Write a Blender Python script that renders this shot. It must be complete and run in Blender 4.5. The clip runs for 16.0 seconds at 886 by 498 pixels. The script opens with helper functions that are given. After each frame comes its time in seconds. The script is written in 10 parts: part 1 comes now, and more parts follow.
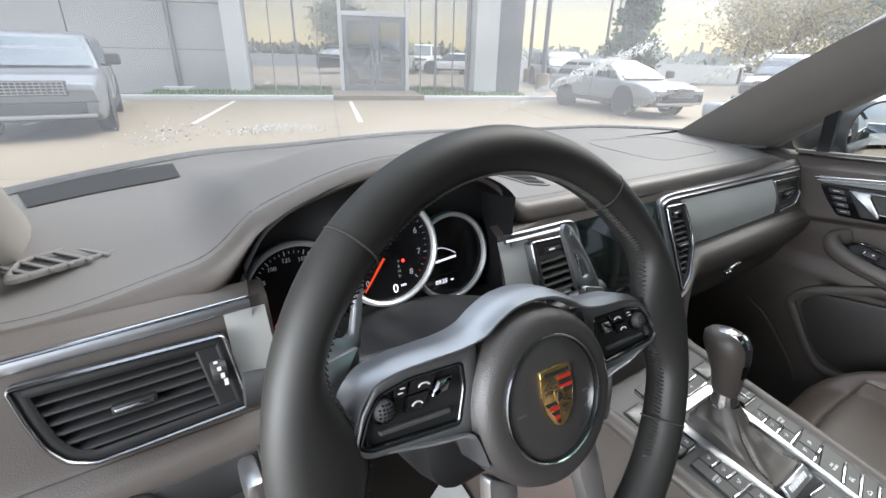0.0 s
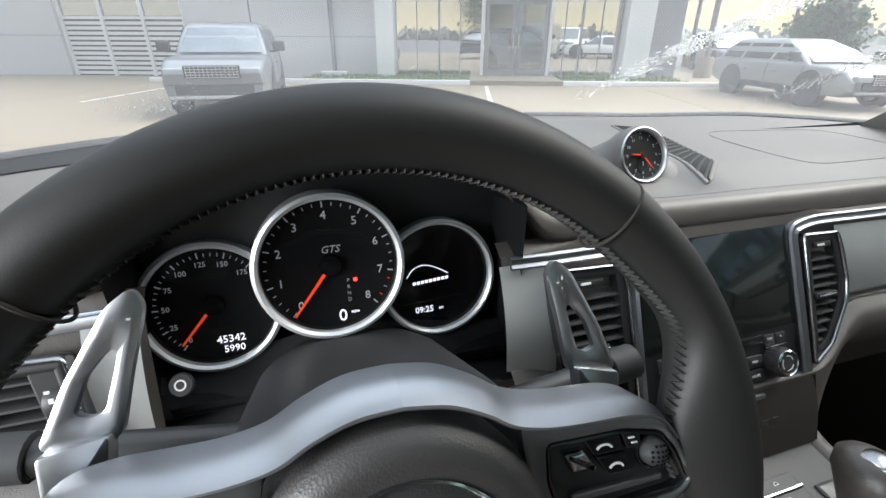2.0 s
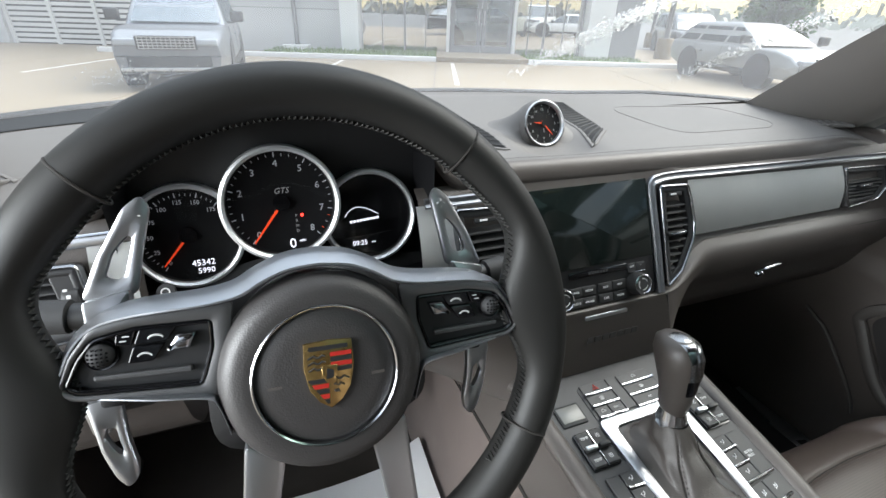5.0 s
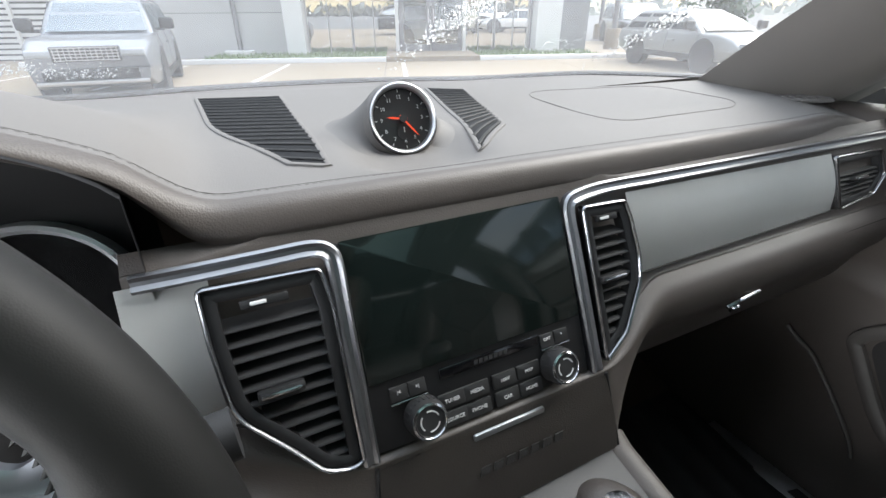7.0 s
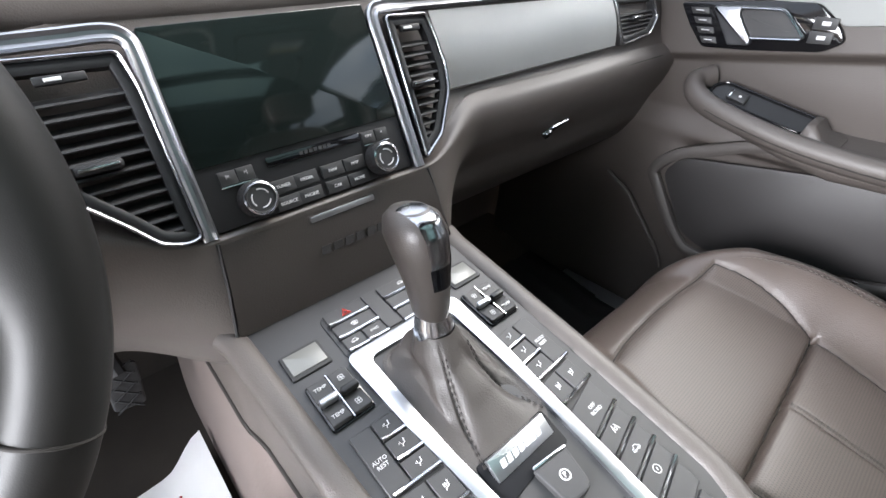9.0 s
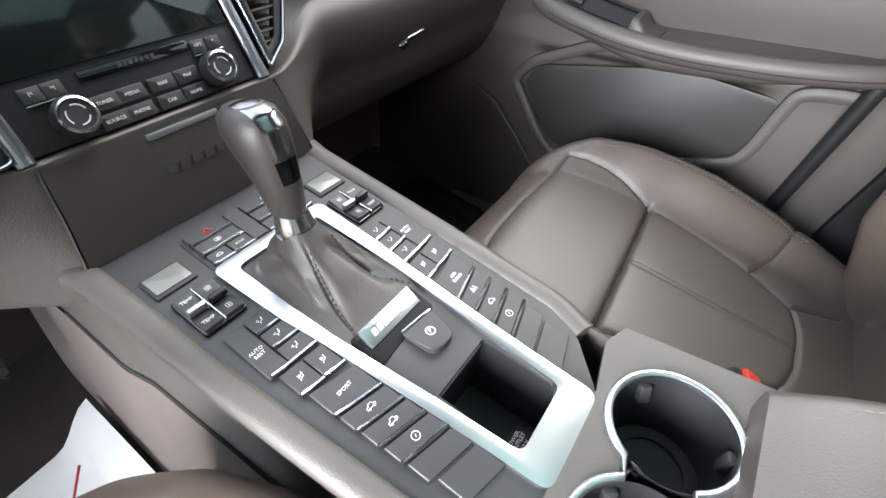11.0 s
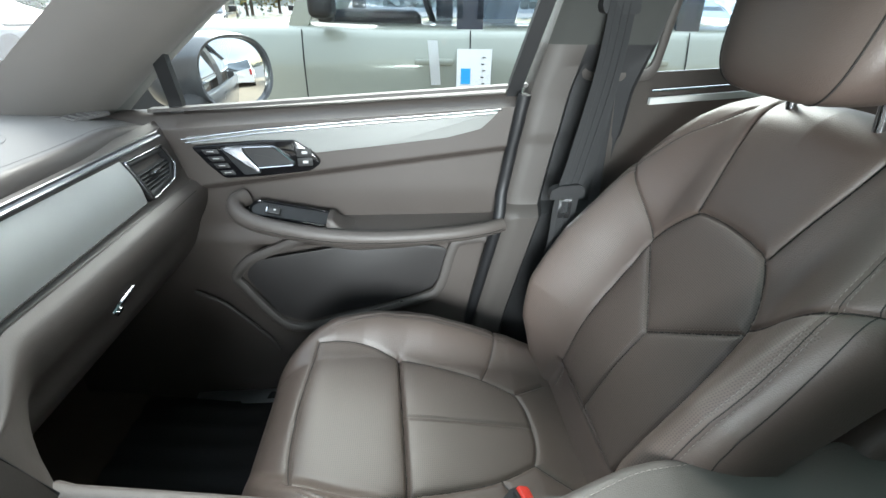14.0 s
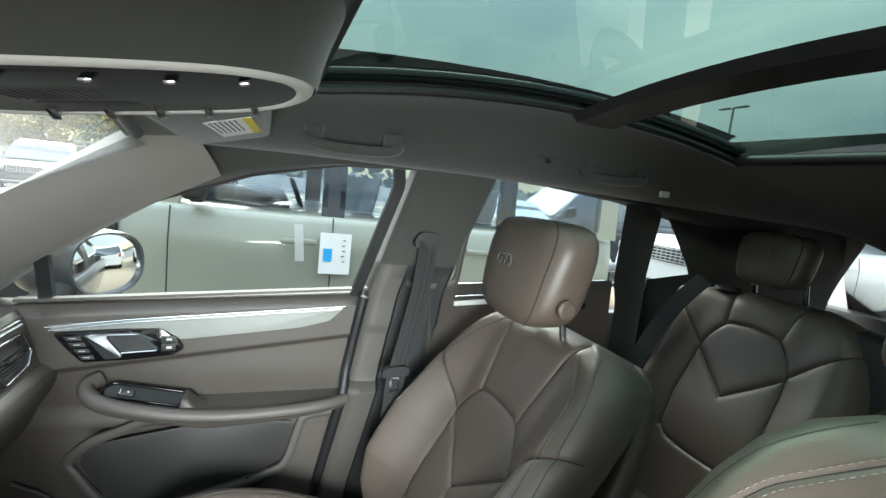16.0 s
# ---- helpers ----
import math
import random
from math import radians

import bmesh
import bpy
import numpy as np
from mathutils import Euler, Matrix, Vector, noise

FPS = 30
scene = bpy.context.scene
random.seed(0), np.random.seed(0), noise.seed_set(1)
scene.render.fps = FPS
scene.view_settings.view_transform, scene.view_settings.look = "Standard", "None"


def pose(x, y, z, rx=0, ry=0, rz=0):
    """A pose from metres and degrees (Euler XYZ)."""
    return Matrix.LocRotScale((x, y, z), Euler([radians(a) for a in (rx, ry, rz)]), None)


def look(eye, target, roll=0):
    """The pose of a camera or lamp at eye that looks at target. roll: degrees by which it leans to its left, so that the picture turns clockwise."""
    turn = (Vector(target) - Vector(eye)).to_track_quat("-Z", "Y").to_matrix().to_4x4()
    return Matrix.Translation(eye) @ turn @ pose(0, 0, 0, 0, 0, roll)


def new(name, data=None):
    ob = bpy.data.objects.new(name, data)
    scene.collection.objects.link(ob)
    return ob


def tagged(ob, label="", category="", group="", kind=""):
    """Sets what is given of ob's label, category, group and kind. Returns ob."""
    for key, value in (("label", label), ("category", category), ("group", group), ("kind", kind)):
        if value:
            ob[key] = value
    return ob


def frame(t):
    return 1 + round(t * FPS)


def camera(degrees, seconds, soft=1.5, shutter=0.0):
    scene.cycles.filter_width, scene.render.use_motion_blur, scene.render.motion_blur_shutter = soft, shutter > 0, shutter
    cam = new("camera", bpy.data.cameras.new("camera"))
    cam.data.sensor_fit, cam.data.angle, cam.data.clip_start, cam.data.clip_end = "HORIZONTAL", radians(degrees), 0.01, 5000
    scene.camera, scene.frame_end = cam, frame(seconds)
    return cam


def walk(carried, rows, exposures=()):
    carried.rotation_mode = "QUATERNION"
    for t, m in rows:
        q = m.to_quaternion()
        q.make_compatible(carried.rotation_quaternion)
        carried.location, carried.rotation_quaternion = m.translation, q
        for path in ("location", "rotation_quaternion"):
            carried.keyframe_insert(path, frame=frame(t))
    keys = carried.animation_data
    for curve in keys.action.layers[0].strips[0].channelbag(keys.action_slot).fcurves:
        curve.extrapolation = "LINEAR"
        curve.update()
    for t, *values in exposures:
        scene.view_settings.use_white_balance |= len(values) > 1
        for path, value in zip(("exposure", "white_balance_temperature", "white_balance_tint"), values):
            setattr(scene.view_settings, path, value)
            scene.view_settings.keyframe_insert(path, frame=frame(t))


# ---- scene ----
cam = camera(88.4, 16.0)
PATH = [
    (0, (-0.59, 0.18, 1.266), (0.461, 1.688, 0.479), 1.4),
    (0.5, (-0.535, 0.192, 1.265), (0.36, 1.795, 0.47), 1.3),
    (1, (-0.481, 0.21, 1.26), (0.286, 1.872, 0.454), 1.2),
    (1.5, (-0.43, 0.234, 1.255), (0.222, 1.936, 0.431), 0.8),
    (2, (-0.392, 0.246, 1.236), (0.161, 1.973, 0.391), 0.3),
    (2.5, (-0.375, 0.251, 1.23), (0.127, 1.986, 0.373), 0.2),
    (3, (-0.392, 0.2, 1.244), (0.103, 1.938, 0.388), 0.3),
    (3.2, (-0.401, 0.168, 1.26), (0.097, 1.89, 0.374), 0.5),
    (5.3, (-0.38, 0.112, 1.244), (0.324, 1.741, 0.322), 1.7),
    (5.5, (-0.349, 0.133, 1.232), (0.376, 1.756, 0.316), 1.4),
    (6, (-0.257, 0.199, 1.211), (0.495, 1.809, 0.292), 0.6),
    (6.5, (-0.188, 0.241, 1.192), (0.574, 1.858, 0.294), -0.3),
    (7, (-0.162, 0.279, 1.198), (0.627, 1.868, 0.276), -0.4),
    (7.5, (-0.155, 0.244, 1.189), (0.697, 1.782, 0.235), -0.6),
    (8, (-0.156, 0.205, 1.16), (0.804, 1.648, 0.163), -0.7),
    (8.5, (-0.161, 0.172, 1.128), (0.879, 1.505, 0.06), -0.5),
    (9, (-0.171, 0.148, 1.107), (0.91, 1.401, -0.017), -0.9),
    (9.2, (-0.175, 0.139, 1.099), (0.916, 1.364, -0.046), -1.2),
    (11.3, (-0.176, 0.066, 1.08), (1.102, 0.858, -0.239), -0.6),
    (11.5, (-0.174, 0.051, 1.084), (1.137, 0.788, -0.235), -0.7),
    (12, (-0.163, 0.03, 1.109), (1.261, 0.619, -0.166), -0.9),
    (12.5, (-0.155, 0.03, 1.165), (1.376, 0.486, -0.038), -1.4),
    (13, (-0.179, 0.067, 1.233), (1.436, 0.374, 0.094), -1.8),
    (13.5, (-0.187, 0.1, 1.248), (1.509, 0.203, 0.194), -1.0),
    (14, (-0.184, 0.127, 1.256), (1.57, -0.02, 0.306), 0.8),
    (14.5, (-0.214, 0.14, 1.266), (1.579, -0.237, 0.464), 2.4),
    (15, (-0.258, 0.142, 1.289), (1.564, -0.42, 0.686), 4.0),
    (15.5, (-0.333, 0.139, 1.342), (1.507, -0.536, 0.945), 5.2),
    (16, (-0.404, 0.129, 1.389), (1.448, -0.58, 1.132), 6.5),
]
EXPOSURES = [(0.0, 2.5, 6500, 13.0), (1.5, 2.48, 6500, 12.0), (3.0, 2.58, 6500, 11.0), (5.5, 2.66, 6500, 11.0), (6.5, 2.76, 6500, 11.0), (7.5, 2.84, 6500, 15.0), (8.0, 2.95, 6500, 15.0), (8.5, 3.15, 6450, 15.5), (9.0, 3.52, 6500, 17.0), (11.5, 3.45, 6500, 12.0), (12.5, 3.46, 6500, 9.3), (13.5, 3.42, 6400, 7.5), (14.5, 3.45, 6300, 6.0), (15.0, 3.5, 6300, 5.0), (15.5, 3.44, 6400, 4.0), (16.0, 3.23, 6500, 3.0)]
walk(cam, [(t, look(eye, target, roll)) for t, eye, target, roll in PATH], EXPOSURES)

# ---- light: an overcast sky with a bright yellow horizon and a soft sun ----
SUN_AZ, SUN_EL = radians(92.0), radians(42.0)      # azimuth from +y towards +x
world = bpy.data.worlds.new("sky")
scene.world = world
world.use_nodes = True
wt = world.node_tree
wt.nodes.clear()


def wnode(kind, **props):
    n = wt.nodes.new(kind)
    for k, v in props.items():
        if k == "sky_type":
            n.sky_type = v
        elif k == "blend_type":
            n.blend_type = v
        elif k == "data_type":
            n.data_type = v
        elif k == "operation":
            n.operation = v
    return n


sky = wnode("ShaderNodeTexSky", sky_type="NISHITA")
sky.sun_disc, sky.sun_elevation, sky.sun_rotation = False, SUN_EL, SUN_AZ
geo = wnode("ShaderNodeTexCoord")
sep = wnode("ShaderNodeSeparateXYZ")
wt.links.new(geo.outputs["Generated"], sep.inputs[0])
cloud = wnode("ShaderNodeTexNoise")
cloud.inputs["Scale"].default_value, cloud.inputs["Detail"].default_value = 2.6, 6.0
stretch = wnode("ShaderNodeVectorMath", operation="MULTIPLY")
stretch.inputs[1].default_value = (1.0, 1.0, 2.6)
wt.links.new(geo.outputs["Generated"], stretch.inputs[0])
wt.links.new(stretch.outputs[0], cloud.inputs["Vector"])
cramp = wnode("ShaderNodeValToRGB")
cramp.color_ramp.elements[0].position, cramp.color_ramp.elements[0].color = 0.36, (4.6, 5.4, 6.5, 1)
cramp.color_ramp.elements[1].position, cramp.color_ramp.elements[1].color = 0.66, (7.8, 8.4, 9.0, 1)
wt.links.new(cloud.outputs["Fac"], cramp.inputs[0])
hramp = wnode("ShaderNodeValToRGB")              # by height over the horizon
he = hramp.color_ramp.elements
he[0].position, he[0].color = 0.0, (1, 1, 1, 1)
he[1].position, he[1].color = 0.13, (0, 0, 0, 1)
wt.links.new(sep.outputs["Z"], hramp.inputs[0])
over = wnode("ShaderNodeMix", data_type="RGBA")
over.inputs["Factor"].default_value = 0.8
wt.links.new(sky.outputs[0], over.inputs["A"])
wt.links.new(cramp.outputs[0], over.inputs["B"])
glow = wnode("ShaderNodeMix", data_type="RGBA")
glow.inputs["B"].default_value = (12.4, 10.6, 6.3, 1)
wt.links.new(hramp.outputs[0], glow.inputs["Factor"])
wt.links.new(over.outputs["Result"], glow.inputs["A"])
bg = wnode("ShaderNodeBackground")
bg.inputs["Strength"].default_value = 0.07
rise = wnode("ShaderNodeMath", operation="POWER")   # an overcast sky is brighter overhead
rise.use_clamp = True
rise.inputs[1].default_value = 1.5
wt.links.new(sep.outputs["Z"], rise.inputs[0])
lum = wnode("ShaderNodeMath", operation="MULTIPLY_ADD")
lum.inputs[1].default_value, lum.inputs[2].default_value = 1.20, 0.30
wt.links.new(rise.outputs[0], lum.inputs[0])
dim = wnode("ShaderNodeVectorMath", operation="SCALE")
wt.links.new(glow.outputs["Result"], dim.inputs[0])
wt.links.new(lum.outputs[0], dim.inputs["Scale"])
wt.links.new(dim.outputs[0], bg.inputs[0])
wout = wnode("ShaderNodeOutputWorld")
wt.links.new(bg.outputs[0], wout.inputs[0])

sun = new("sun", bpy.data.lights.new("sun", "SUN"))
sun.data.energy, sun.data.angle, sun.data.color = 1.5, radians(50), (1.0, 0.97, 0.92)
sun.matrix_world = look((0, 0, 30), (-math.sin(SUN_AZ) * math.cos(SUN_EL), -math.cos(SUN_AZ) * math.cos(SUN_EL), 30 - math.sin(SUN_EL)))


def window_light(name, at, towards, wide, high, watts):
    """The sky's light through an opening that the walk never shows."""
    lamp = new(name, bpy.data.lights.new(name, "AREA"))
    lamp.data.shape, lamp.data.size, lamp.data.size_y, lamp.data.energy, lamp.data.color = "RECTANGLE", wide, high, watts, (0.94, 1.0, 1.02)
    lamp.data.spread = radians(84)
    lamp.matrix_world = look(at, towards)
    return lamp


window_light("doorway_light_front", (-1.25, 0.08, 1.28), (-0.02, 0.54, 0.92), 0.45, 0.50, 0.46)
window_light("doorway_light_rear", (-1.25, 0.20, 1.20), (0.30, -0.24, 0.64), 0.55, 0.60, 2.2)


# ---- materials ----
def shader(name):
    m = bpy.data.materials.new(name)
    m.use_nodes = True
    return m, m.node_tree, m.node_tree.nodes["Principled BSDF"]


def surface(name, col, rough=0.5, metal=0.0, grain=0.0, grain_size=900.0, vary=0.12, vary_size=9.0, bump=0.15, spots=0.0, coat=0.0, sheen=0.0, voronoi=False, per_object=0.0, spec=0.5):
    """A painted, moulded or upholstered surface: colour varied at two scales, fine relief."""
    m, t, b = shader(name)
    tc = t.nodes.new("ShaderNodeTexCoord")
    big = t.nodes.new("ShaderNodeTexNoise")
    big.inputs["Scale"].default_value, big.inputs["Detail"].default_value = vary_size, 5.0
    t.links.new(tc.outputs["Object"], big.inputs["Vector"])
    if voronoi:
        fine = t.nodes.new("ShaderNodeTexVoronoi")
        fine.inputs["Scale"].default_value = grain_size
        fine_out = fine.outputs["Distance"]
    else:
        fine = t.nodes.new("ShaderNodeTexNoise")
        fine.inputs["Scale"].default_value, fine.inputs["Detail"].default_value = grain_size, 3.0
        fine_out = fine.outputs["Fac"]
    t.links.new(tc.outputs["Object"], fine.inputs["Vector"])
    add = t.nodes.new("ShaderNodeMath")
    add.operation = "MULTIPLY_ADD"
    t.links.new(fine_out, add.inputs[0])
    add.inputs[1].default_value = grain
    t.links.new(big.outputs["Fac"], add.inputs[2])
    ramp = t.nodes.new("ShaderNodeValToRGB")
    lo, hi = 1 - vary, 1 + vary
    ramp.color_ramp.elements[0].position, ramp.color_ramp.elements[1].position = 0.3, 0.7 + grain
    ramp.color_ramp.elements[0].color = (col[0] * lo, col[1] * lo, col[2] * lo, 1)
    ramp.color_ramp.elements[1].color = (col[0] * hi, col[1] * hi, col[2] * hi, 1)
    t.links.new(add.outputs[0], ramp.inputs[0])
    last = ramp.outputs[0]
    if per_object:
        info = t.nodes.new("ShaderNodeObjectInfo")
        hsv = t.nodes.new("ShaderNodeHueSaturation")
        mp = t.nodes.new("ShaderNodeMapRange")
        mp.inputs["To Min"].default_value, mp.inputs["To Max"].default_value = 1 - per_object, 1 + per_object
        t.links.new(info.outputs["Random"], mp.inputs["Value"])
        t.links.new(mp.outputs[0], hsv.inputs["Value"])
        t.links.new(last, hsv.inputs["Color"])
        last = hsv.outputs[0]
    t.links.new(last, b.inputs["Base Color"])
    rr = t.nodes.new("ShaderNodeMapRange")
    rr.inputs["To Min"].default_value, rr.inputs["To Max"].default_value = max(0.02, rough - 0.07), min(1, rough + 0.07)
    t.links.new(big.outputs["Fac"], rr.inputs["Value"])
    t.links.new(rr.outputs[0], b.inputs["Roughness"])
    b.inputs["Metallic"].default_value = metal
    b.inputs["Specular IOR Level"].default_value = spec
    b.inputs["Coat Weight"].default_value = coat
    b.inputs["Coat Roughness"].default_value = 0.05
    b.inputs["Sheen Weight"].default_value = sheen
    if bump:
        bp = t.nodes.new("ShaderNodeBump")
        bp.inputs["Strength"].default_value, bp.inputs["Distance"].default_value = bump, 0.0006
        t.links.new(fine_out, bp.inputs["Height"])
        t.links.new(bp.outputs[0], b.inputs["Normal"])
    return m


def punched(name, col):
    """Leather with small regular holes."""
    m = surface(name, col, 0.46, grain=0.08, grain_size=620, vary=0.08, bump=0.25, voronoi=True)
    t = m.node_tree
    b = t.nodes["Principled BSDF"]
    tc = t.nodes.new("ShaderNodeTexCoord")
    vo = t.nodes.new("ShaderNodeTexVoronoi")
    vo.voronoi_dimensions = "2D"
    vo.inputs["Scale"].default_value, vo.inputs["Randomness"].default_value = 330.0, 0.0
    t.links.new(tc.outputs["UV"], vo.inputs["Vector"])
    mp = t.nodes.new("ShaderNodeMapRange")
    mp.inputs["From Min"].default_value, mp.inputs["From Max"].default_value, mp.inputs["To Min"].default_value = 0.20, 0.34, 0.60
    t.links.new(vo.outputs["Distance"], mp.inputs["Value"])
    mx = t.nodes.new("ShaderNodeMix")
    mx.data_type, mx.blend_type = "RGBA", "MULTIPLY"
    mx.inputs["Factor"].default_value = 1.0
    old = b.inputs["Base Color"].links[0].from_socket
    t.links.new(old, mx.inputs["A"])
    t.links.new(mp.outputs[0], mx.inputs["B"])
    t.links.new(mx.outputs["Result"], b.inputs["Base Color"])
    return m


def glowing(name, col, strength):
    m, t, b = shader(name)
    b.inputs["Base Color"].default_value = (*col, 1)
    b.inputs["Emission Color"].default_value = (*col, 1)
    b.inputs["Emission Strength"].default_value = strength
    return m


def pane(name, tint, rough=0.0, gloss=1.0, haze=0.0):
    """Thin sheet glass: clear or tinted, with a mirror gloss that grows towards the edge of sight."""
    m = bpy.data.materials.new(name)
    m.use_nodes = True
    t = m.node_tree
    t.nodes.clear()
    tr, gl = t.nodes.new("ShaderNodeBsdfTransparent"), t.nodes.new("ShaderNodeBsdfGlossy")
    tr.inputs[0].default_value = (*tint, 1)
    gl.inputs["Roughness"].default_value = rough
    fr = t.nodes.new("ShaderNodeFresnel")
    fr.inputs["IOR"].default_value = 1.45
    mu = t.nodes.new("ShaderNodeMath")
    mu.operation = "MULTIPLY"
    mu.inputs[1].default_value = gloss
    t.links.new(fr.outputs[0], mu.inputs[0])
    mx = t.nodes.new("ShaderNodeMixShader")
    t.links.new(mu.outputs[0], mx.inputs[0])
    clear = tr.outputs[0]
    if haze:                                     # a translucent share for dew, dust and a veil of reflected light
        tl, hz = t.nodes.new("ShaderNodeBsdfTranslucent"), t.nodes.new("ShaderNodeMixShader")
        tl.inputs[0].default_value = (0.85, 0.87, 0.88, 1)
        no = t.nodes.new("ShaderNodeTexNoise")
        no.inputs["Scale"].default_value, no.inputs["Detail"].default_value = 5.0, 4.0
        mr = t.nodes.new("ShaderNodeMapRange")
        mr.inputs["From Min"].default_value, mr.inputs["From Max"].default_value = 0.3, 0.7
        mr.inputs["To Min"].default_value, mr.inputs["To Max"].default_value = haze * 0.7, haze * 1.3
        t.links.new(no.outputs["Fac"], mr.inputs["Value"])
        t.links.new(mr.outputs[0], hz.inputs[0])
        t.links.new(clear, hz.inputs[1])
        t.links.new(tl.outputs[0], hz.inputs[2])
        clear = hz.outputs[0]
    t.links.new(clear, mx.inputs[1])
    t.links.new(gl.outputs[0], mx.inputs[2])
    o = t.nodes.new("ShaderNodeOutputMaterial")
    t.links.new(mx.outputs[0], o.inputs[0])
    return m


# same leather as LEATHER, darkened: the door's shade is put into the colour
SHADEDLEATHER = surface("shaded_door_leather", (0.066, 0.055, 0.049), 0.52, grain=0.10, grain_size=750, vary=0.07, bump=0.28, voronoi=True)
# PANEL's silver, with a darker base to offset the doorway lamp's glare on the door
DIMTRIM = surface("dimmed_door_trim", (0.27, 0.275, 0.265), 0.58, metal=0.0, grain_size=1800, vary=0.04, bump=0.05)
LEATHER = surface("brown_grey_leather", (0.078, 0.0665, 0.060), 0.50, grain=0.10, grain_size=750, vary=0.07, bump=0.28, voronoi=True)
SEAT = surface("seat_leather", (0.083, 0.0615, 0.052), 0.42, grain=0.10, grain_size=620, vary=0.08, bump=0.30, voronoi=True)
PERF = punched("perforated_leather", (0.092, 0.0695, 0.059))
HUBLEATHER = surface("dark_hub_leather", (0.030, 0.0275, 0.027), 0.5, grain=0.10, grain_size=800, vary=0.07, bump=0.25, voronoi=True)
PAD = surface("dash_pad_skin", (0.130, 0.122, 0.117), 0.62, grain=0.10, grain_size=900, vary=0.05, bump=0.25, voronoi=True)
TRIMPLAST = surface("brown_grey_moulding", (0.066, 0.058, 0.053), 0.55, grain=0.08, grain_size=1100, vary=0.06, bump=0.2, voronoi=True)
BLACK = surface("black_plastic", (0.011, 0.011, 0.012), 0.5, grain_size=1300, vary=0.1, bump=0.15)
SOFTBLACK = surface("matt_black_plastic", (0.017, 0.017, 0.018), 0.68, grain_size=1300, vary=0.1, bump=0.15)
GLOSSBLACK = surface("gloss_black", (0.006, 0.006, 0.007), 0.06, vary=0.05, bump=0.0)
RIMLEATHER = surface("black_wheel_leather", (0.0135, 0.0130, 0.0122), 0.54, grain_size=1500, grain=0.1, vary=0.12, bump=0.05, voronoi=True, spec=0.34)
BUTTON = surface("dark_grey_button", (0.027, 0.0265, 0.027), 0.5, grain_size=1500, vary=0.05, bump=0.08)
CHROME = surface("chrome", (0.46, 0.47, 0.49), 0.19, metal=1.0, vary=0.03, bump=0.0)
SPOKEGREY = surface("satin_grey_spoke", (0.10, 0.10, 0.102), 0.42, metal=0.6, grain_size=1600, vary=0.05, bump=0.05)
SPOKESILVER = surface("polished_spoke_silver", (0.44, 0.455, 0.485), 0.36, metal=1.0, vary=0.04, bump=0.0)
SATIN = surface("satin_aluminium", (0.52, 0.53, 0.55), 0.34, metal=1.0, grain_size=1600, vary=0.05, bump=0.06)
BANDMETAL = surface("brushed_dash_band", (0.25, 0.255, 0.27), 0.42, metal=1.0, grain_size=1600, vary=0.05, bump=0.05)
RING = surface("bright_gauge_ring", (0.75, 0.76, 0.77), 0.35, metal=0.7, vary=0.03, bump=0.0)
PANEL = surface("brushed_grey_panel", (0.60, 0.605, 0.59), 0.42, metal=0.15, grain_size=1800, vary=0.04, bump=0.05)
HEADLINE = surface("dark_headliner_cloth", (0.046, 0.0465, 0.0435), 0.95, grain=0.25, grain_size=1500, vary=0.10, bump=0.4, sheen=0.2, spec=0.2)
RIMGREY = surface("pale_grey_moulding", (0.55, 0.54, 0.52), 0.55, grain_size=1200, vary=0.04, bump=0.1)
RIMTHREAD = surface("grey_wheel_thread", (0.036, 0.035, 0.033), 0.75, vary=0.1, bump=0.0)
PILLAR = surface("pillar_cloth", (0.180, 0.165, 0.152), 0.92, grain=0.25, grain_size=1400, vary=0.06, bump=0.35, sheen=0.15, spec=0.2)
CARPET = surface("dark_carpet", (0.052, 0.045, 0.039), 0.98, grain=0.5, grain_size=700, vary=0.25, bump=1.0, sheen=0.2, spec=0.1)
BEIGECARPET = surface("brown_carpet_side", (0.115, 0.090, 0.080), 0.98, grain=0.5, grain_size=700, vary=0.2, bump=1.0, sheen=0.2, spec=0.1)
MAT = surface("black_rubber_mat", (0.018, 0.018, 0.018), 0.7, grain_size=400, vary=0.2, bump=0.4)
WEB = surface("black_belt_webbing", (0.014, 0.014, 0.015), 0.75, grain_size=1500, vary=0.1, bump=0.5)
RED = surface("red_buckle_plastic", (0.55, 0.035, 0.022), 0.4, vary=0.05, bump=0.05)
THREAD = surface("grey_brown_thread", (0.135, 0.118, 0.105), 0.8, vary=0.1, bump=0.0)
PADTHREAD = surface("pad_thread", (0.108, 0.101, 0.097), 0.8, vary=0.1, bump=0.0)
DARKTHREAD = surface("dark_seam", (0.020, 0.017, 0.015), 0.85, vary=0.1, bump=0.0)
# printed signs, with a faint glow added so that they read in dark places
PRINT = glowing("faintly_glowing_print", (0.52, 0.52, 0.52), 0.02)
WHITEPRINT = surface("light_grey_print", (0.62, 0.62, 0.62), 0.6, vary=0.03, bump=0.0)
DIAL = surface("black_dial", (0.005, 0.005, 0.006), 0.6, vary=0.05, bump=0.0, spec=0.2)
LCD = surface("lcd_glass", (0.13, 0.13, 0.12), 0.30, vary=0.05, bump=0.0)
SCREEN = surface("dark_screen_glass", (0.008, 0.012, 0.011), 0.07, vary=0.05, bump=0.0, spec=0.6)
DIALPRINT = glowing("dim_dial_print", (0.58, 0.60, 0.64), 0.026)
VENTCHROME = surface("dark_chrome", (0.26, 0.265, 0.28), 0.24, metal=1.0, vary=0.03, bump=0.0)
DIGIT = glowing("lit_digits", (0.86, 0.88, 1.0), 0.25)
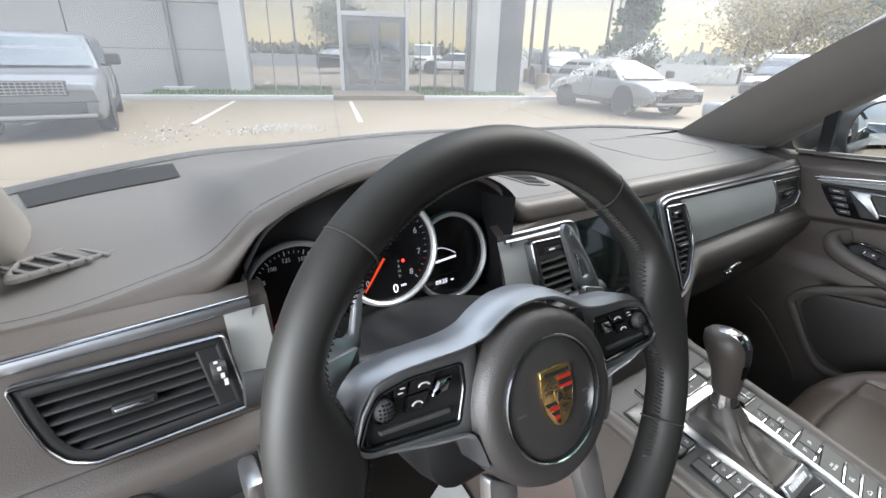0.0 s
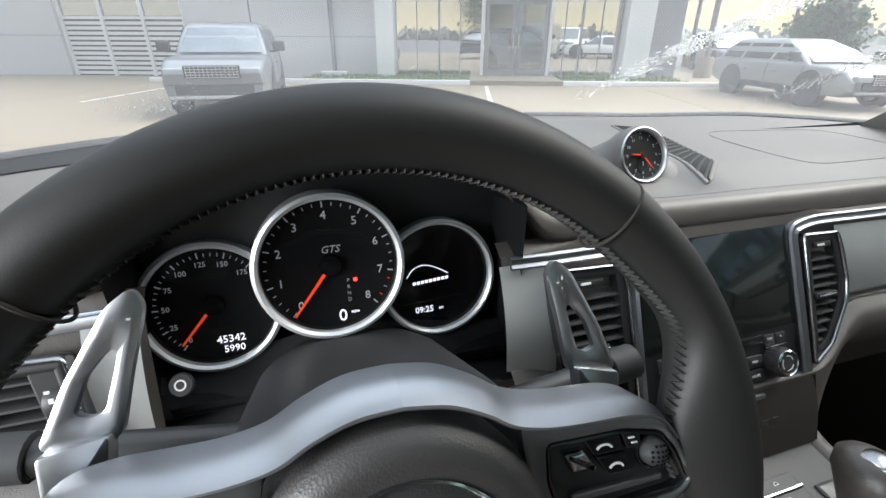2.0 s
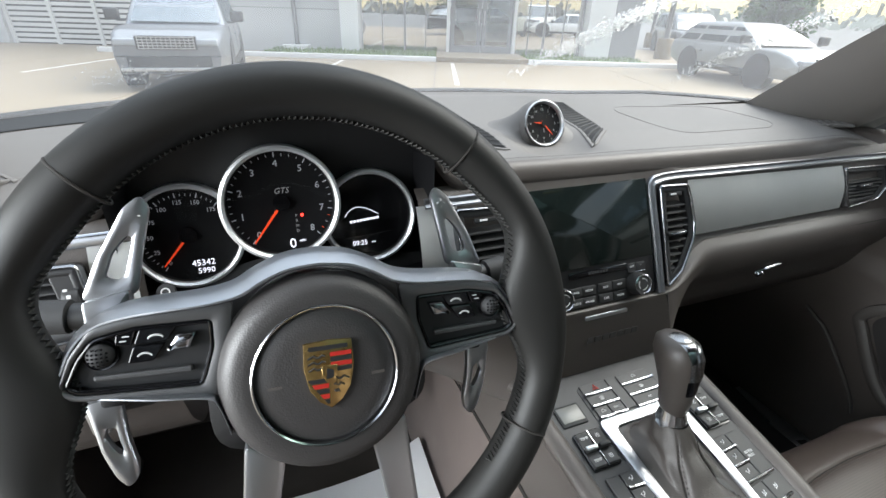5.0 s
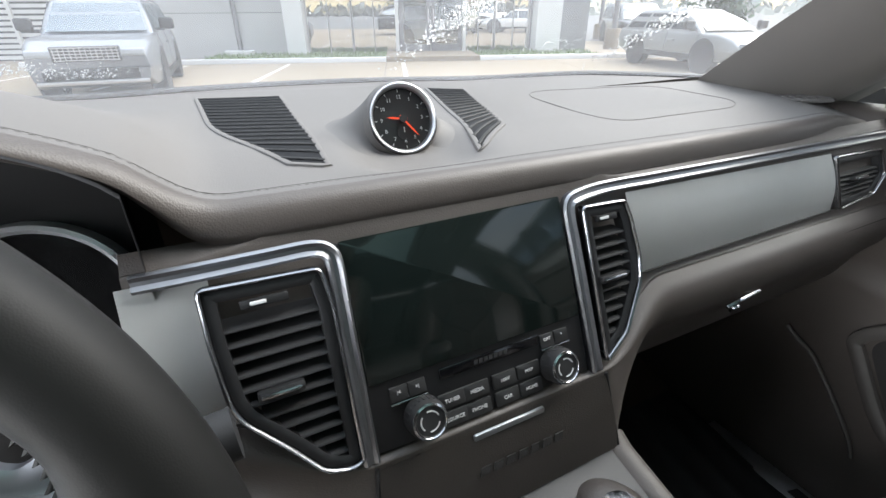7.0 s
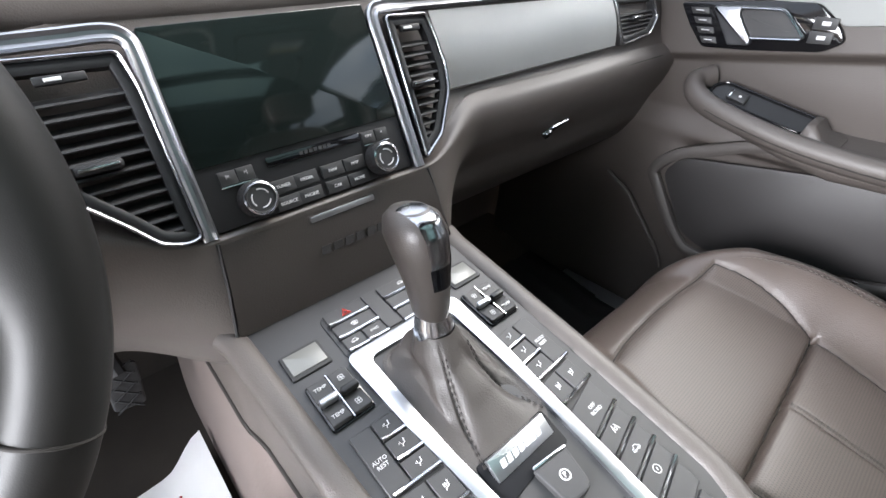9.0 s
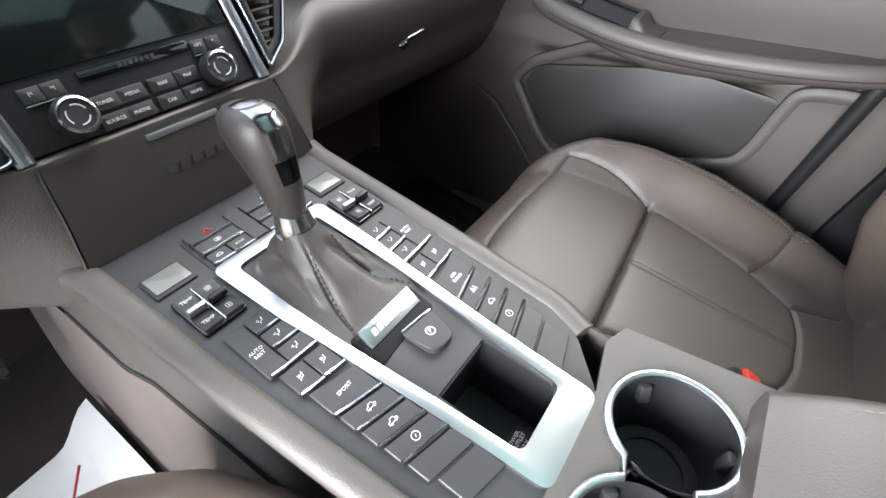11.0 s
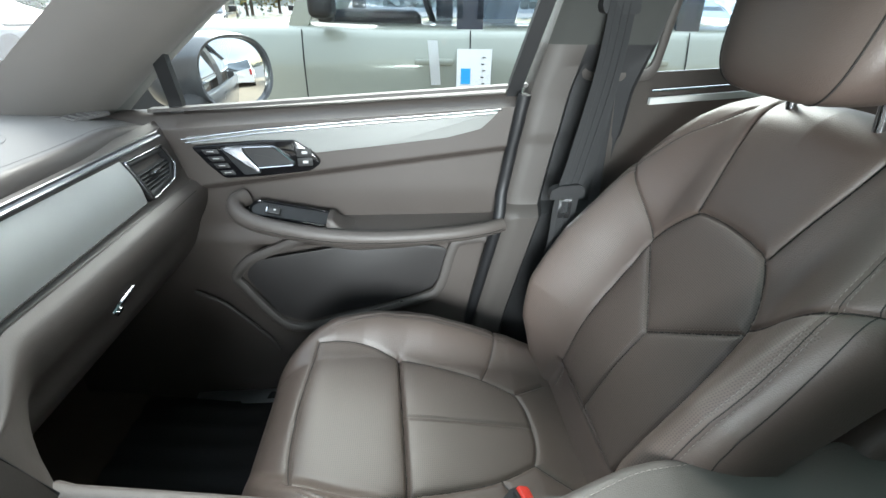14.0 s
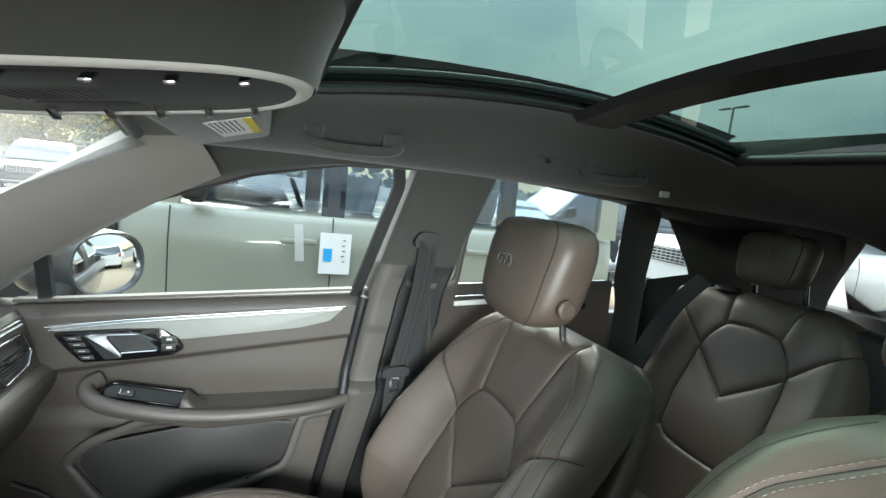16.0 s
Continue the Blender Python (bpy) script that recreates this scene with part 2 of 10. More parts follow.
NEEDLE = glowing("orange_red_needle", (0.85, 0.07, 0.015), 0.10)
LED = glowing("red_led", (1.0, 0.03, 0.02), 1.0)
GOLD = surface("crest_gold", (0.62, 0.42, 0.17), 0.28, metal=1.0, vary=0.06, bump=0.0)
CRESTRED = surface("crest_red_enamel", (0.36, 0.020, 0.016), 0.25, vary=0.05, bump=0.0)
PAPER = surface("white_paper", (0.80, 0.80, 0.80), 0.8, vary=0.03, bump=0.05)
YELLOW = surface("yellow_label", (0.75, 0.60, 0.08), 0.6, vary=0.03, bump=0.0)
BLUE = surface("light_blue_sticker", (0.03, 0.36, 0.75), 0.6, vary=0.03, bump=0.0)
GLASS = pane("window_glass", (0.72, 0.76, 0.74))
# dark tint added to the unseen left rear windows, to keep light off the bench
DIMREAR = pane("light_cutting_rear_glass", (0.16, 0.18, 0.17))
# haze: the dew film, raised further to imitate the dash mirrored in the glass
SHIELD = pane("windscreen_glass", (0.78, 0.80, 0.775), gloss=0.6, haze=0.085)
ROOFGLASS = pane("green_tinted_roof_glass", (0.18, 0.265, 0.220))
MIRROR, _, mirror_bsdf = shader("mirror_silver")
mirror_bsdf.inputs["Base Color"].default_value = (0.82, 0.84, 0.85, 1)
mirror_bsdf.inputs["Metallic"].default_value, mirror_bsdf.inputs["Roughness"].default_value = 1.0, 0.0


# ---- mesh building ----
def part(name, bm, mat, parent=None, label="", smooth=40):
    me = bpy.data.meshes.new(name)
    bm.normal_update()
    bm.to_mesh(me)
    bm.free()
    me.materials.append(mat)
    if smooth:
        me.polygons.foreach_set("use_smooth", [True] * len(me.polygons))
        me.set_sharp_from_angle(angle=radians(smooth))
    ob = new(name, me)
    if parent is not None:
        ob.parent = parent
    if label:
        tagged(ob, label)
    return ob


def thing(name, label, category, at=(0, 0, 0), group="", kind=""):
    ob = new(name)
    ob.empty_display_size = 0.05
    ob.location = at
    return tagged(ob, label, category, group, kind)


def under(child, parent):
    """Hang a mesh built in world metres under a thing that stands elsewhere."""
    child.parent = parent
    child.matrix_parent_inverse = Matrix.Translation(parent.location).inverted() if parent.type == "EMPTY" else Matrix()
    return child


def P(name, bm, mat, parent, label="", smooth=40):
    """part(), for meshes built in world metres."""
    ob = part(name, bm, mat, None, label, smooth)
    return under(ob, parent)


def solo(name, bm, mat, label, category, group="", kind="", smooth=40):
    return tagged(part(name, bm, mat, None, "", smooth), label, category, group, kind)


def put(bm, other, m=None):
    """Add the bmesh other to bm."""
    me = bpy.data.meshes.new("tmp")
    if m is not None:
        bmesh.ops.transform(other, matrix=m, verts=other.verts)
    other.to_mesh(me)
    other.free()
    bm.from_mesh(me)
    bpy.data.meshes.remove(me)
    return bm


def frame_at(o, x, up):
    """A placing matrix: local x along x, local y along up as nearly as can be, local z outwards."""
    x = Vector(x).normalized()
    z = x.cross(Vector(up)).normalized()
    y = z.cross(x)
    m = Matrix((x, y, z)).transposed().to_4x4()
    m.translation = Vector(o)
    return m


def box(c, s, r=0.0, seg=2, m=None):
    bm = bmesh.new()
    bmesh.ops.create_cube(bm, size=1)
    bmesh.ops.scale(bm, vec=s, verts=bm.verts)
    if r:
        bmesh.ops.bevel(bm, geom=bm.edges[:], offset=r, segments=seg, profile=0.5, affect="EDGES")
    bmesh.ops.translate(bm, vec=c, verts=bm.verts)
    if m is not None:
        bmesh.ops.transform(bm, matrix=m, verts=bm.verts)
    return bm


def rounded(pts, r, seg=4):
    """A polygon with its corners rounded; r: one radius, or one for each corner."""
    out, n = [], len(pts)
    for i in range(n):
        p, a, b = Vector(pts[i]), Vector(pts[i - 1]), Vector(pts[(i + 1) % n])
        q = r[i] if isinstance(r, (list, tuple)) else r
        da, db = (a - p), (b - p)
        k = min(q, da.length * 0.45, db.length * 0.45)
        s, e = p + da.normalized() * k, p + db.normalized() * k
        for j in range(seg + 1):
            u = j / seg
            out.append(tuple((1 - u) ** 2 * s + 2 * u * (1 - u) * p + u * u * e))
    return out


def plate(outline, depth, m=None, bevel=0.0, seg=2, crown=None):
    """A flat piece: outline in local x, y, from z = -depth to z = 0, its front edge rounded."""
    bm = bmesh.new()
    top = [bm.verts.new((p[0], p[1], 0)) for p in outline]
    f = bm.faces.new(top)
    f.normal_update()
    if f.normal.z < 0:
        f.normal_flip()
    res = bmesh.ops.extrude_face_region(bm, geom=[f])
    low = [v for v in res["geom"] if isinstance(v, bmesh.types.BMVert)]
    # the extruded copy becomes the front
    bmesh.ops.translate(bm, vec=(0, 0, -depth), verts=top)
    if bevel:
        front = [e for e in bm.edges if all(v in set(low) for v in e.verts)]
        bmesh.ops.bevel(bm, geom=front, offset=bevel, segments=seg, profile=0.5, affect="EDGES")
    bmesh.ops.recalc_face_normals(bm, faces=bm.faces)
    if m is not None:
        bmesh.ops.transform(bm, matrix=m, verts=bm.verts)
    return bm


def ringplate(outer, inner, depth, m=None, lift=0.0):
    """A flat frame between two outlines of equally many points, with a rounded face."""
    bm = bmesh.new()
    n = len(outer)
    rows = []
    mid = [((a[0] + b[0]) / 2, (a[1] + b[1]) / 2) for a, b in zip(outer, inner)]
    q1 = [((a[0] * 0.8 + b[0] * 0.2), (a[1] * 0.8 + b[1] * 0.2)) for a, b in zip(outer, inner)]
    q2 = [((a[0] * 0.2 + b[0] * 0.8), (a[1] * 0.2 + b[1] * 0.8)) for a, b in zip(outer, inner)]
    for pts, z in ((outer, -depth), (outer, 0), (q1, lift * 0.7), (mid, lift), (q2, lift * 0.7), (inner, 0), (inner, -depth)):
        rows.append([bm.verts.new((p[0], p[1], z)) for p in pts])
    for k in range(len(rows)):
        a, b = rows[k], rows[(k + 1) % len(rows)]
        for i in range(n):
            bm.faces.new((a[i], a[(i + 1) % n], b[(i + 1) % n], b[i]))
    bmesh.ops.recalc_face_normals(bm, faces=bm.faces)
    if m is not None:
        bmesh.ops.transform(bm, matrix=m, verts=bm.verts)
    return bm


def inset(outline, d):
    """The outline moved inwards by d (outwards: minus)."""
    n, out = len(outline), []
    area = sum(outline[i - 1][0] * outline[i][1] - outline[i][0] * outline[i - 1][1] for i in range(n))
    s = 1 if area > 0 else -1
    for i in range(n):
        p = Vector(outline[i][:2])
        j, k = i - 1, (i + 1) % n
        a, b = Vector(outline[j][:2]), Vector(outline[k][:2])
        t1, t2 = (p - a), (b - p)
        if t1.length < 1e-9:
            t1 = t2
        if t2.length < 1e-9:
            t2 = t1
        t = (t1.normalized() + t2.normalized()).normalized()
        out.append(tuple(p + s * d * Vector((-t.y, t.x))))
    return out


def sheet(f, nu, nv, thick=0.0, wrap=False):
    """The surface f(u, v), u and v from 0 to 1; with thick, a second skin that far behind it."""
    bm = bmesh.new()
    V = [[bm.verts.new(f(i / nu, j / nv)) for j in range(nv + 1)] for i in range(nu if wrap else nu + 1)]
    for i in range(nu):
        a, b = V[i], V[(i + 1) % len(V)]
        for j in range(nv):
            bm.faces.new((a[j], b[j], b[j + 1], a[j + 1]))
    if thick:
        bmesh.ops.solidify(bm, geom=bm.faces[:], thickness=thick)
    return bm


def loft(loops, caps=True):
    """Skin closed loops of equally many points."""
    bm = bmesh.new()
    rows = [[bm.verts.new(p) for p in lp] for lp in loops]
    n = len(rows[0])
    for a, b in zip(rows, rows[1:]):
        for i in range(n):
            bm.faces.new((a[i], a[(i + 1) % n], b[(i + 1) % n], b[i]))
    if caps:
        bm.faces.new(rows[0][::-1])
        bm.faces.new(rows[-1])
    bmesh.ops.recalc_face_normals(bm, faces=bm.faces)
    return bm


def smooth_path(pts, n, closed=False):
    """A Catmull-Rom curve through the points."""
    p = [Vector(q) for q in pts]
    m = len(p)
    out = []
    for i in range(n if closed else n + 1):
        x = i / n * (m if closed else m - 1)
        k = int(x) if closed else min(int(x), m - 2)
        u = x - k
        g = (lambda q: p[q % m]) if closed else (lambda q: p[max(0, min(m - 1, q))])
        a, b, c, d = g(k - 1), g(k), g(k + 1), g(k + 2)
        out.append(0.5 * ((2 * b) + (c - a) * u + (2 * a - 5 * b + 4 * c - d) * u * u + (3 * b - a - 3 * c + d) * u ** 3))
    return out


def sweep(path, prof, up=(0, 0, 1), closed=False, caps=True):
    """Draw the closed profile (side, lift) along the path."""
    path = [Vector(p) for p in path]
    n, loops = len(path), []
    for i, p in enumerate(path):
        a = path[i - 1] if (i or closed) else p
        b = path[(i + 1) % n] if (i < n - 1 or closed) else p
        t = (b - a).normalized()
        side = t.cross(Vector(up)).normalized()
        lift = side.cross(t)
        pr = prof(i / (n - 1)) if callable(prof) else prof
        loops.append([p + side * q[0] + lift * q[1] for q in pr])
    if closed:
        loops.append(loops[0])
        bm = loft(loops, False)
        bmesh.ops.remove_doubles(bm, verts=bm.verts, dist=1e-7)
        return bm
    return loft(loops, caps)


def circle(r, n=10, ry=None):
    return [(r * math.cos(2 * math.pi * i / n), (ry or r) * math.sin(2 * math.pi * i / n)) for i in range(n)]


def tube(path, r, n=8, up=(0, 0, 1), closed=False):
    return sweep(path, circle(r, n), up, closed)


def lathe(prof, m=None, n=40):
    """Turn the profile of (radius, height) about the local z axis."""
    bm = bmesh.new()
    rows = []
    for r, z in prof:
        rows.append([bm.verts.new((r * math.cos(2 * math.pi * i / n), r * math.sin(2 * math.pi * i / n), z)) for i in range(n)] if r > 1e-6 else [bm.verts.new((0, 0, z))])
    for a, b in zip(rows, rows[1:]):
        for i in range(n):
            q = [a[i % len(a)], a[(i + 1) % len(a)], b[(i + 1) % len(b)], b[i % len(b)]]
            q = list(dict.fromkeys(q))
            if len(q) > 2:
                bm.faces.new(q)
    bmesh.ops.recalc_face_normals(bm, faces=bm.faces)
    if m is not None:
        bmesh.ops.transform(bm, matrix=m, verts=bm.verts)
    return bm


def lettering(body, size, m, depth=0.0003, align="CENTER", shear=0.0):
    """Words as a flat mesh in Blender's own font."""
    cu = bpy.data.curves.new("words", "FONT")
    cu.body, cu.size, cu.extrude, cu.align_x, cu.align_y, cu.shear = body, size, depth, align, "CENTER", shear
    cu.resolution_u = 2
    ob = bpy.data.objects.new("words", cu)
    me = bpy.data.meshes.new_from_object(ob)
    bm = bmesh.new()
    bm.from_mesh(me)
    bmesh.ops.transform(bm, matrix=m, verts=bm.verts)
    bpy.data.objects.remove(ob)
    bpy.data.curves.remove(cu)
    bpy.data.meshes.remove(me)
    return bm


def stitches(path, length=0.0042, gap=0.0022, r=0.0006, up=(0, 0, 1)):
    """A run of short thread stitches lying along a path, as one mesh."""
    path = [Vector(p) for p in path]
    bm = bmesh.new()
    cum = [0.0]
    for a, b in zip(path, path[1:]):
        cum.append(cum[-1] + (b - a).length)

    def at(s):
        for k in range(len(path) - 1):
            if s <= cum[k + 1]:
                w = (s - cum[k]) / max(1e-9, cum[k + 1] - cum[k])
                return path[k].lerp(path[k + 1], w)
        return path[-1]
    s = 0.0
    verts, faces = [], []
    while s + length < cum[-1]:
        a, b = at(s), at(s + length)
        t = (b - a).normalized()
        side = t.cross(Vector(up)).normalized() * r
        lift = side.cross(t).normalized() * r
        k = len(verts)
        mid = (a + b) / 2 + lift * 0.8
        for p, q in ((a, 0.5), (mid, 1.0), (b, 0.5)):
            verts += [p - side * q, p + lift * q, p + side * q, p - lift * q]
        for j in (0, 4):
            for i in range(4):
                faces.append((k + j + i, k + j + (i + 1) % 4, k + j + 4 + (i + 1) % 4, k + j + 4 + i))
        s += length + gap
    me = bpy.data.meshes.new("tmp")
    me.from_pydata([tuple(v) for v in verts], [], faces)
    bm.from_mesh(me)
    bpy.data.meshes.remove(me)
    return bm


def ease(x):
    x = max(0.0, min(1.0, x))
    return x * x * (3 - 2 * x)


def table(x, pts):
    """Smooth reading of a small table of (x, value)."""
    if x <= pts[0][0]:
        return pts[0][1]
    for (a, p), (b, q) in zip(pts, pts[1:]):
        if x <= b:
            return p + (q - p) * ease((x - a) / (b - a))
    return pts[-1][1]


def lin(x, pts):
    if x <= pts[0][0]:
        return pts[0][1]
    for (a, p), (b, q) in zip(pts, pts[1:]):
        if x <= b:
            return p + (q - p) * (x - a) / (b - a)
    return pts[-1][1]


# ================= the car's shell =================
def y_ws(x):
    return 1.135 - 0.56 * x * x


def tilt_z(x):
    return -0.012 * x / 0.6


def hood(x):
    """Height of the brow over the instruments."""
    q = (x + 0.364) / 0.208
    return 0.080 * math.cos(q * math.pi / 2) ** 1.05 * ease((1 - abs(q)) / 0.32) if abs(q) < 1 else 0.0


def y_st(x):
    """The stitched front edge of the dash pad."""
    return 0.600 - 0.022 * ease(1 - abs(x + 0.372) / 0.2) + 0.02 * ease((abs(x) - 0.45) / 0.3)


def pad_z(x, y):
    """Height of the dash pad's top."""
    h = hood(x) * ease(1 - (y - 0.60) / 0.34)
    fall = (-0.030 * ease((x - 0.55) / 0.25) - 0.040 * ease((-x - 0.50) / 0.20)) * ease(1 - (y - 0.6) / 0.25)
    dip = -0.016 * math.exp(-(x / 0.058) ** 4 - ((y - 0.660) / 0.040) ** 4)
    return dip + 1.0835 + 0.012 * ease((y - 0.58) / 0.12) + 0.004 * ease((y - 0.75) / 0.2) - 0.012 * ease((y - 0.98) / 0.12) + h + fall + tilt_z(x)


dashboard = thing("dashboard", "brown-grey leather dashboard with stitched edge under the windscreen", "dashboard", (0, 0.62, 0.9))


def pad_f(u, v):
    x = -0.80 + 1.60 * u
    ys, yw = y_st(x), y_ws(x)
    if v < 0.7:
        w = v / 0.7
        y = yw + 0.05 - (yw + 0.05 - ys) * w
        return Vector((x, y, pad_z(x, y) - (0.02 * (1 - w / 0.06) if w < 0.06 else 0)))
    w = (v - 0.7) / 0.3
    zs = pad_z(x, ys)
    lip = 0.026 - 0.015 * ease(hood(x) / 0.05)
    a = w * math.pi * 0.62
    return Vector((x, ys - 0.017 * math.sin(min(a, math.pi / 2)) ** 0.8 + (0.020 * (a - math.pi / 2) if a > math.pi / 2 else 0), zs - lip * (1 - math.cos(a)) * 0.9))


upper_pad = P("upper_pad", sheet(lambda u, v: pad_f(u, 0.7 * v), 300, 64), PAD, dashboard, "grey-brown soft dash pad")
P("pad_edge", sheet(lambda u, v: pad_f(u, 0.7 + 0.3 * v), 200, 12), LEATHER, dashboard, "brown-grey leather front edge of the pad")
dark_base = P("windscreen_seal", tube([(x / 50, y_ws(x / 50) + 0.004, pad_z(x / 50, y_ws(x / 50)) + 0.001) for x in range(-38, 39)], 0.0065), SOFTBLACK, dashboard)
for dz, dy in ((0.0, 0.006),):
    run = [(x / 200, y_st(x / 200) + dy, pad_z(x / 200, y_st(x / 200) + dy) + 0.0004) for x in range(-150, 151)]
    P("stitching", stitches(run, 0.0034, 0.0022, 0.00022), PADTHREAD, dashboard, "fine grey double stitching")
P("pad_seam", tube([(x / 100, y_st(x / 100) + 0.009, pad_z(x / 100, y_st(x / 100) + 0.009) - 0.0003) for x in range(-76, 77)], 0.0005, 6), DARKTHREAD, dashboard)

# frame of the centre stack: local x right, y up along it, z outwards
STACK = frame_at((0, 0.50, 0.913), (1, 0, 0), (0, 0.45, 1))


def face_profile(x):
    """The dash's front below the pad: (y, z) from top to foot, at one x."""
    side = [(0.592, 1.064), (0.580, 1.056), (0.573, 1.046), (0.549, 0.965), (0.540, 0.957), (0.527, 0.945), (0.524, 0.925), (0.535, 0.895), (0.560, 0.855), (0.585, 0.80), (0.65, 0.745), (0.84, 0.70)]
    mid = [(0.592, 1.064), (0.585, 1.060), (0.582, 1.055), (0.522, 0.925), (0.514, 0.912), (0.497, 0.911), (0.494, 0.904), (0.486, 0.875), (0.478, 0.845), (0.474, 0.815), (0.478, 0.79), (0.55, 0.74)]
    k = ease((abs(x) - 0.108) / 0.115)
    return [(a[0] * (1 - k) + b[0] * k, a[1] * (1 - k) + b[1] * k + tilt_z(x) * k * 0.4) for a, b in zip(mid, side)]


def face(x0, x1, n, row0=0, zmax=None):
    def f(u, v):
        x = x0 + (x1 - x0) * u
        pr = face_profile(x)[row0:]
        q = v * (len(pr) - 1)
        i = min(int(q), len(pr) - 2)
        p = smooth_pt(pr, i, q - i)
        return Vector((x, p[0], p[1]))
    return sheet(f, n, 66)


def smooth_pt(p, k, u):
    g = lambda q: Vector(p[max(0, min(len(p) - 1, q))])
    a, b, c, d = g(k - 1), g(k), g(k + 1), g(k + 2)
    return 0.5 * ((2 * b) + (c - a) * u + (2 * a - 5 * b + 4 * c - d) * u * u + (3 * b - a - 3 * c + d) * u ** 3)


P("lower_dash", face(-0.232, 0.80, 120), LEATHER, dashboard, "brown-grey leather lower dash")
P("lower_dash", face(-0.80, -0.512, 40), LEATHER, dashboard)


def column_face(u, v):
    x = -0.512 + 0.28 * u
    z = 0.972 - 0.24 * v
    return Vector((x, 0.565 + 0.03 * math.sin(v * 3.1) + 0.10 * ease((v - 0.4) / 0.6), z))


P("column_cover", sheet(column_face, 20, 20), SOFTBLACK, dashboard)


# ---- floor, firewall, doors' inner sides, closing walls ----
floor_f = solo("floor", sheet(lambda u, v: Vector((-0.74 + 1.48 * u, -1.9 + 3.1 * v, 0.355 + 0.05 * ease((v * 3.1 - 1.9 - 0.55) / 0.4) + 0.03 * noise.noise((u * 9, v * 17, 0)) * 0.15)), 40, 60, 0.02), CARPET, "dark brown carpeted car floor", "car floor", kind="structure")
toe = solo("wall_firewall", sheet(lambda u, v: Vector((-0.80 + 1.6 * u, 0.86 + 0.14 * (1 - v), 0.34 + 0.75 * v)), 10, 10, 0.02), CARPET, "dark carpeted bulkhead under the dashboard", "bulkhead", kind="structure")


def sill_z(y):
    return lin(y, [(-0.9, 1.165), (-0.33, 1.135), (-0.095, 1.116), (0.55, 1.074), (0.9, 1.06)])


def door_x(y, z):
    """The inner face of the door panel."""
    zs = sill_z(y)
    x = 0.700 - 0.016 * ease((zs - z) / 0.03) + 0.020 * ease((0.93 - z) / 0.16)
    x += 0.010 * ease((y - 0.50) / 0.12)
    x += 0.016 * ease((0.945 + 0.122 * (0.486 - y) - z) / 0.016) * ease((z - 0.80) / 0.05)     # hollow below the crease under the handle
    inp = ease((y - 0.05) / 0.05) * ease((0.485 - y) / 0.06) * ease((0.80 - z) / 0.02) * ease((z - 0.60 - 0.35 * max(0, y - 0.38)  - 0.22 * max(0, 0.30 - y)) / 0.02)
    x += 0.024 * inp
    x += 0.028 * ease((0.60 - z) / 0.2) * -1 * 0.6
    return x


passenger_door = thing("passenger_door", "brown-grey leather-covered passenger door with silver trim, closed", "car door", (0.70, 0.25, 0.6))


def door_f(u, v):
    y = 0.92 - 0.935 * u
    zs = sill_z(y)
    back = lin(1 - v, [(0, 0.0), (1, 1.0)])
    z = zs - 0.72 * v
    y -= (0.082 - 0.10 * v) * u
    if v < 0.03:
        return Vector((0.752 - 0.04 * math.sin(v / 0.03 * math.pi / 2), y, zs - 0.01 * (1 - math.cos(v / 0.03 * math.pi / 2))))
    return Vector((door_x(y, z), y, z))


P("door_panel", sheet(door_f, 110, 240), SHADEDLEATHER, passenger_door, "brown-grey leather door panel")

# ---- body shell outside the trim, so that the place is closed ----
SHELL = surface("dark_grey_body_paint", (0.05, 0.052, 0.056), 0.3, vary=0.05, bump=0.0, coat=0.6)
solo("wall_right_side", box((0.80, -0.45, 0.66), (0.05, 3.0, 0.78), 0.01), SHELL, "dark grey outer side of the car body", "car body", kind="structure")
# the driver's door stands open: only a sill is left between the two parts of that side
solo("wall_left_side_rear", box((-0.80, -1.10, 0.66), (0.05, 1.70, 0.78), 0.01), SHELL, "dark grey outer side behind the open door", "car body", kind="structure")
solo("wall_left_side_front", box((-0.80, 0.90, 0.66), (0.05, 0.44, 0.78), 0.01), SHELL, "dark grey outer side ahead of the open door", "car body", kind="structure")
solo("door_sill_left", box((-0.76, 0.20, 0.36), (0.16, 1.0, 0.12), 0.02), TRIMPLAST, "moulded sill under the open driver's door", "door sill", kind="structure")
solo("wall_rear", box((0, -1.80, 0.72), (1.5, 0.06, 0.82), 0.02), SOFTBLACK, "dark lining of the tailgate", "tailgate lining", kind="structure")
for name, y0, y1 in (("wall_left_lining_rear", -1.75, -0.25), ("wall_left_lining_front", 0.68, 0.92)):
    solo(name, sheet(lambda u, v: Vector((-0.705 - 0.03 * math.sin(v * 3.14), y0 + (y1 - y0) * u, 0.35 + 0.73 * v)), 20, 20, 0.02), LEATHER, "brown-grey lining along the driver's side", "side lining", kind="structure")
solo("bonnet_wall", sheet(lambda u, v: Vector((-0.86 + 1.72 * u, 1.16 - 0.6 * (u - 0.5) ** 2 * 2 + 0.9 * v, 1.035 - 0.12 * v - 0.05 * abs(u - 0.5))), 20, 14, 0.01), SHELL, "dark grey car bonnet beyond the windscreen", "car bonnet", kind="structure")


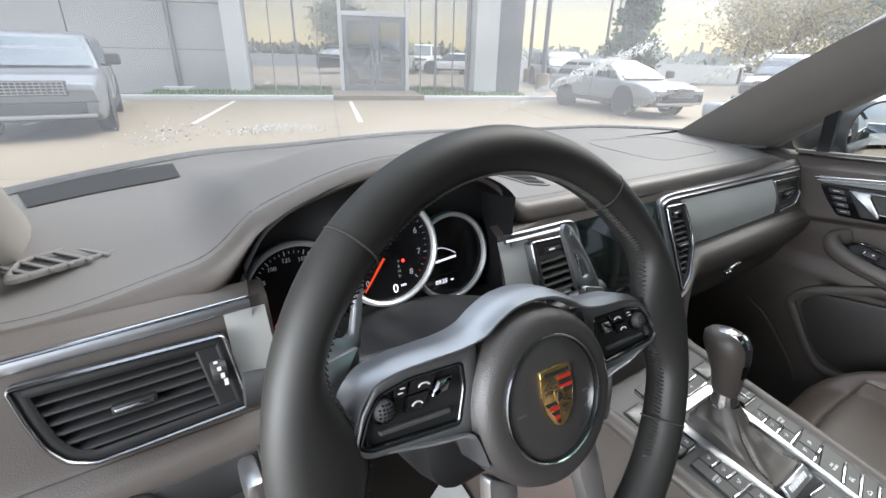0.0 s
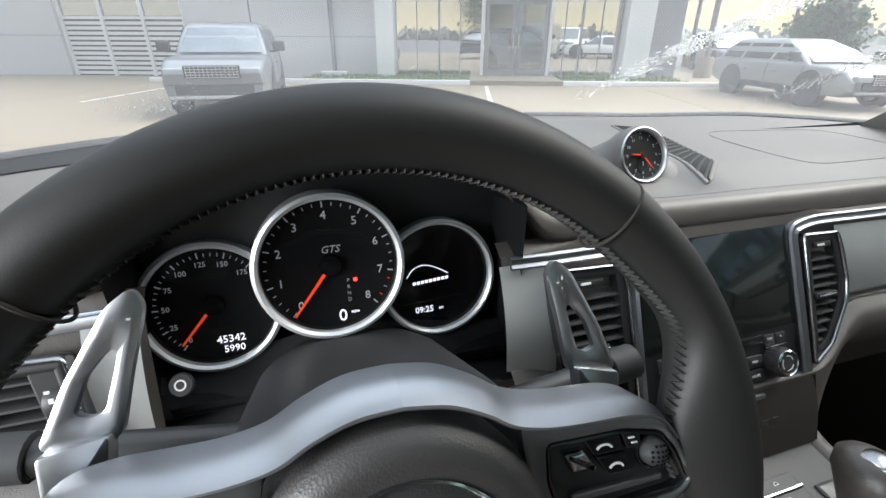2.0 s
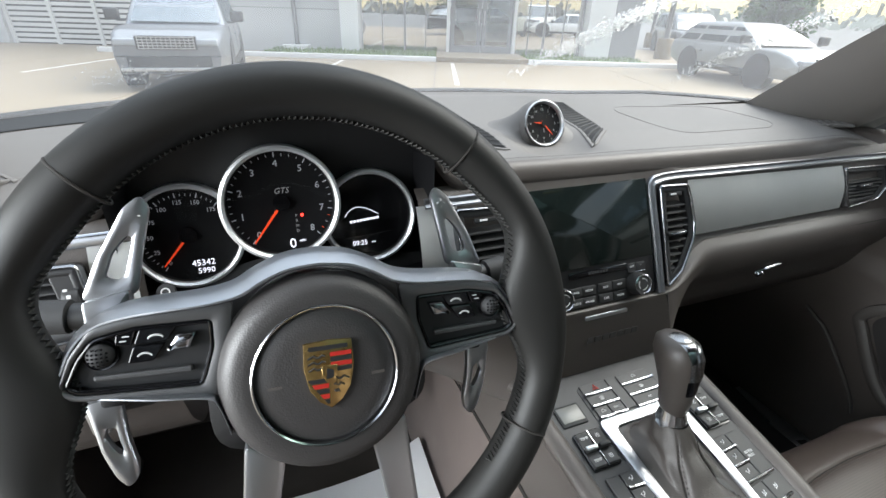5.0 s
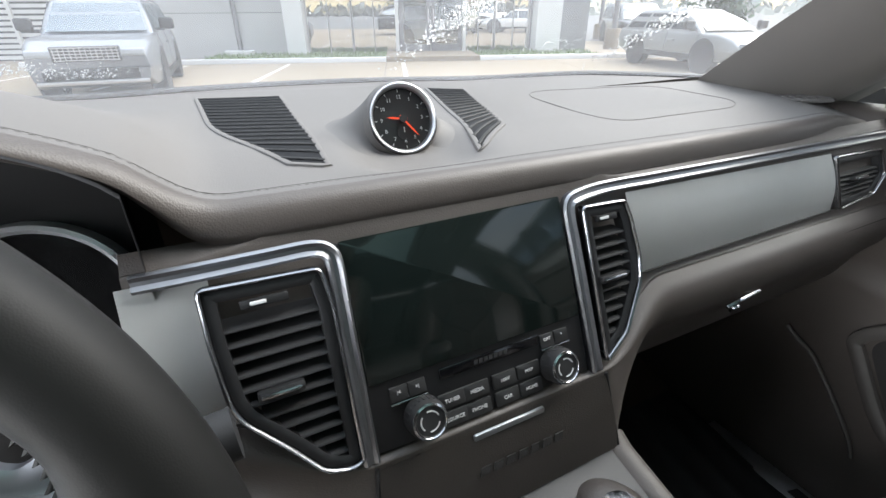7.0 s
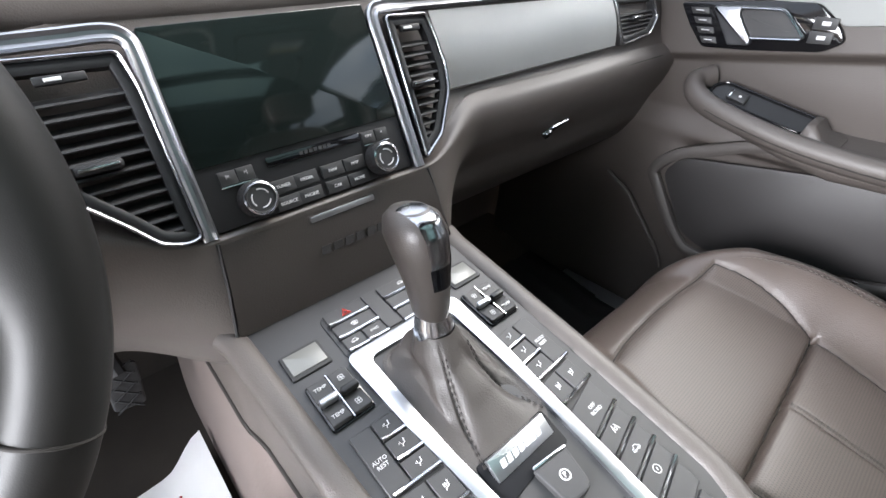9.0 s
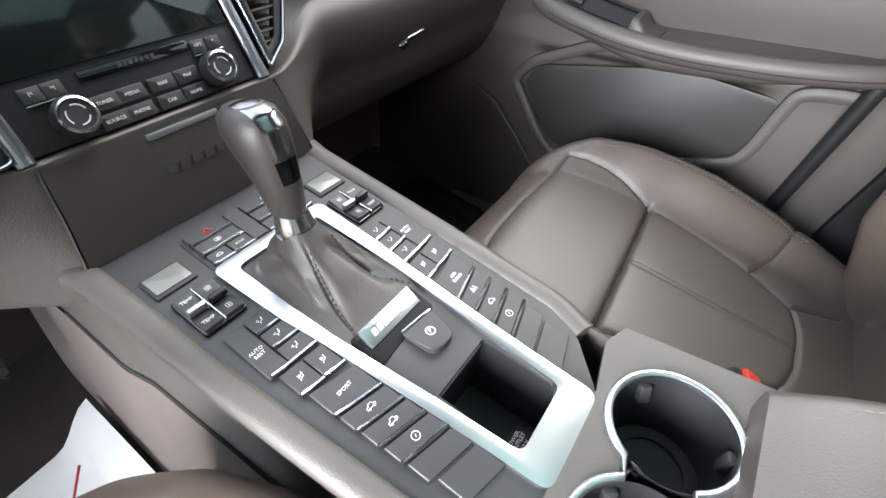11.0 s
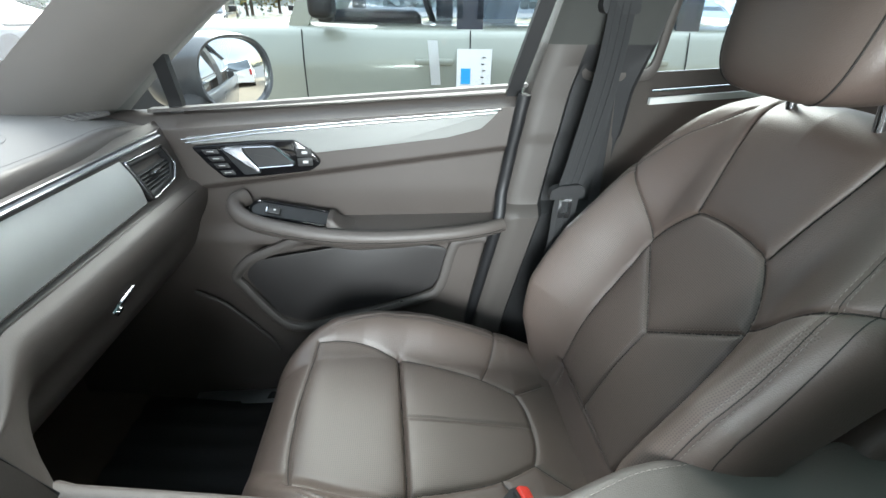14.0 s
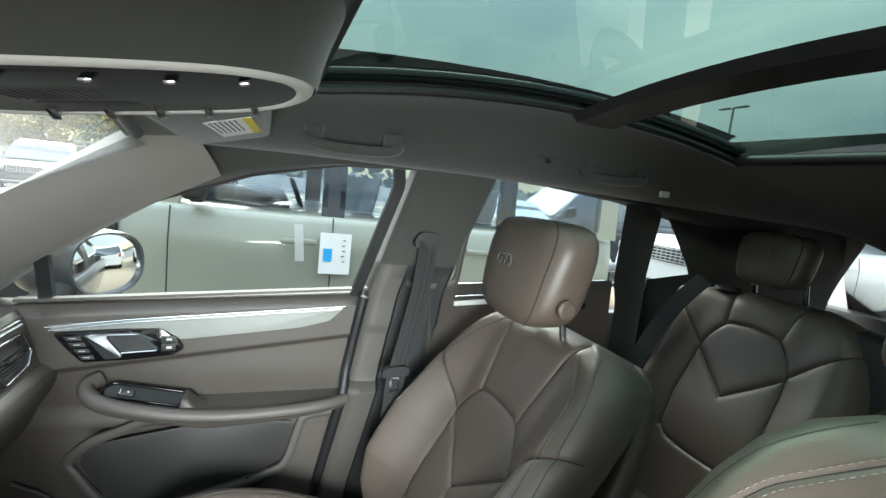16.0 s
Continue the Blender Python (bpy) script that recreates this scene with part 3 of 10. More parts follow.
# ---- roof: one vaulted ceiling with the panoramic opening in it ----
def roof_z(x, y):
    long = 1.562 - 0.21 * (y + 0.40) ** 2 if y > -0.9 else 1.5095 - 0.20 * (-0.9 - y) - 0.08 * (y + 0.9) ** 2
    if y > 0.06:
        long = 1.5176 - 0.11 * (y - 0.06) - 0.05 * (y - 0.06) ** 2
    half = roof_half(y)
    q = min(1.0, abs(x) / half)
    edge = 1.428 - 0.06 * max(0, y - 0.05) ** 1.5 - 0.03 * max(0, -0.5 - y)
    return edge + (long - edge) * (1 - ease((q - 0.55) / 0.45) ** 1.2) if q > 0.55 else long


def roof_half(y):
    return 0.60 - 0.02 * ease((y - 0.0) / 0.4) - 0.05 * ease((-0.8 - y) / 0.8)


OPX, OPF, OPB = 0.365, 0.086, -0.86


def roof_all():
    bm = bmesh.new()

    def strip(x0, x1, y0, y1, nx, ny):
        def f(u, v):
            y = y0 + (y1 - y0) * v
            h = roof_half(y)
            a = math.copysign(h, x0) if abs(x0) > 9 else x0
            b = math.copysign(h, x1) if abs(x1) > 9 else x1
            x = a + (b - a) * u
            return Vector((x, y, roof_z(x, y)))
        put(bm, sheet(f, nx, ny))
    strip(-10, 10, OPF, 0.375, 50, 20)
    strip(-10, 10, -1.75, OPB, 50, 40)
    strip(-10, -OPX, OPB, OPF, 14, 50)
    strip(OPX, 10, OPB, OPF, 14, 50)
    bmesh.ops.remove_doubles(bm, verts=bm.verts, dist=0.0005)
    return bm


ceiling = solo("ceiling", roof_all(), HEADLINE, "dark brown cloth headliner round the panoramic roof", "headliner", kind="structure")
roof_skin = solo("roof_skin", sheet(lambda u, v: Vector(((-0.66 + 1.32 * u), 0.385 - 0.30 * v, roof_z((-0.6 + 1.2 * u) * 0.9, 0.375 - 0.29 * v) + 0.045)), 20, 8, 0.004), SHELL, "outer roof panel ahead of the glass roof", "car roof", kind="structure")
solo("roof_skin_rear", sheet(lambda u, v: Vector(((-0.66 + 1.32 * u), OPB - 0.95 * v, roof_z((-0.6 + 1.2 * u) * 0.9, OPB - 0.89 * v) + 0.055)), 20, 10, 0.004), SHELL, "outer roof panel behind the glass roof", "car roof", kind="structure")
for sx in (-1, 1):
    solo("roof_skin_side", sheet(lambda u, v: Vector((sx * (OPX + 0.03 + 0.29 * u), OPF + 0.02 + (OPB - OPF - 0.04) * v, 1.62 - 0.14 * u - 0.12 * (v - 0.5) ** 2)), 8, 12, 0.004), SHELL, "outer roof panel beside the glass roof", "car roof", kind="structure")


def glass_z(y):
    return 1.596 - 0.21 * (y + 0.40) ** 2


panoramic_roof = thing("panoramic_roof", "green-tinted panoramic glass roof with black frame", "glass roof", (0, -0.4, 1.55))
for name, y0, y1 in (("front_pane", OPF + 0.02, -0.452), ("rear_pane", -0.456, OPB - 0.02)):
    g = P(name, sheet(lambda u, v: Vector((-0.40 + 0.80 * u, y0 + (y1 - y0) * v, glass_z(y0 + (y1 - y0) * v) + 0.012 - 0.03 * (u * 2 - 1) ** 2)), 12, 14), ROOFGLASS, panoramic_roof)
# black ridged side channels and the cross bar
for sx in (-1, 1):
    for k, (dx, dz, r) in enumerate(((0.0, 0.010, 0.008), (0.010, 0.020, 0.007), (0.002, 0.030, 0.007), (-0.010, 0.036, 0.006))):
        ys = [OPF + (OPB - OPF) * i / 40 for i in range(41)]
        P("side_channel", tube([(sx * (OPX + dx), y, roof_z(OPX, y) + dz) for y in ys], r, 8), BLACK, panoramic_roof)
for y in (OPF, OPB):
    P("frame_rail", tube([(x, y, roof_z(x, y) + 0.012) for x in [(-OPX + 2 * OPX * i / 20) for i in range(21)]], 0.012, 10, up=(0, 1, 0)), BLACK, panoramic_roof)
P("cross_bar", sweep([(-OPX + 2 * OPX * i / 20, -0.454, glass_z(-0.454) - 0.004 - 0.03 * ((i - 10) / 10) ** 2) for i in range(21)], [(-0.054, 0.0), (-0.043, -0.016), (0.043, -0.016), (0.054, 0.0), (0.03, 0.008), (-0.03, 0.008)]), BLACK, panoramic_roof)
P("rear_trim_strip", tube([(x, OPB - 0.012, roof_z(x, OPB) + 0.004) for x in [(-0.34 + 0.68 * i / 20) for i in range(21)]], 0.0035, 8, up=(0, 1, 0)), SATIN, panoramic_roof)


# ---- windscreen, pillars, side glass ----
def ws_top(x):
    return Vector((x * 0.80, 0.395 - 0.12 * x * x, 1.466 - 0.045 * (x / 0.6) ** 2))


def ws_f(u, v):
    x = -0.76 + 1.52 * u
    a, b = Vector((x, y_ws(x) + 0.005, pad_z(x, y_ws(x)) - 0.004)), ws_top(x)
    return a.lerp(b, v) + Vector((0, 0.02, 0.015)) * math.sin(v * math.pi)


window_front = solo("window_windscreen", sheet(ws_f, 24, 16), SHIELD, "clear windscreen with patches of dew drops", "windscreen", kind="structure")


def a_pillar(sx):
    """Cloth-covered windscreen pillar, broad at its foot."""
    loops = []
    foot = [Vector((0.655, 0.895, 1.060)), Vector((0.705, 0.70, 1.060)), Vector((0.775, 0.68, 1.050)), Vector((0.80, 0.90, 1.060))]
    head = [Vector((0.535, 0.345, 1.432)), Vector((0.592, 0.270, 1.342)), Vector((0.650, 0.265, 1.352)), Vector((0.60, 0.37, 1.45))]
    if sx < 0:
        foot = [Vector((0.712, 0.880, 1.075)), Vector((0.690, 0.740, 1.062)), Vector((0.775, 0.68, 1.040)), Vector((0.84, 0.90, 1.060))]
    n = 20
    for i in range(n + 3):
        w = i / n
        quad = [a.lerp(b, w) + Vector((0.008, 0.006, 0.010)) * math.sin(w * math.pi) for a, b in zip(foot, head)]
        bulge = Vector((-0.010, -0.004, 0.0))
        pts = []
        for a, b, k in ((quad[0], quad[1], 6), (quad[1], quad[2], 2), (quad[2], quad[3], 2), (quad[3], quad[0], 2)):
            for j in range(k):
                q = j / k
                pts.append(a.lerp(b, q) + (bulge * 1.6 * math.sin(q * math.pi) if k == 6 else Vector()))
        loops.append([(sx * p.x - (0.12 * w if sx < 0 else 0), p.y, p.z) for p in pts])
    return loft(loops)


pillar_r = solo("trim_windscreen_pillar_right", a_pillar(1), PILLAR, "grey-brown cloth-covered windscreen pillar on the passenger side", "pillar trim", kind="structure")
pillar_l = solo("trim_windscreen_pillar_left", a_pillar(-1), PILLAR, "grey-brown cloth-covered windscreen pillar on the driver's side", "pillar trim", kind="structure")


def b_front(z):
    return lin(z, [(0.40, 0.0), (0.57, -0.017), (0.867, -0.066), (1.12, -0.100), (1.44, -0.172)])


def b_rear(z):
    return lin(z, [(0.40, -0.26), (0.57, -0.27), (0.867, -0.29), (1.12, -0.305), (1.44, -0.385)])


def b_x(z):
    return lin(z, [(0.4, 0.70), (0.60, 0.695), (0.858, 0.654), (0.868, 0.651), (0.876, 0.654), (0.890, 0.680), (1.022, 0.676), (1.028, 0.6715), (1.10, 0.668), (1.25, 0.645), (1.44, 0.590)])


def low_z(z):
    return 1 - ease((z - 1.13) / 0.08)


def b_pillar(sx):
    loops = []
    for i in range(111):
        z = 0.40 + 1.055 * i / 110
        yf, yr, x = b_front(z) - 0.006, b_rear(z) + 0.004, b_x(z)
        out = x + 0.07
        loops.append([(sx * p[0], p[1], z) for p in ((out, yf), (x + 0.014, yf), (x + 0.003, yf - 0.012), (x, yf - 0.03), (x, yf - 0.066), (x + 0.020 * low_z(z), yf - 0.078), (x - 0.004 + 0.024 * low_z(z), (yf + yr) / 2), (x + 0.020 * low_z(z), yr + 0.03), (x + 0.003, yr + 0.012), (x + 0.014, yr), (out, yr))])
    return loft(loops)


pillar_dr = solo("trim_door_pillar_right", b_pillar(1), TRIMPLAST, "brown-grey moulded door pillar with belt guide", "pillar trim", kind="structure")
solo("trim_door_pillar_left", b_pillar(-1), TRIMPLAST, "brown-grey moulded door pillar on the driver's side", "pillar trim", kind="structure")
pillar_dr.data.materials.append(HEADLINE)   # cloth above the belt guide
pillar_dr.data.materials.append(SOFTBLACK)  # matt black belt channel, the shadow behind the belt put into its colour
for f in pillar_dr.data.polygons:
    fz, fy = (sum(pillar_dr.data.vertices[i].co[k] for i in f.vertices) / len(f.vertices) for k in (2, 1))
    if fz > 1.20:
        f.material_index = 1
    elif fy < b_front(fz) - 0.070:
        f.material_index = 2


def win_top(y):
    """Top line of the side windows."""
    return lin(y, [(-1.15, 1.345), (-0.9, 1.395), (-0.76, 1.413), (-0.43, 1.438), (-0.18, 1.432), (-0.005, 1.420), (0.17, 1.378), (0.345, 1.308), (0.485, 1.228), (0.60, 1.155), (0.70, 1.085)])


def win_x(z):
    return 0.725 - 0.30 * max(0, z - 1.09) - 0.05 * max(0, z - 1.09) ** 2


for sx in (1, -1):
    side = "right" if sx > 0 else "left"
    def pane_f(y0, y1):
        def f(u, v):
            y = y0 + (y1 - y0) * u
            z0, z1 = sill_z(y) - 0.02, win_top(y) + 0.012
            z = z0 + (z1 - z0) * v
            return Vector((sx * (win_x(z) + 0.012), y, z))
        return f
    if sx > 0:
        solo("window_front_" + side, sheet(pane_f(0.70, -0.20), 24, 10), GLASS, "clear front side window", "car window", kind="structure")
    # the left panes are out of view and dimmed only to darken the rear bench
    solo("window_rear_" + side, sheet(pane_f(-0.26, -0.86), 20, 10), GLASS if sx > 0 else DIMREAR, "rear side glass, dimmed on the unseen left", "car window", kind="structure")
    solo("window_quarter_" + side, sheet(pane_f(-0.86, -1.25), 12, 8), GLASS if sx > 0 else DIMREAR, "small quarter window", "car window", kind="structure")
    # frame above the windows, joining the roof
    rail = []
    ys = [0.69 - 1.85 * i / 60 for i in range(61)]
    def rail_f(u, v):
        y = 0.325 - 1.675 * u
        zt = win_top(y)
        h = roof_half(y)
        a = Vector((sx * (win_x(zt) + 0.004), y, zt - 0.002))
        b = Vector((sx * (h + 0.002), y, roof_z(h, y)))
        m = a.lerp(b, v)
        return m + Vector((-sx * 0.010, 0, -0.004)) * math.sin(v * math.pi) * (1 + 1.6 * ease((y - 0.14) / 0.12))
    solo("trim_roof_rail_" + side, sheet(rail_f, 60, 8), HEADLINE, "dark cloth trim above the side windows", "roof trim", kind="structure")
    def outer_f(u, v):
        y = 0.30 - 1.7 * u
        zt = win_top(y)
        a = Vector((sx * (win_x(zt) + 0.02), y, zt - 0.004))
        b = Vector((sx * 0.60, y, max(zt + 0.05, 1.59 - 0.2 * (y + 0.4) ** 2)))
        return a.lerp(b, v)
    solo("roof_rail_" + side, sheet(outer_f, 40, 6, 0.006), SHELL, "dark outer roof edge", "car roof", kind="structure")
    if sx > 0:
        solo("trim_window_seal_" + side, tube([(sx * (win_x(win_top(y)) + 0.002), y, win_top(y)) for y in [0.68 - 0.87 * i / 40 for i in range(41)]], 0.006, 8), BLACK, "black rubber window seal", "window seal", kind="structure")
    if sx > 0:
        solo("trim_window_post_" + side, sweep([(sx * (win_x(z) - 0.002), b_front(z) + 0.018 + 0.02 * ease((z - 1.38) / 0.06), z) for z in [1.10 + 0.335 * i / 20 for i in range(21)]], [(-0.013, -0.008), (0.013, -0.008), (0.013, 0.008), (-0.013, 0.008)], up=(1, 0, 0)), BLACK, "black rear post of the front window", "window frame", kind="structure")
    if sx > 0:
        solo("trim_quarter_post_" + side, sweep([(sx * (win_x(z) + 0.004), 0.553 - 0.02 * (z - 1.06), z) for z in [1.06 + 0.15 * i / 10 for i in range(11)]], [(-0.012, -0.008), (0.012, -0.008), (0.012, 0.008), (-0.012, 0.008)], up=(1, 0, 0)), BLACK, "black post of the small front quarter window", "window frame", kind="structure")

    # rear pillar between the rear door window and the quarter window, and behind it
    def c_f(u, v):
        z = 0.45 + 0.99 * v
        y0 = -0.856 + 0.276 * (z - 1.163) if z > 1.1 else -0.873
        y1 = -0.969 + 0.22 * (z - 1.20) if z > 1.1 else -0.991
        y = y0 + (y1 - y0) * u
        return Vector((sx * (min(0.70, win_x(max(z, 1.09))) - 0.012 - 0.012 * math.sin(u * math.pi)), y, z))
    solo("trim_rear_pillar_" + side, sheet(c_f, 10, 40, 0.01), HEADLINE, "dark rear door pillar", "pillar trim", kind="structure")

    def d_f(u, v):
        z = 0.5 + 0.95 * v
        yf = -0.95 - 0.89 * min(0.19, max(0.0, 1.40 - z)) * ease((z - 1.195) / 0.02)
        y = yf + (-1.73 - yf) * u
        return Vector((sx * (0.66 - 0.10 * ease((z - 1.1) / 0.4) * (0.35 + 0.65 * u) - 0.06 * u), y, min(z, roof_z(0.5, max(y, -1.74)) + 0.02)))
    solo("trim_boot_pillar_" + side, sheet(d_f, 20, 40, 0.01), HEADLINE, "dark trim round the luggage space", "pillar trim", kind="structure")

window_rear = solo("window_rear", sheet(lambda u, v: Vector((-0.56 + 1.12 * u, -1.80 + 0.16 * v, 1.10 + 0.28 * v)), 12, 8), GLASS, "rear window of the tailgate", "rear window", kind="structure")
solo("trim_tailgate_top", box((0, -1.70, 1.40), (1.2, 0.14, 0.05), 0.01), HEADLINE, "dark trim above the rear window", "tailgate trim", kind="structure")


# ================= steering wheel =================
HUB = frame_at((-0.37, 0.372, 1.035), (1, 0, 0), (0, math.sin(radians(22)), math.cos(radians(22))))
steering_wheel = thing("steering_wheel", "black leather three-spoke steering wheel with silver spokes and a crest", "steering wheel", HUB.translation)


def wheel_pt(r, a, z=0.0):
    return HUB @ Vector((r * math.cos(a), r * math.sin(a), z))


def thumb(d):
    """How far the rim's inner side swells at the spokes and narrows above them, at the bearing d in degrees."""
    far = min(abs((d - 3 + 180) % 360 - 180), abs((d - 177 + 180) % 360 - 180))
    hollow = min(abs((d - 24 + 180) % 360 - 180), abs((d - 156 + 180) % 360 - 180))
    return 0.024 * ease(max(0, 1 - far / 23)) - 0.0055 * math.exp(-(hollow / 11) ** 2)


def rim_arc(a0, a1, n):
    loops = []
    for i in range(n + 1):
        a = radians(a0 + (a1 - a0) * i / n)
        d = math.degrees(a) % 360
        rin = 0.0165 + thumb(d)
        c = []
        for k in range(20):
            q = 2 * math.pi * k / 20
            rr = 0.178 + (rin if math.cos(q) < 0 else 0.0195) * math.cos(q)
            c.append(wheel_pt(rr, a, 0.0190 * math.sin(q)))
        loops.append(c)
    return loft(loops)


P("rim_top", rim_arc(48, 132, 48), RIMLEATHER, steering_wheel, "smooth black leather upper rim")
P("rim_left_grip", rim_arc(132.6, 212, 40), RIMLEATHER, steering_wheel)
P("rim_bottom", rim_arc(212.4, 327.6, 50), RIMLEATHER, steering_wheel)
P("rim_right_grip", rim_arc(328, 407.4, 40), RIMLEATHER, steering_wheel)
for a in (47.7, 132.3, 212.2, 327.8):
    P("rim_seam", tube([wheel_pt(0.178 + 0.0193 * math.cos(q), radians(a), 0.0188 * math.sin(q)) for q in [2 * math.pi * k / 28 for k in range(28)]], 0.0009, 6, closed=True), DARKTHREAD, steering_wheel)
zig = []
for i in range(420):
    a = radians(-45 + 270 * i / 419)
    dz = math.degrees(a) % 360
    zig.append(wheel_pt(0.1610 - thumb(dz), a, 0.004 + 0.0036 * (1 if i % 2 else -1)))
P("rim_stitching", tube(zig, 0.0008, 5), RIMTHREAD, steering_wheel, "grey cross-stitching on the inside of the rim")

HC = HUB @ Matrix.Translation((0, -0.007, 0.004)) @ pose(0, 0, 0, 0, 0, -4)
P("airbag_cover", lathe([(0.0, 0.020), (0.032, 0.0195), (0.0425, 0.0185), (0.0450, 0.0165), (0.0470, 0.0195), (0.056, 0.0205), (0.0625, 0.0165), (0.0665, 0.008), (0.068, -0.004), (0.066, -0.03)], HC, 72), HUBLEATHER, steering_wheel, "dark grey airbag cover")
P("hub_ring", lathe([(0.0447, 0.0170), (0.0453, 0.0205), (0.0462, 0.0212), (0.0471, 0.0205), (0.0475, 0.0170)], HC, 72), CHROME, steering_wheel, "thin chrome ring")
for sx in (-1, 1):
    P("horn_mark", plate(rounded([(-0.0045, -0.001), (0.0045, -0.001), (0.0045, 0.001), (-0.0045, 0.001)], 0.0005), 0.0003, HC @ Matrix.Translation((sx * 0.033, -0.003, 0.0197)), 0), TRIMPLAST, steering_wheel)
# spokes: a silver band over the hub, from rim to rim, and two legs below


def band(sx):
    """A lip round the spoke, with a broad face that slopes away behind it."""
    out = [(0.0, 0.0790), (0.020, 0.0768), (0.038, 0.0695), (0.052, 0.0615), (0.068, 0.0580), (0.090, 0.0565), (0.112, 0.0545), (0.131, 0.0495), (0.144, 0.0370), (0.151, 0.020), (0.1525, 0.010), (0.147, 0.0025), (0.107, -0.0035), (0.072, -0.0090), (0.066, -0.017), (0.062, -0.032)]
    inn = [(0.0, 0.0712), (0.019, 0.0690), (0.035, 0.0630), (0.048, 0.0560), (0.066, 0.0525), (0.090, 0.0510), (0.110, 0.0490), (0.128, 0.0445), (0.139, 0.0340), (0.1455, 0.020), (0.1475, 0.012), (0.142, 0.0065), (0.105, 0.0010), (0.074, -0.0035), (0.0665, -0.009), (0.060, -0.030)]
    o = [(p.x, p.y) for p in smooth_path([Vector((*q, 0)) for q in out], 90)]
    n = [(p.x, p.y) for p in smooth_path([Vector((*q, 0)) for q in inn], 90)]
    bm = bmesh.new()
    rows = []
    for (a, b), (c, d) in zip(o, n):
        far = math.hypot(a, b)
        lift = 0.0125 - 0.008 * ease((far - 0.09) / 0.06)
        back = 0.003 * (1 - ease((a - 0.10) / 0.045)) * (1 if b > 0.02 else 0)
        k = 1 + back / far
        pts = [(c, d, lift - 0.012), (c, d, lift - 0.0012), (c * 0.88 + a * 0.12, d * 0.88 + b * 0.12, lift), (c * 0.70 + a * 0.30, d * 0.70 + b * 0.30, lift), (c * 0.62 + a * 0.38, d * 0.62 + b * 0.38, lift - 0.0012), (a, b, lift - 0.0100), (a * (1 + (k - 1) * 0.5), b * (1 + (k - 1) * 0.5), lift - 0.018), (a * k, b * k, lift - 0.032)]
        rows.append([bm.verts.new(HC @ Vector((sx * p[0], p[1], p[2]))) for p in pts])
    for r1, r2 in zip(rows, rows[1:]):
        for k in range(7):
            bm.faces.new((r1[k], r1[k + 1], r2[k + 1], r2[k]))
    bmesh.ops.recalc_face_normals(bm, faces=bm.faces)
    return bm


POD = [(0.066, 0.0435), (0.108, 0.0440), (0.130, 0.0395), (0.139, 0.028), (0.1465, 0.0115), (0.139, 0.0065), (0.074, 0.0015), (0.066, 0.025)]
FACE = [(0.054, 0.0535), (0.108, 0.0505), (0.130, 0.0450), (0.1415, 0.030), (0.1490, 0.0105), (0.142, 0.0040), (0.066, -0.0070), (0.058, 0.022)]
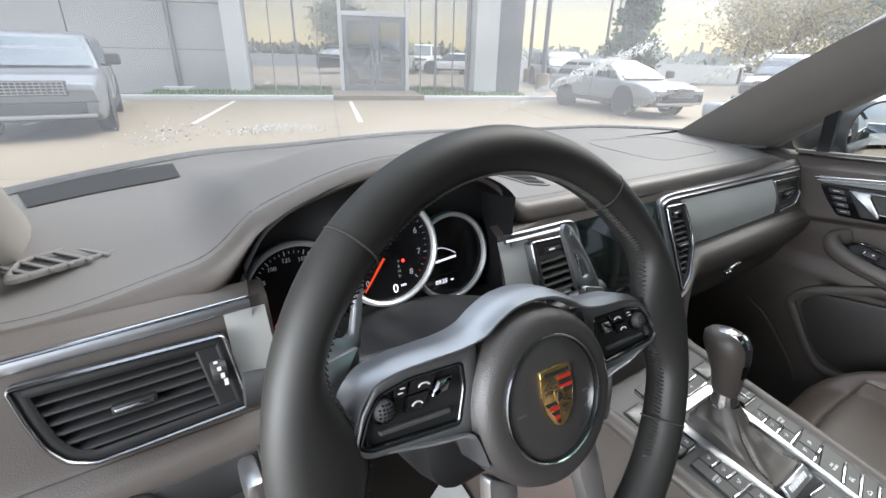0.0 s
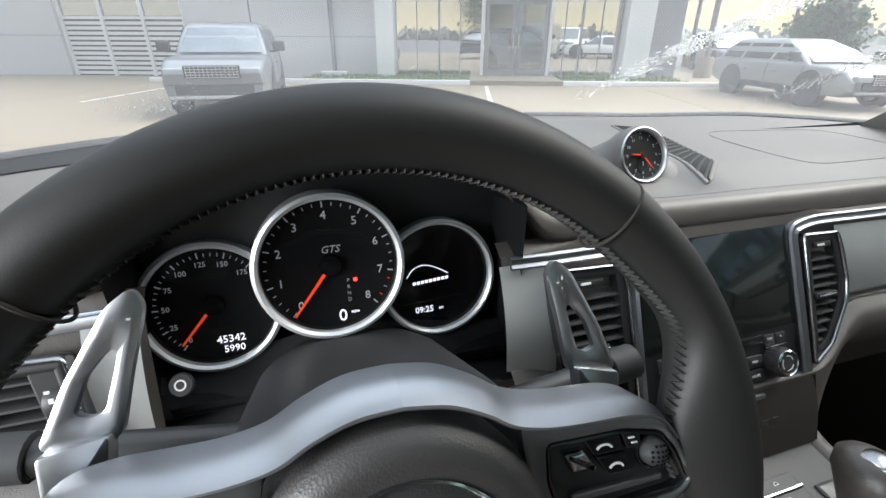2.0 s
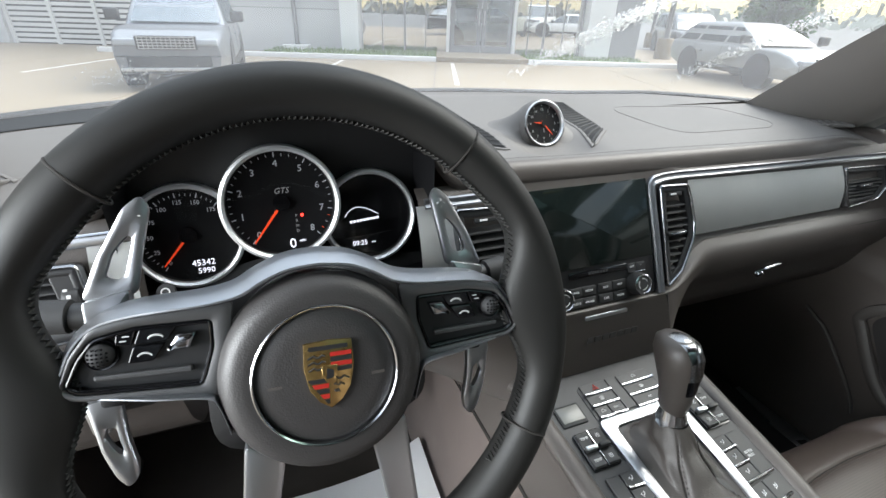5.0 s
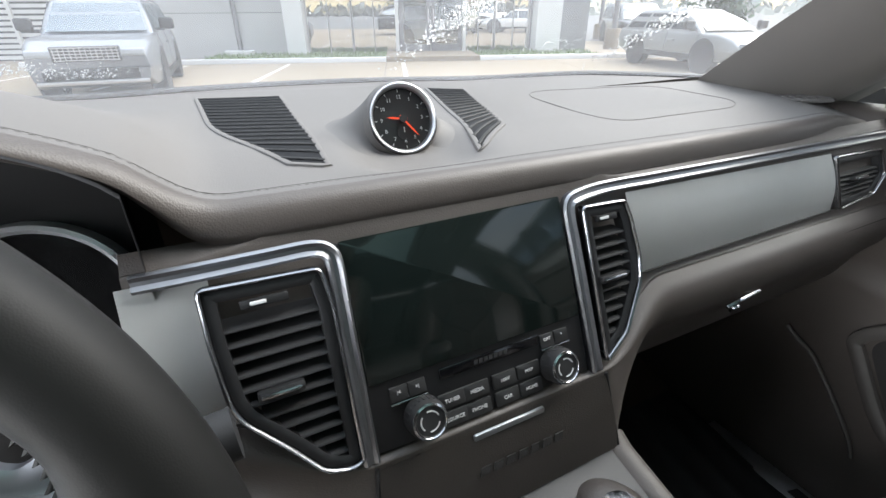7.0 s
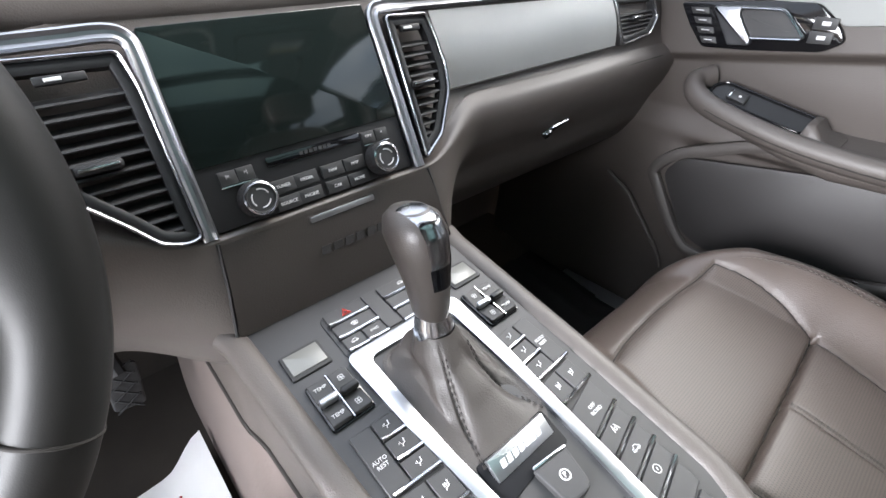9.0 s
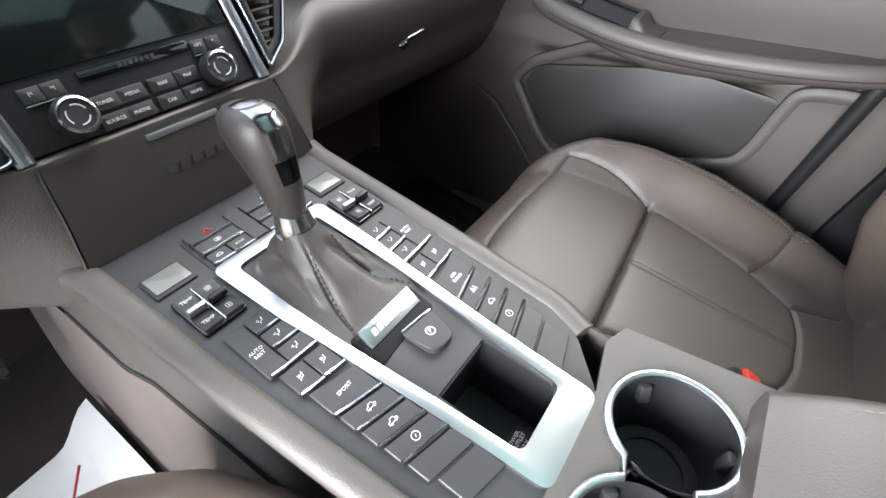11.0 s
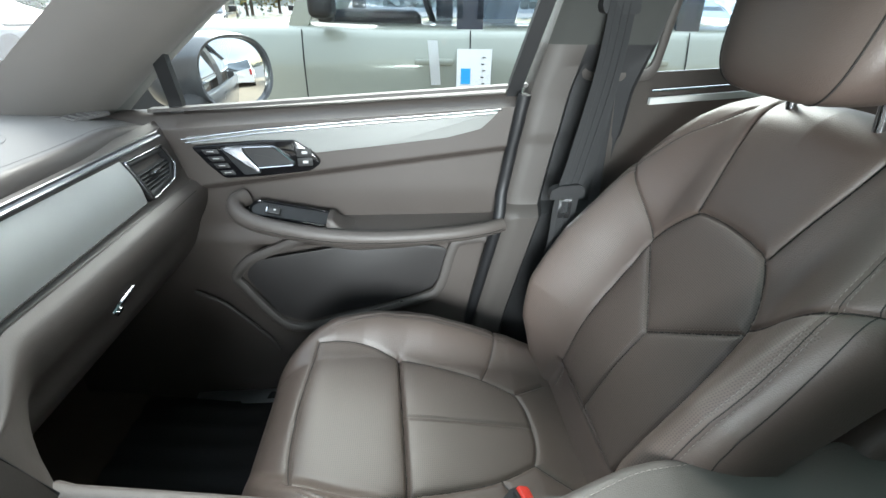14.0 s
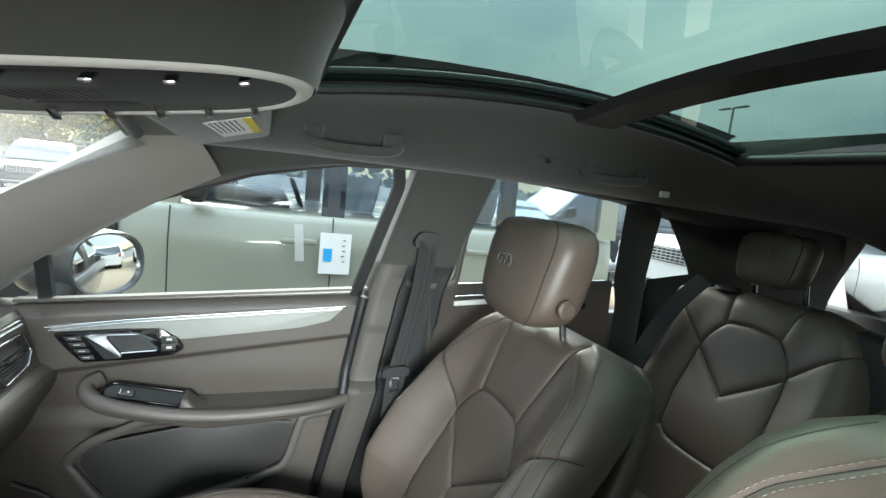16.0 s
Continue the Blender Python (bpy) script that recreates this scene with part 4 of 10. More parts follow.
for sx in (-1, 1):
    P("spoke_band", band(sx), SPOKESILVER, steering_wheel, "polished silver spoke band", 30)
    P("spoke_face", ringplate(rounded([(sx * a, b) for a, b in FACE], 0.004), rounded([(sx * a, b) for a, b in POD], 0.004), 0.008, HC @ Matrix.Translation((0, 0, 0.0055)), 0.001), SPOKEGREY, steering_wheel, "satin grey spoke face")
    pod = P("button_pod", plate(rounded([(sx * a, b) for a, b in POD], 0.004), 0.006, HC @ Matrix.Translation((0, 0, 0.0005)), 0.001), BLACK, steering_wheel, "black button pod", smooth=22)
    P("pod_rim", ringplate(inset(rounded([(sx * a, b) for a, b in POD], 0.004), 0.0006), inset(rounded([(sx * a, b) for a, b in POD], 0.004), 0.0030), 0.006, HC @ Matrix.Translation((0, 0, 0.0048)), 0.001), GLOSSBLACK, pod, smooth=22)
    # slanted buttons, a silver toggle, a dimpled roller and a shelf below
    keys = [([(0.086, 0.0415), (0.106, 0.0415), (0.1095, 0.0325), (0.092, 0.0325)], GLOSSBLACK), ([(0.093, 0.0315), (0.110, 0.0315), (0.1135, 0.0215), (0.100, 0.0215)], GLOSSBLACK), ([(0.1075, 0.0415), (0.118, 0.0405), (0.119, 0.0330), (0.1105, 0.0325)], GLOSSBLACK)]
    for pts, mat in keys:
        P("pod_button", plate(rounded([(sx * a, b) for a, b in pts], 0.0015), 0.005, HC @ Matrix.Translation((0, 0, 0.0045)), 0.0008), mat, pod, smooth=22)
    P("toggle", plate(rounded([(sx * 0.0755, 0.0365), (sx * 0.0865, 0.0365), (sx * 0.0935, 0.0265), (sx * 0.0800, 0.0265)], 0.0015), 0.007, HC @ Matrix.Translation((0, 0, 0.0060)), 0.0025), CHROME, pod, "silver toggle", smooth=60)
    roller = P("roller", lathe([(0, 0.0065), (0.003, 0.0061), (0.0055, 0.0045), (0.0072, 0.001), (0.0075, -0.004)], HC @ Matrix.Translation((sx * 0.1265, 0.0285, 0.0035)), 24), SOFTBLACK, pod, "dimpled roller")
    dots = bmesh.new()
    for k in range(5):
        for j in range(5):
            a, b = (k - 2) * 0.0023, (j - 2) * 0.0023
            if math.hypot(a, b) < 0.0056:
                put(dots, box((sx * 0.1265 + a, 0.0285 + b, 0.0035 + 0.0066 - 62 * (a * a + b * b)), (0.0010, 0.0010, 0.0008), 0, m=HC))
    P("dimples", dots, GLOSSBLACK, roller)
    P("roller_ring", lathe([(0.0080, -0.002), (0.0082, 0.0012), (0.0090, 0.0014), (0.0094, -0.002)], HC @ Matrix.Translation((sx * 0.1265, 0.0285, 0.0018)), 28), GLOSSBLACK, pod)
    P("pod_strip", plate(rounded([(sx * 0.080, 0.0150), (sx * 0.131, 0.0165), (sx * 0.131, 0.0135), (sx * 0.080, 0.0115)], 0.0008), 0.004, HC @ Matrix.Translation((0, 0, 0.0042)), 0.0008), SPOKEGREY, pod, smooth=22)
    # signs on the buttons
    for a, b, w in ((0.0975, 0.0368, 1), (0.1040, 0.0265, 0.9)):
        P("phone_sign", sweep([HC @ Vector((sx * a + w * 0.0042 * math.cos(q), b - 0.002 + 0.0026 * math.sin(q), 0.0049)) for q in [radians(15 + 150 * i / 8) for i in range(9)]], circle(0.0006, 5), up=(0, -1, 0.3)), PRINT, pod)
    P("page_sign", box((sx * 0.1128, 0.0382, 0.0048), (0.0034, 0.0007, 0.0006), 0, m=HC), PRINT, pod)
    P("page_sign", box((sx * 0.1145, 0.0355, 0.0048), (0.0034, 0.0007, 0.0006), 0, m=HC), PRINT, pod)
    P("lower_spoke", plate(rounded([(sx * 0.030, -0.060), (sx * 0.055, -0.045), (sx * 0.066, -0.160), (sx * 0.050, -0.168)], 0.005), 0.012, HC @ Matrix.Translation((0, 0, 0.002)), 0.002), SATIN, steering_wheel)
    # paddle: a slotted metal blade above and a short one below
    PM = HUB @ Matrix.Translation((-0.003, 0, -0.042)) @ pose(0, 0, 0, 0, 0, -4)
    blade = rounded([(sx * 0.1138, 0.0498), (sx * 0.1083, 0.0785), (sx * 0.1017, 0.1081), (sx * 0.1066, 0.1165), (sx * 0.1172, 0.1082), (sx * 0.1351, 0.0754), (sx * 0.1460, 0.0481), (sx * 0.1302, 0.0440)], 0.004)
    hole = rounded([(sx * 0.1194, 0.0623), (sx * 0.1158, 0.0761), (sx * 0.1132, 0.0874), (sx * 0.1155, 0.0896), (sx * 0.1192, 0.0868), (sx * 0.1264, 0.0778), (sx * 0.1320, 0.0621), (sx * 0.1257, 0.0592)], 0.0025)
    paddle = P("paddle", ringplate(blade, hole, 0.005, PM, 0.0014), SATIN, steering_wheel, "slotted silver shift paddle", smooth=25)
    P("paddle_mark", box((0, 0, 0), (0.0075, 0.0010, 0.001), 0, m=PM @ Matrix.Translation((sx * 0.1106, 0.1023, 0.0008))), WHITEPRINT, paddle)
    if sx > 0:
        P("paddle_mark", box((0, 0, 0), (0.0010, 0.0075, 0.001), 0, m=PM @ Matrix.Translation((sx * 0.1106, 0.1023, 0.0008))), WHITEPRINT, paddle)
    P("paddle_foot", plate(rounded([(sx * 0.1192, 0.0161), (sx * 0.1431, 0.0178), (sx * 0.1451, 0.0470), (sx * 0.1166, 0.0531)], 0.003), 0.010, PM @ Matrix.Translation((0, 0, 0.006)), 0.002), SATIN, paddle, smooth=25)
    P("paddle_pivot", box((sx * 0.1335, -0.0029, -0.004), (0.018, 0.050, 0.012), 0.003, m=PM), BLACK, paddle)
    low = rounded([(sx * 0.1308, -0.0211), (sx * 0.1287, -0.0493), (sx * 0.1243, -0.0717), (sx * 0.1256, -0.0827), (sx * 0.1314, -0.0873), (sx * 0.1378, -0.0788), (sx * 0.1445, -0.0603), (sx * 0.1510, -0.0237)], 0.004)
    lowhole = rounded([(sx * 0.1348, -0.0429), (sx * 0.1337, -0.0510), (sx * 0.1319, -0.0591), (sx * 0.1327, -0.0626), (sx * 0.1351, -0.0614), (sx * 0.1383, -0.0567), (sx * 0.1424, -0.0474), (sx * 0.1402, -0.0415)], 0.002)
    P("paddle_tail", ringplate(low, lowhole, 0.006, PM, 0.0014), SATIN, steering_wheel, "lower end of the shift paddle", smooth=25)

# the column behind the wheel with its stalks
steering_column = thing("steering_column", "black steering column cowl with switch stalks", "steering column", (-0.37, 0.50, 1.0))
P("cowl", loft([[HUB @ Vector((a[0] * s, a[1] * s - 0.012, z)) for a in rounded([(-0.085, -0.06), (0.085, -0.06), (0.08, 0.048), (0.045, 0.066), (-0.045, 0.066), (-0.08, 0.048)], 0.03, 5)] for z, s in ((-0.030, 0.86), (-0.036, 0.98), (-0.06, 1.0), (-0.18, 0.95), (-0.24, 0.85))]), BLACK, steering_column, "black cowl")
for sx, ang in ((1, -6), (-1, 8), (-1, -24)):
    b0 = HUB @ Vector((sx * 0.07, 0.02 + ang * 0.0012, -0.075))
    b1 = HUB @ Vector((sx * 0.165, 0.03 + ang * 0.0016, -0.080))
    stalk = P("stalk", tube([b0.lerp(b1, i / 6) for i in range(7)], 0.010, 12), BLACK, steering_column)
    P("stalk_end", tube([b1.lerp(b0, -0.02), b1.lerp(b0, -0.2), b1.lerp(b0, -0.24)], 0.0125, 14), SOFTBLACK, stalk)
    if sx > 0:
        P("stalk_words", lettering("REAR", 0.006, frame_at(b0.lerp(b1, 0.62) + Vector((0, -0.0095, 0.006)), (1, 0, 0), (0, 0.45, 0.9)) @ Matrix.Translation((0, 0, 0.0015))), PRINT, stalk)

# crest: a gold shield with enamel fields
crest = thing("wheel_crest", "gold, red and black enamel crest on the steering wheel hub", "badge", HC @ Vector((0, 0, 0.02)))
CM = HC @ Matrix.Translation((0.001, 0.002, 0.0203)) @ Matrix.Scale(0.80, 4)
SHAPE = [(-0.0190, 0.026), (0.0, 0.0275), (0.0190, 0.026), (0.0200, 0.006), (0.0165, -0.012), (0.009, -0.023), (0.0, -0.029), (-0.009, -0.023), (-0.0165, -0.012), (-0.0200, 0.006)]
P("shield", plate(SHAPE, 0.003, CM @ Matrix.Translation((0, 0, 0.0022)), 0.0007), GOLD, crest)


def field(pts, mat, z=0.0026):
    P("enamel_field", plate(pts, 0.0008, CM @ Matrix.Translation((0, 0, z)), 0), mat, crest, smooth=0)


for k in range(4):
    field([(0.0012, 0.0175 - k * 0.0042), (0.0182, 0.0175 - k * 0.0042), (0.0182, 0.0140 - k * 0.0042), (0.0012, 0.0140 - k * 0.0042)], CRESTRED if k % 2 == 0 else BLACK)
for k in range(5):
    w = 0.0175 - k * 0.0030
    field([(-0.0012, -0.0035 - k * 0.0044), (-w, -0.0035 - k * 0.0044), (-w + 0.0022, -0.0070 - k * 0.0044), (-0.0012, -0.0070 - k * 0.0044)], BLACK if k % 2 == 0 else CRESTRED)
for sx, sy in ((-1, 1), (1, -1)):
    for k in range(3):
        y0 = 0.0150 - k * 0.0050 if sy > 0 else -0.0045 - k * 0.0052
        x1 = 0.0165 if sy > 0 else 0.0150 - k * 0.004
        P("antler_bar", sweep([CM @ Vector((sx * (0.003 + (x1 - 0.003) * i / 6), y0 + 0.0012 * math.sin(i * 1.9), 0.0026)) for i in range(7)], circle(0.0006, 5), up=(0, -1, 0.4)), BLACK, crest)
P("inner_shield", plate([(-0.0062, 0.0072), (0.0062, 0.0072), (0.0060, -0.001), (0.0035, -0.0058), (0.0, -0.0078), (-0.0035, -0.0058), (-0.0060, -0.001)], 0.001, CM @ Matrix.Translation((0, 0, 0.0034)), 0.0003), GOLD, crest)
P("inner_mark", plate(rounded([(-0.003, -0.004), (0.003, -0.003), (0.0035, 0.003), (-0.002, 0.005)], 0.001), 0.0006, CM @ Matrix.Translation((0, 0, 0.0039)), 0), BLACK, crest)
P("crest_bar", box((0, 0.0218, 0.0025), (0.031, 0.0035, 0.0006), 0, m=CM), BLACK, crest, smooth=0)


# ================= centre console =================
def zc(y):
    return 0.825 - 0.15 * (0.47 - y)


CON = frame_at((0, 0, zc(0)), (1, 0, 0), (0, 1, 0.15))


def C(x, y, out=0.0):
    return CON @ Vector((x, y * 1.0112, out))


def at_c(x, y, out=0.0, turn=0.0):
    m = CON.copy()
    m.translation = C(x, y, out)
    return m @ pose(0, 0, 0, 0, 0, turn)


centre_console = thing("centre_console", "brown-grey and black centre console between the front seats", "centre console", (0, 0.2, 0.40))
HALF = [(0.50, 0.128), (0.47, 0.121), (0.30, 0.113), (0.16, 0.104), (0.12, 0.088), (0.09, 0.105)]


def chalf(y):
    return lin(-y, [(-a, b) for a, b in HALF])


def side_f(sx):
    def f(u, v):
        y = 0.86 - 0.76 * u
        h = chalf(min(0.5, max(y, 0.15)))
        z0 = zc(min(y, 0.5))
        out = 0.006 * math.sin(min(1, v / 0.12) * math.pi / 2) + 0.035 * ease((v - 0.1) / 0.9)
        return Vector((sx * (h + out), y, z0 - 0.45 * v - 0.006 * (1 - math.cos(min(1, v / 0.12) * math.pi / 2))))
    return f


for sx in (-1, 1):
    wall = side_f(sx)
    P("console_side", sheet(lambda u, v: wall(u, 0.30 * v), 50, 20), LEATHER, centre_console, "brown-grey leather console side")
    P("side_carpet", sheet(lambda u, v: wall(u, 0.295 + 0.705 * v) + Vector((sx * 0.003, 0, 0)), 50, 20), BEIGECARPET, centre_console, "brown carpet along the tunnel")
    P("side_seam", tube([wall(0.30 + 0.62 * i / 20, 0.29) + Vector((sx * 0.001, 0, 0)) for i in range(21)], 0.0022, 6), DARKTHREAD, centre_console)
top_out = rounded([(-0.122, 0.492), (-0.121, 0.478), (-0.113, 0.30), (-0.104, 0.155), (-0.080, 0.128), (-0.046, 0.100), (0.046, 0.100), (0.080, 0.128), (0.104, 0.155), (0.113, 0.30), (0.121, 0.478), (0.122, 0.492)], 0.012, 3)

bm = bmesh.new()
for sx in (-1, 1):
    put(bm, plate([(sx * p[0], p[1] * 1.0112) for p in ((0.031, 0.492), (0.122, 0.492), (0.121, 0.478), (0.113, 0.30), (0.104, 0.155), (0.080, 0.128), (0.046, 0.100), (0.031, 0.100))], 0.012, CON))
put(bm, plate([(-0.031, 0.492 * 1.0112), (0.031, 0.492 * 1.0112), (0.031, 0.192 * 1.0112), (-0.031, 0.192 * 1.0112)], 0.012, CON))
put(bm, plate([(-0.031, 0.112 * 1.0112), (0.031, 0.112 * 1.0112), (0.031, 0.098 * 1.0112), (-0.031, 0.098 * 1.0112)], 0.012, CON))
P("console_top", bm, BUTTON, centre_console, "dark grey console panel")
for sx in (-1, 1):
    P("edge_roll", sweep([C(sx * (chalf(y) + 0.003), y, -0.005) for y in [0.488 - 0.36 * i / 40 for i in range(41)]], circle(0.0125, 14, 0.010), up=CON.col[2].to_3d()), LEATHER, centre_console, "brown-grey leather roll along the console")
# silver frame: broad at the gear lever, narrower along the bin
FRAME_OUT = [(0.400, 0.0605), (0.325, 0.0575), (0.287, 0.0535), (0.23, 0.0495), (0.19, 0.0465), (0.150, 0.0445), (0.112, 0.0430)]
FRAME_IN = [(0.392, 0.0445), (0.325, 0.0440), (0.287, 0.0430), (0.23, 0.0385), (0.19, 0.0350), (0.150, 0.0325), (0.124, 0.0310)]


def frame_ring(rows, r):
    pts = [(b, a * 1.0112) for a, b in rows] + [(-b, a * 1.0112) for a, b in rows[::-1]]
    n = len(rows)
    return rounded(pts, [r if i in (0, n - 1, n, 2 * n - 1) else 0.004 for i in range(2 * n)], 5)


P("silver_frame", ringplate(frame_ring([(0.404, 0.0608)] + FRAME_OUT[1:-1] + [(0.098, 0.0425)], 0.010), frame_ring(FRAME_IN, 0.008), 0.010, at_c(0, 0, 0.0036), 0.0008), SATIN, centre_console, "brushed silver frame round gaiter and bin", smooth=30)
# storage bin
for c, s in (((0, 0.152, -0.075), (0.064, 0.085, 0.004)), ((-0.032, 0.152, -0.04), (0.003, 0.085, 0.075)), ((0.032, 0.152, -0.04), (0.003, 0.085, 0.075)), ((0, 0.194, -0.04), (0.064, 0.003, 0.075)), ((0, 0.111, -0.04), (0.064, 0.003, 0.075))):
    P("bin_floor" if s[2] < 0.01 else "bin_wall", box(c, s, 0, m=CON), BLACK, centre_console)
P("outlet_lid", plate(rounded([(-0.014, -0.012), (0.014, -0.012), (0.014, 0.012), (-0.014, 0.012)], 0.003), 0.004, at_c(0.004, 0.128, -0.058) @ pose(0, 0, 0, -25, 0, 0), 0.001), SOFTBLACK, centre_console, "12 volt outlet lid with white words")
for k, (w, dy) in enumerate((("POWER", 0.006), ("OUTLET", 0.001), ("12 V", -0.005))):
    P("outlet_words", lettering(w, 0.0052, at_c(0.004, 0.128, -0.058) @ pose(0, 0, 0, -25, 0, 0) @ Matrix.Translation((0, dy, 0.0004))), PRINT, centre_console, smooth=0)

# cup holder
cup_holder = thing("cup_holder", "double cup holder with silver edge and black wells", "cup holder", (0, 0.042, 0.70))
ZCUP = 0.7725
CUPL, CUPR, CR = (-0.046, 0.040), (0.046, 0.044), 0.0435


def cup_outline(r):
    pts = []
    for (cx, cy), s in ((CUPR, 1), (CUPL, -1)):
        for i in range(33):
            a = radians((-150 + 300 * i / 32) if s > 0 else (30 + 300 * i / 32))
            pts.append((cx + r * math.cos(a), cy + r * math.sin(a)))
    return pts


CUPM = frame_at((0, 0, ZCUP), (1, 0, 0), (0, 1, 0))
P("silver_edge", ringplate(cup_outline(CR + 0.0045), cup_outline(CR - 0.0015), 0.004, CUPM @ Matrix.Translation((0, 0, 0.003)), 0.0015), SATIN, cup_holder, "satin silver edge")
for cx, cy in (CUPL, CUPR):
    P("well", lathe([(CR, 0.0), (CR - 0.002, -0.02), (CR - 0.006, -0.065), (0.0, -0.067)], CUPM @ Matrix.Translation((cx, cy, 0.0)), 40), BLACK, cup_holder, "black well")
    P("well_ring", lathe([(0.030, -0.064), (0.030, -0.062), (0.026, -0.062), (0.026, -0.064)], CUPM @ Matrix.Translation((cx, cy, 0.0)), 40), SOFTBLACK, cup_holder)
    for a in (40, 160, 280):
        P("cup_grip", box((0, 0, 0), (0.008, 0.010, 0.018), 0.002, m=CUPM @ Matrix.Translation((cx, cy, -0.016)) @ pose(0, 0, 0, 0, 0, a) @ Matrix.Translation((CR - 0.004, 0, 0)) @ pose(0, 0, 0, 0, 12, 0)), BUTTON, cup_holder)
# deck round the cups, joined to console
deck = bmesh.new()
for sx in (-1, 1):
    oc = CUPR if sx > 0 else CUPL
    ring = [(oc[0] + (CR + 0.002) * math.cos(radians(d)) , oc[1] + (CR + 0.002) * math.sin(radians(d))) for d in (range(150, -151, -12) if sx > 0 else range(30, 331, 12))]
    edge = [(sx * 0.012, 0.100), (sx * 0.046, 0.100), (sx * 0.095, 0.110), (sx * 0.118, 0.10), (sx * 0.122, 0.0), (sx * 0.122, -0.05), (sx * 0.0, -0.05)]
    if sx > 0:
        loop = [(0.0, 0.100)] + [(p[0], p[1]) for p in edge[:-1]] + [(0.0, -0.05)] + [(0.0, CUPR[1] - 0.02)] + ring[::-1] + [(0.0, CUPR[1] + 0.02)]
    else:
        loop = [(0.0, 0.100)] + edge[:-1] + [(0.0, -0.05)] + [(0.0, CUPL[1] - 0.02)] + ring[::1][::-1][::-1] + [(0.0, CUPL[1] + 0.02)]
        loop = [(0.0, 0.100)] + edge[:-1] + [(0.0, -0.05), (0.0, CUPL[1] - 0.02)] + ring[::-1] + [(0.0, CUPL[1] + 0.02)]
    put(deck, plate(loop, 0.012, CUPM))
P("deck", deck, TRIMPLAST, cup_holder, "brown-grey surround")

# armrest
armrest = thing("console_lid_box", "brown-grey leather centre armrest lid with stitched edge", "armrest", (0, -0.2, 0.5))


def arm_loops():
    loops = []
    for i in range(15):
        w = i / 14
        y = -0.006 - 0.40 * w
        hw = 0.098 + 0.016 * ease(w * 4) + 0.010 * w
        top = 0.822 + 0.018 * ease(w * 3) - 0.012 * (1 - ease(w * 12)) + 0.01 * w
        yoff = 0
        sec = rounded([(-hw, 0.755), (hw, 0.755), (hw, top), (-hw, top)], [0.008, 0.008, 0.022, 0.022], 5)
        loops.append([(p[0], y, p[1]) for p in sec])
    first = [(p[0] * 0.96, p[1] + 0.008, 0.79 + (p[2] - 0.79) * 0.85) for p in loops[0]]
    return [first] + loops


P("lid", loft(arm_loops()), LEATHER, armrest)
P("base", box((0, -0.23, 0.60), (0.235, 0.46, 0.32), 0.012), TRIMPLAST, armrest)
for sx in (-1, 1):
    P("edge_stitching", stitches([(sx * (0.098 + 0.016 * ease(w * 4) + 0.010 * w - 0.018), -0.012 - 0.38 * w, 0.8235 + 0.018 * ease(w * 3) - 0.012 * (1 - ease(w * 12)) + 0.01 * w) for w in [i / 40 for i in range(41)]]), THREAD, armrest)


# gear selector
gear_selector = thing("gear_selector", "leather-topped gear selector with chrome cap and stitched gaiter", "gear lever", (0, 0.34, zc(0.34)))
LEVER = frame_at((0, 0.352, zc(0.352)), (1, 0, 0), (0, 1, 0.0)) @ pose(0, 0, 0, -10, 0, 0)


KNOB = ((0.052, 0.0125, 0.014, 0.0), (0.060, 0.0145, 0.017, 0.0), (0.085, 0.0170, 0.0205, -0.001), (0.108, 0.0205, 0.0255, 0.001), (0.126, 0.0225, 0.0280, 0.004), (0.137, 0.0195, 0.0250, 0.006), (0.1425, 0.0125, 0.0180, 0.007), (0.144, 0.004, 0.008, 0.007))


def knob_loops():
    return [[LEVER @ Vector((w * math.cos(q), oy + d * math.sin(q), z)) for q in [2 * math.pi * k / 28 for k in range(28)]] for z, w, d, oy in KNOB]


def knob_strip(z0, z1, half, out, v, u):
    """A point of a strip that lies on the back of the knob between two heights."""
    z = z0 + (z1 - z0) * v
    w, d, oy = (lin(z, [(k[0], k[i]) for k in KNOB]) for i in (1, 2, 3))
    x = half * (2 * u - 1)
    s = math.sqrt(max(0.0, 1 - (x / max(w, abs(x) + 1e-4)) ** 2))
    return LEVER @ Vector((x, oy - (d + out) * s, z))


P("knob", loft(knob_loops()), surface("knob_leather", (0.044, 0.037, 0.033), 0.42, grain=0.08, grain_size=800, vary=0.08, bump=0.18, voronoi=True), gear_selector, "brown-grey leather knob")


def cap_f(u, v):
    """The chrome cap runs over the crown and down the back of the knob."""
    if v > 0.35:
        return knob_strip(0.1405, 0.104, 0.0105 - 0.002 * (v - 0.35), 0.0014, (v - 0.35) / 0.65, u)
    k = v / 0.35
    x = 0.0105 * (2 * u - 1)
    back = knob_strip(0.1405, 0.104, 0.0105, 0.0014, 0, u)
    front = LEVER @ Vector((x, 0.028 - 0.006 * (2 * u - 1) ** 2, 0.1375))
    return front.lerp(back, k) + (LEVER.to_3x3() @ Vector((0, 0, (0.0062 - 0.002 * (2 * u - 1) ** 2) * math.sin(k * math.pi))))


P("chrome_cap", sheet(cap_f, 12, 30, 0.0012), CHROME, gear_selector, "chrome cap")
P("release_button", sheet(lambda u, v: knob_strip(0.1035, 0.084, 0.0098 - 0.0015 * v, 0.0010, v, u), 10, 10, 0.001), GLOSSBLACK, gear_selector, "black release button")
P("chrome_neck", lathe([(0.0172, 0.030), (0.0172, 0.038), (0.0158, 0.046), (0.0138, 0.053), (0.0128, 0.062)], LEVER, 28), CHROME, gear_selector, "chrome neck")


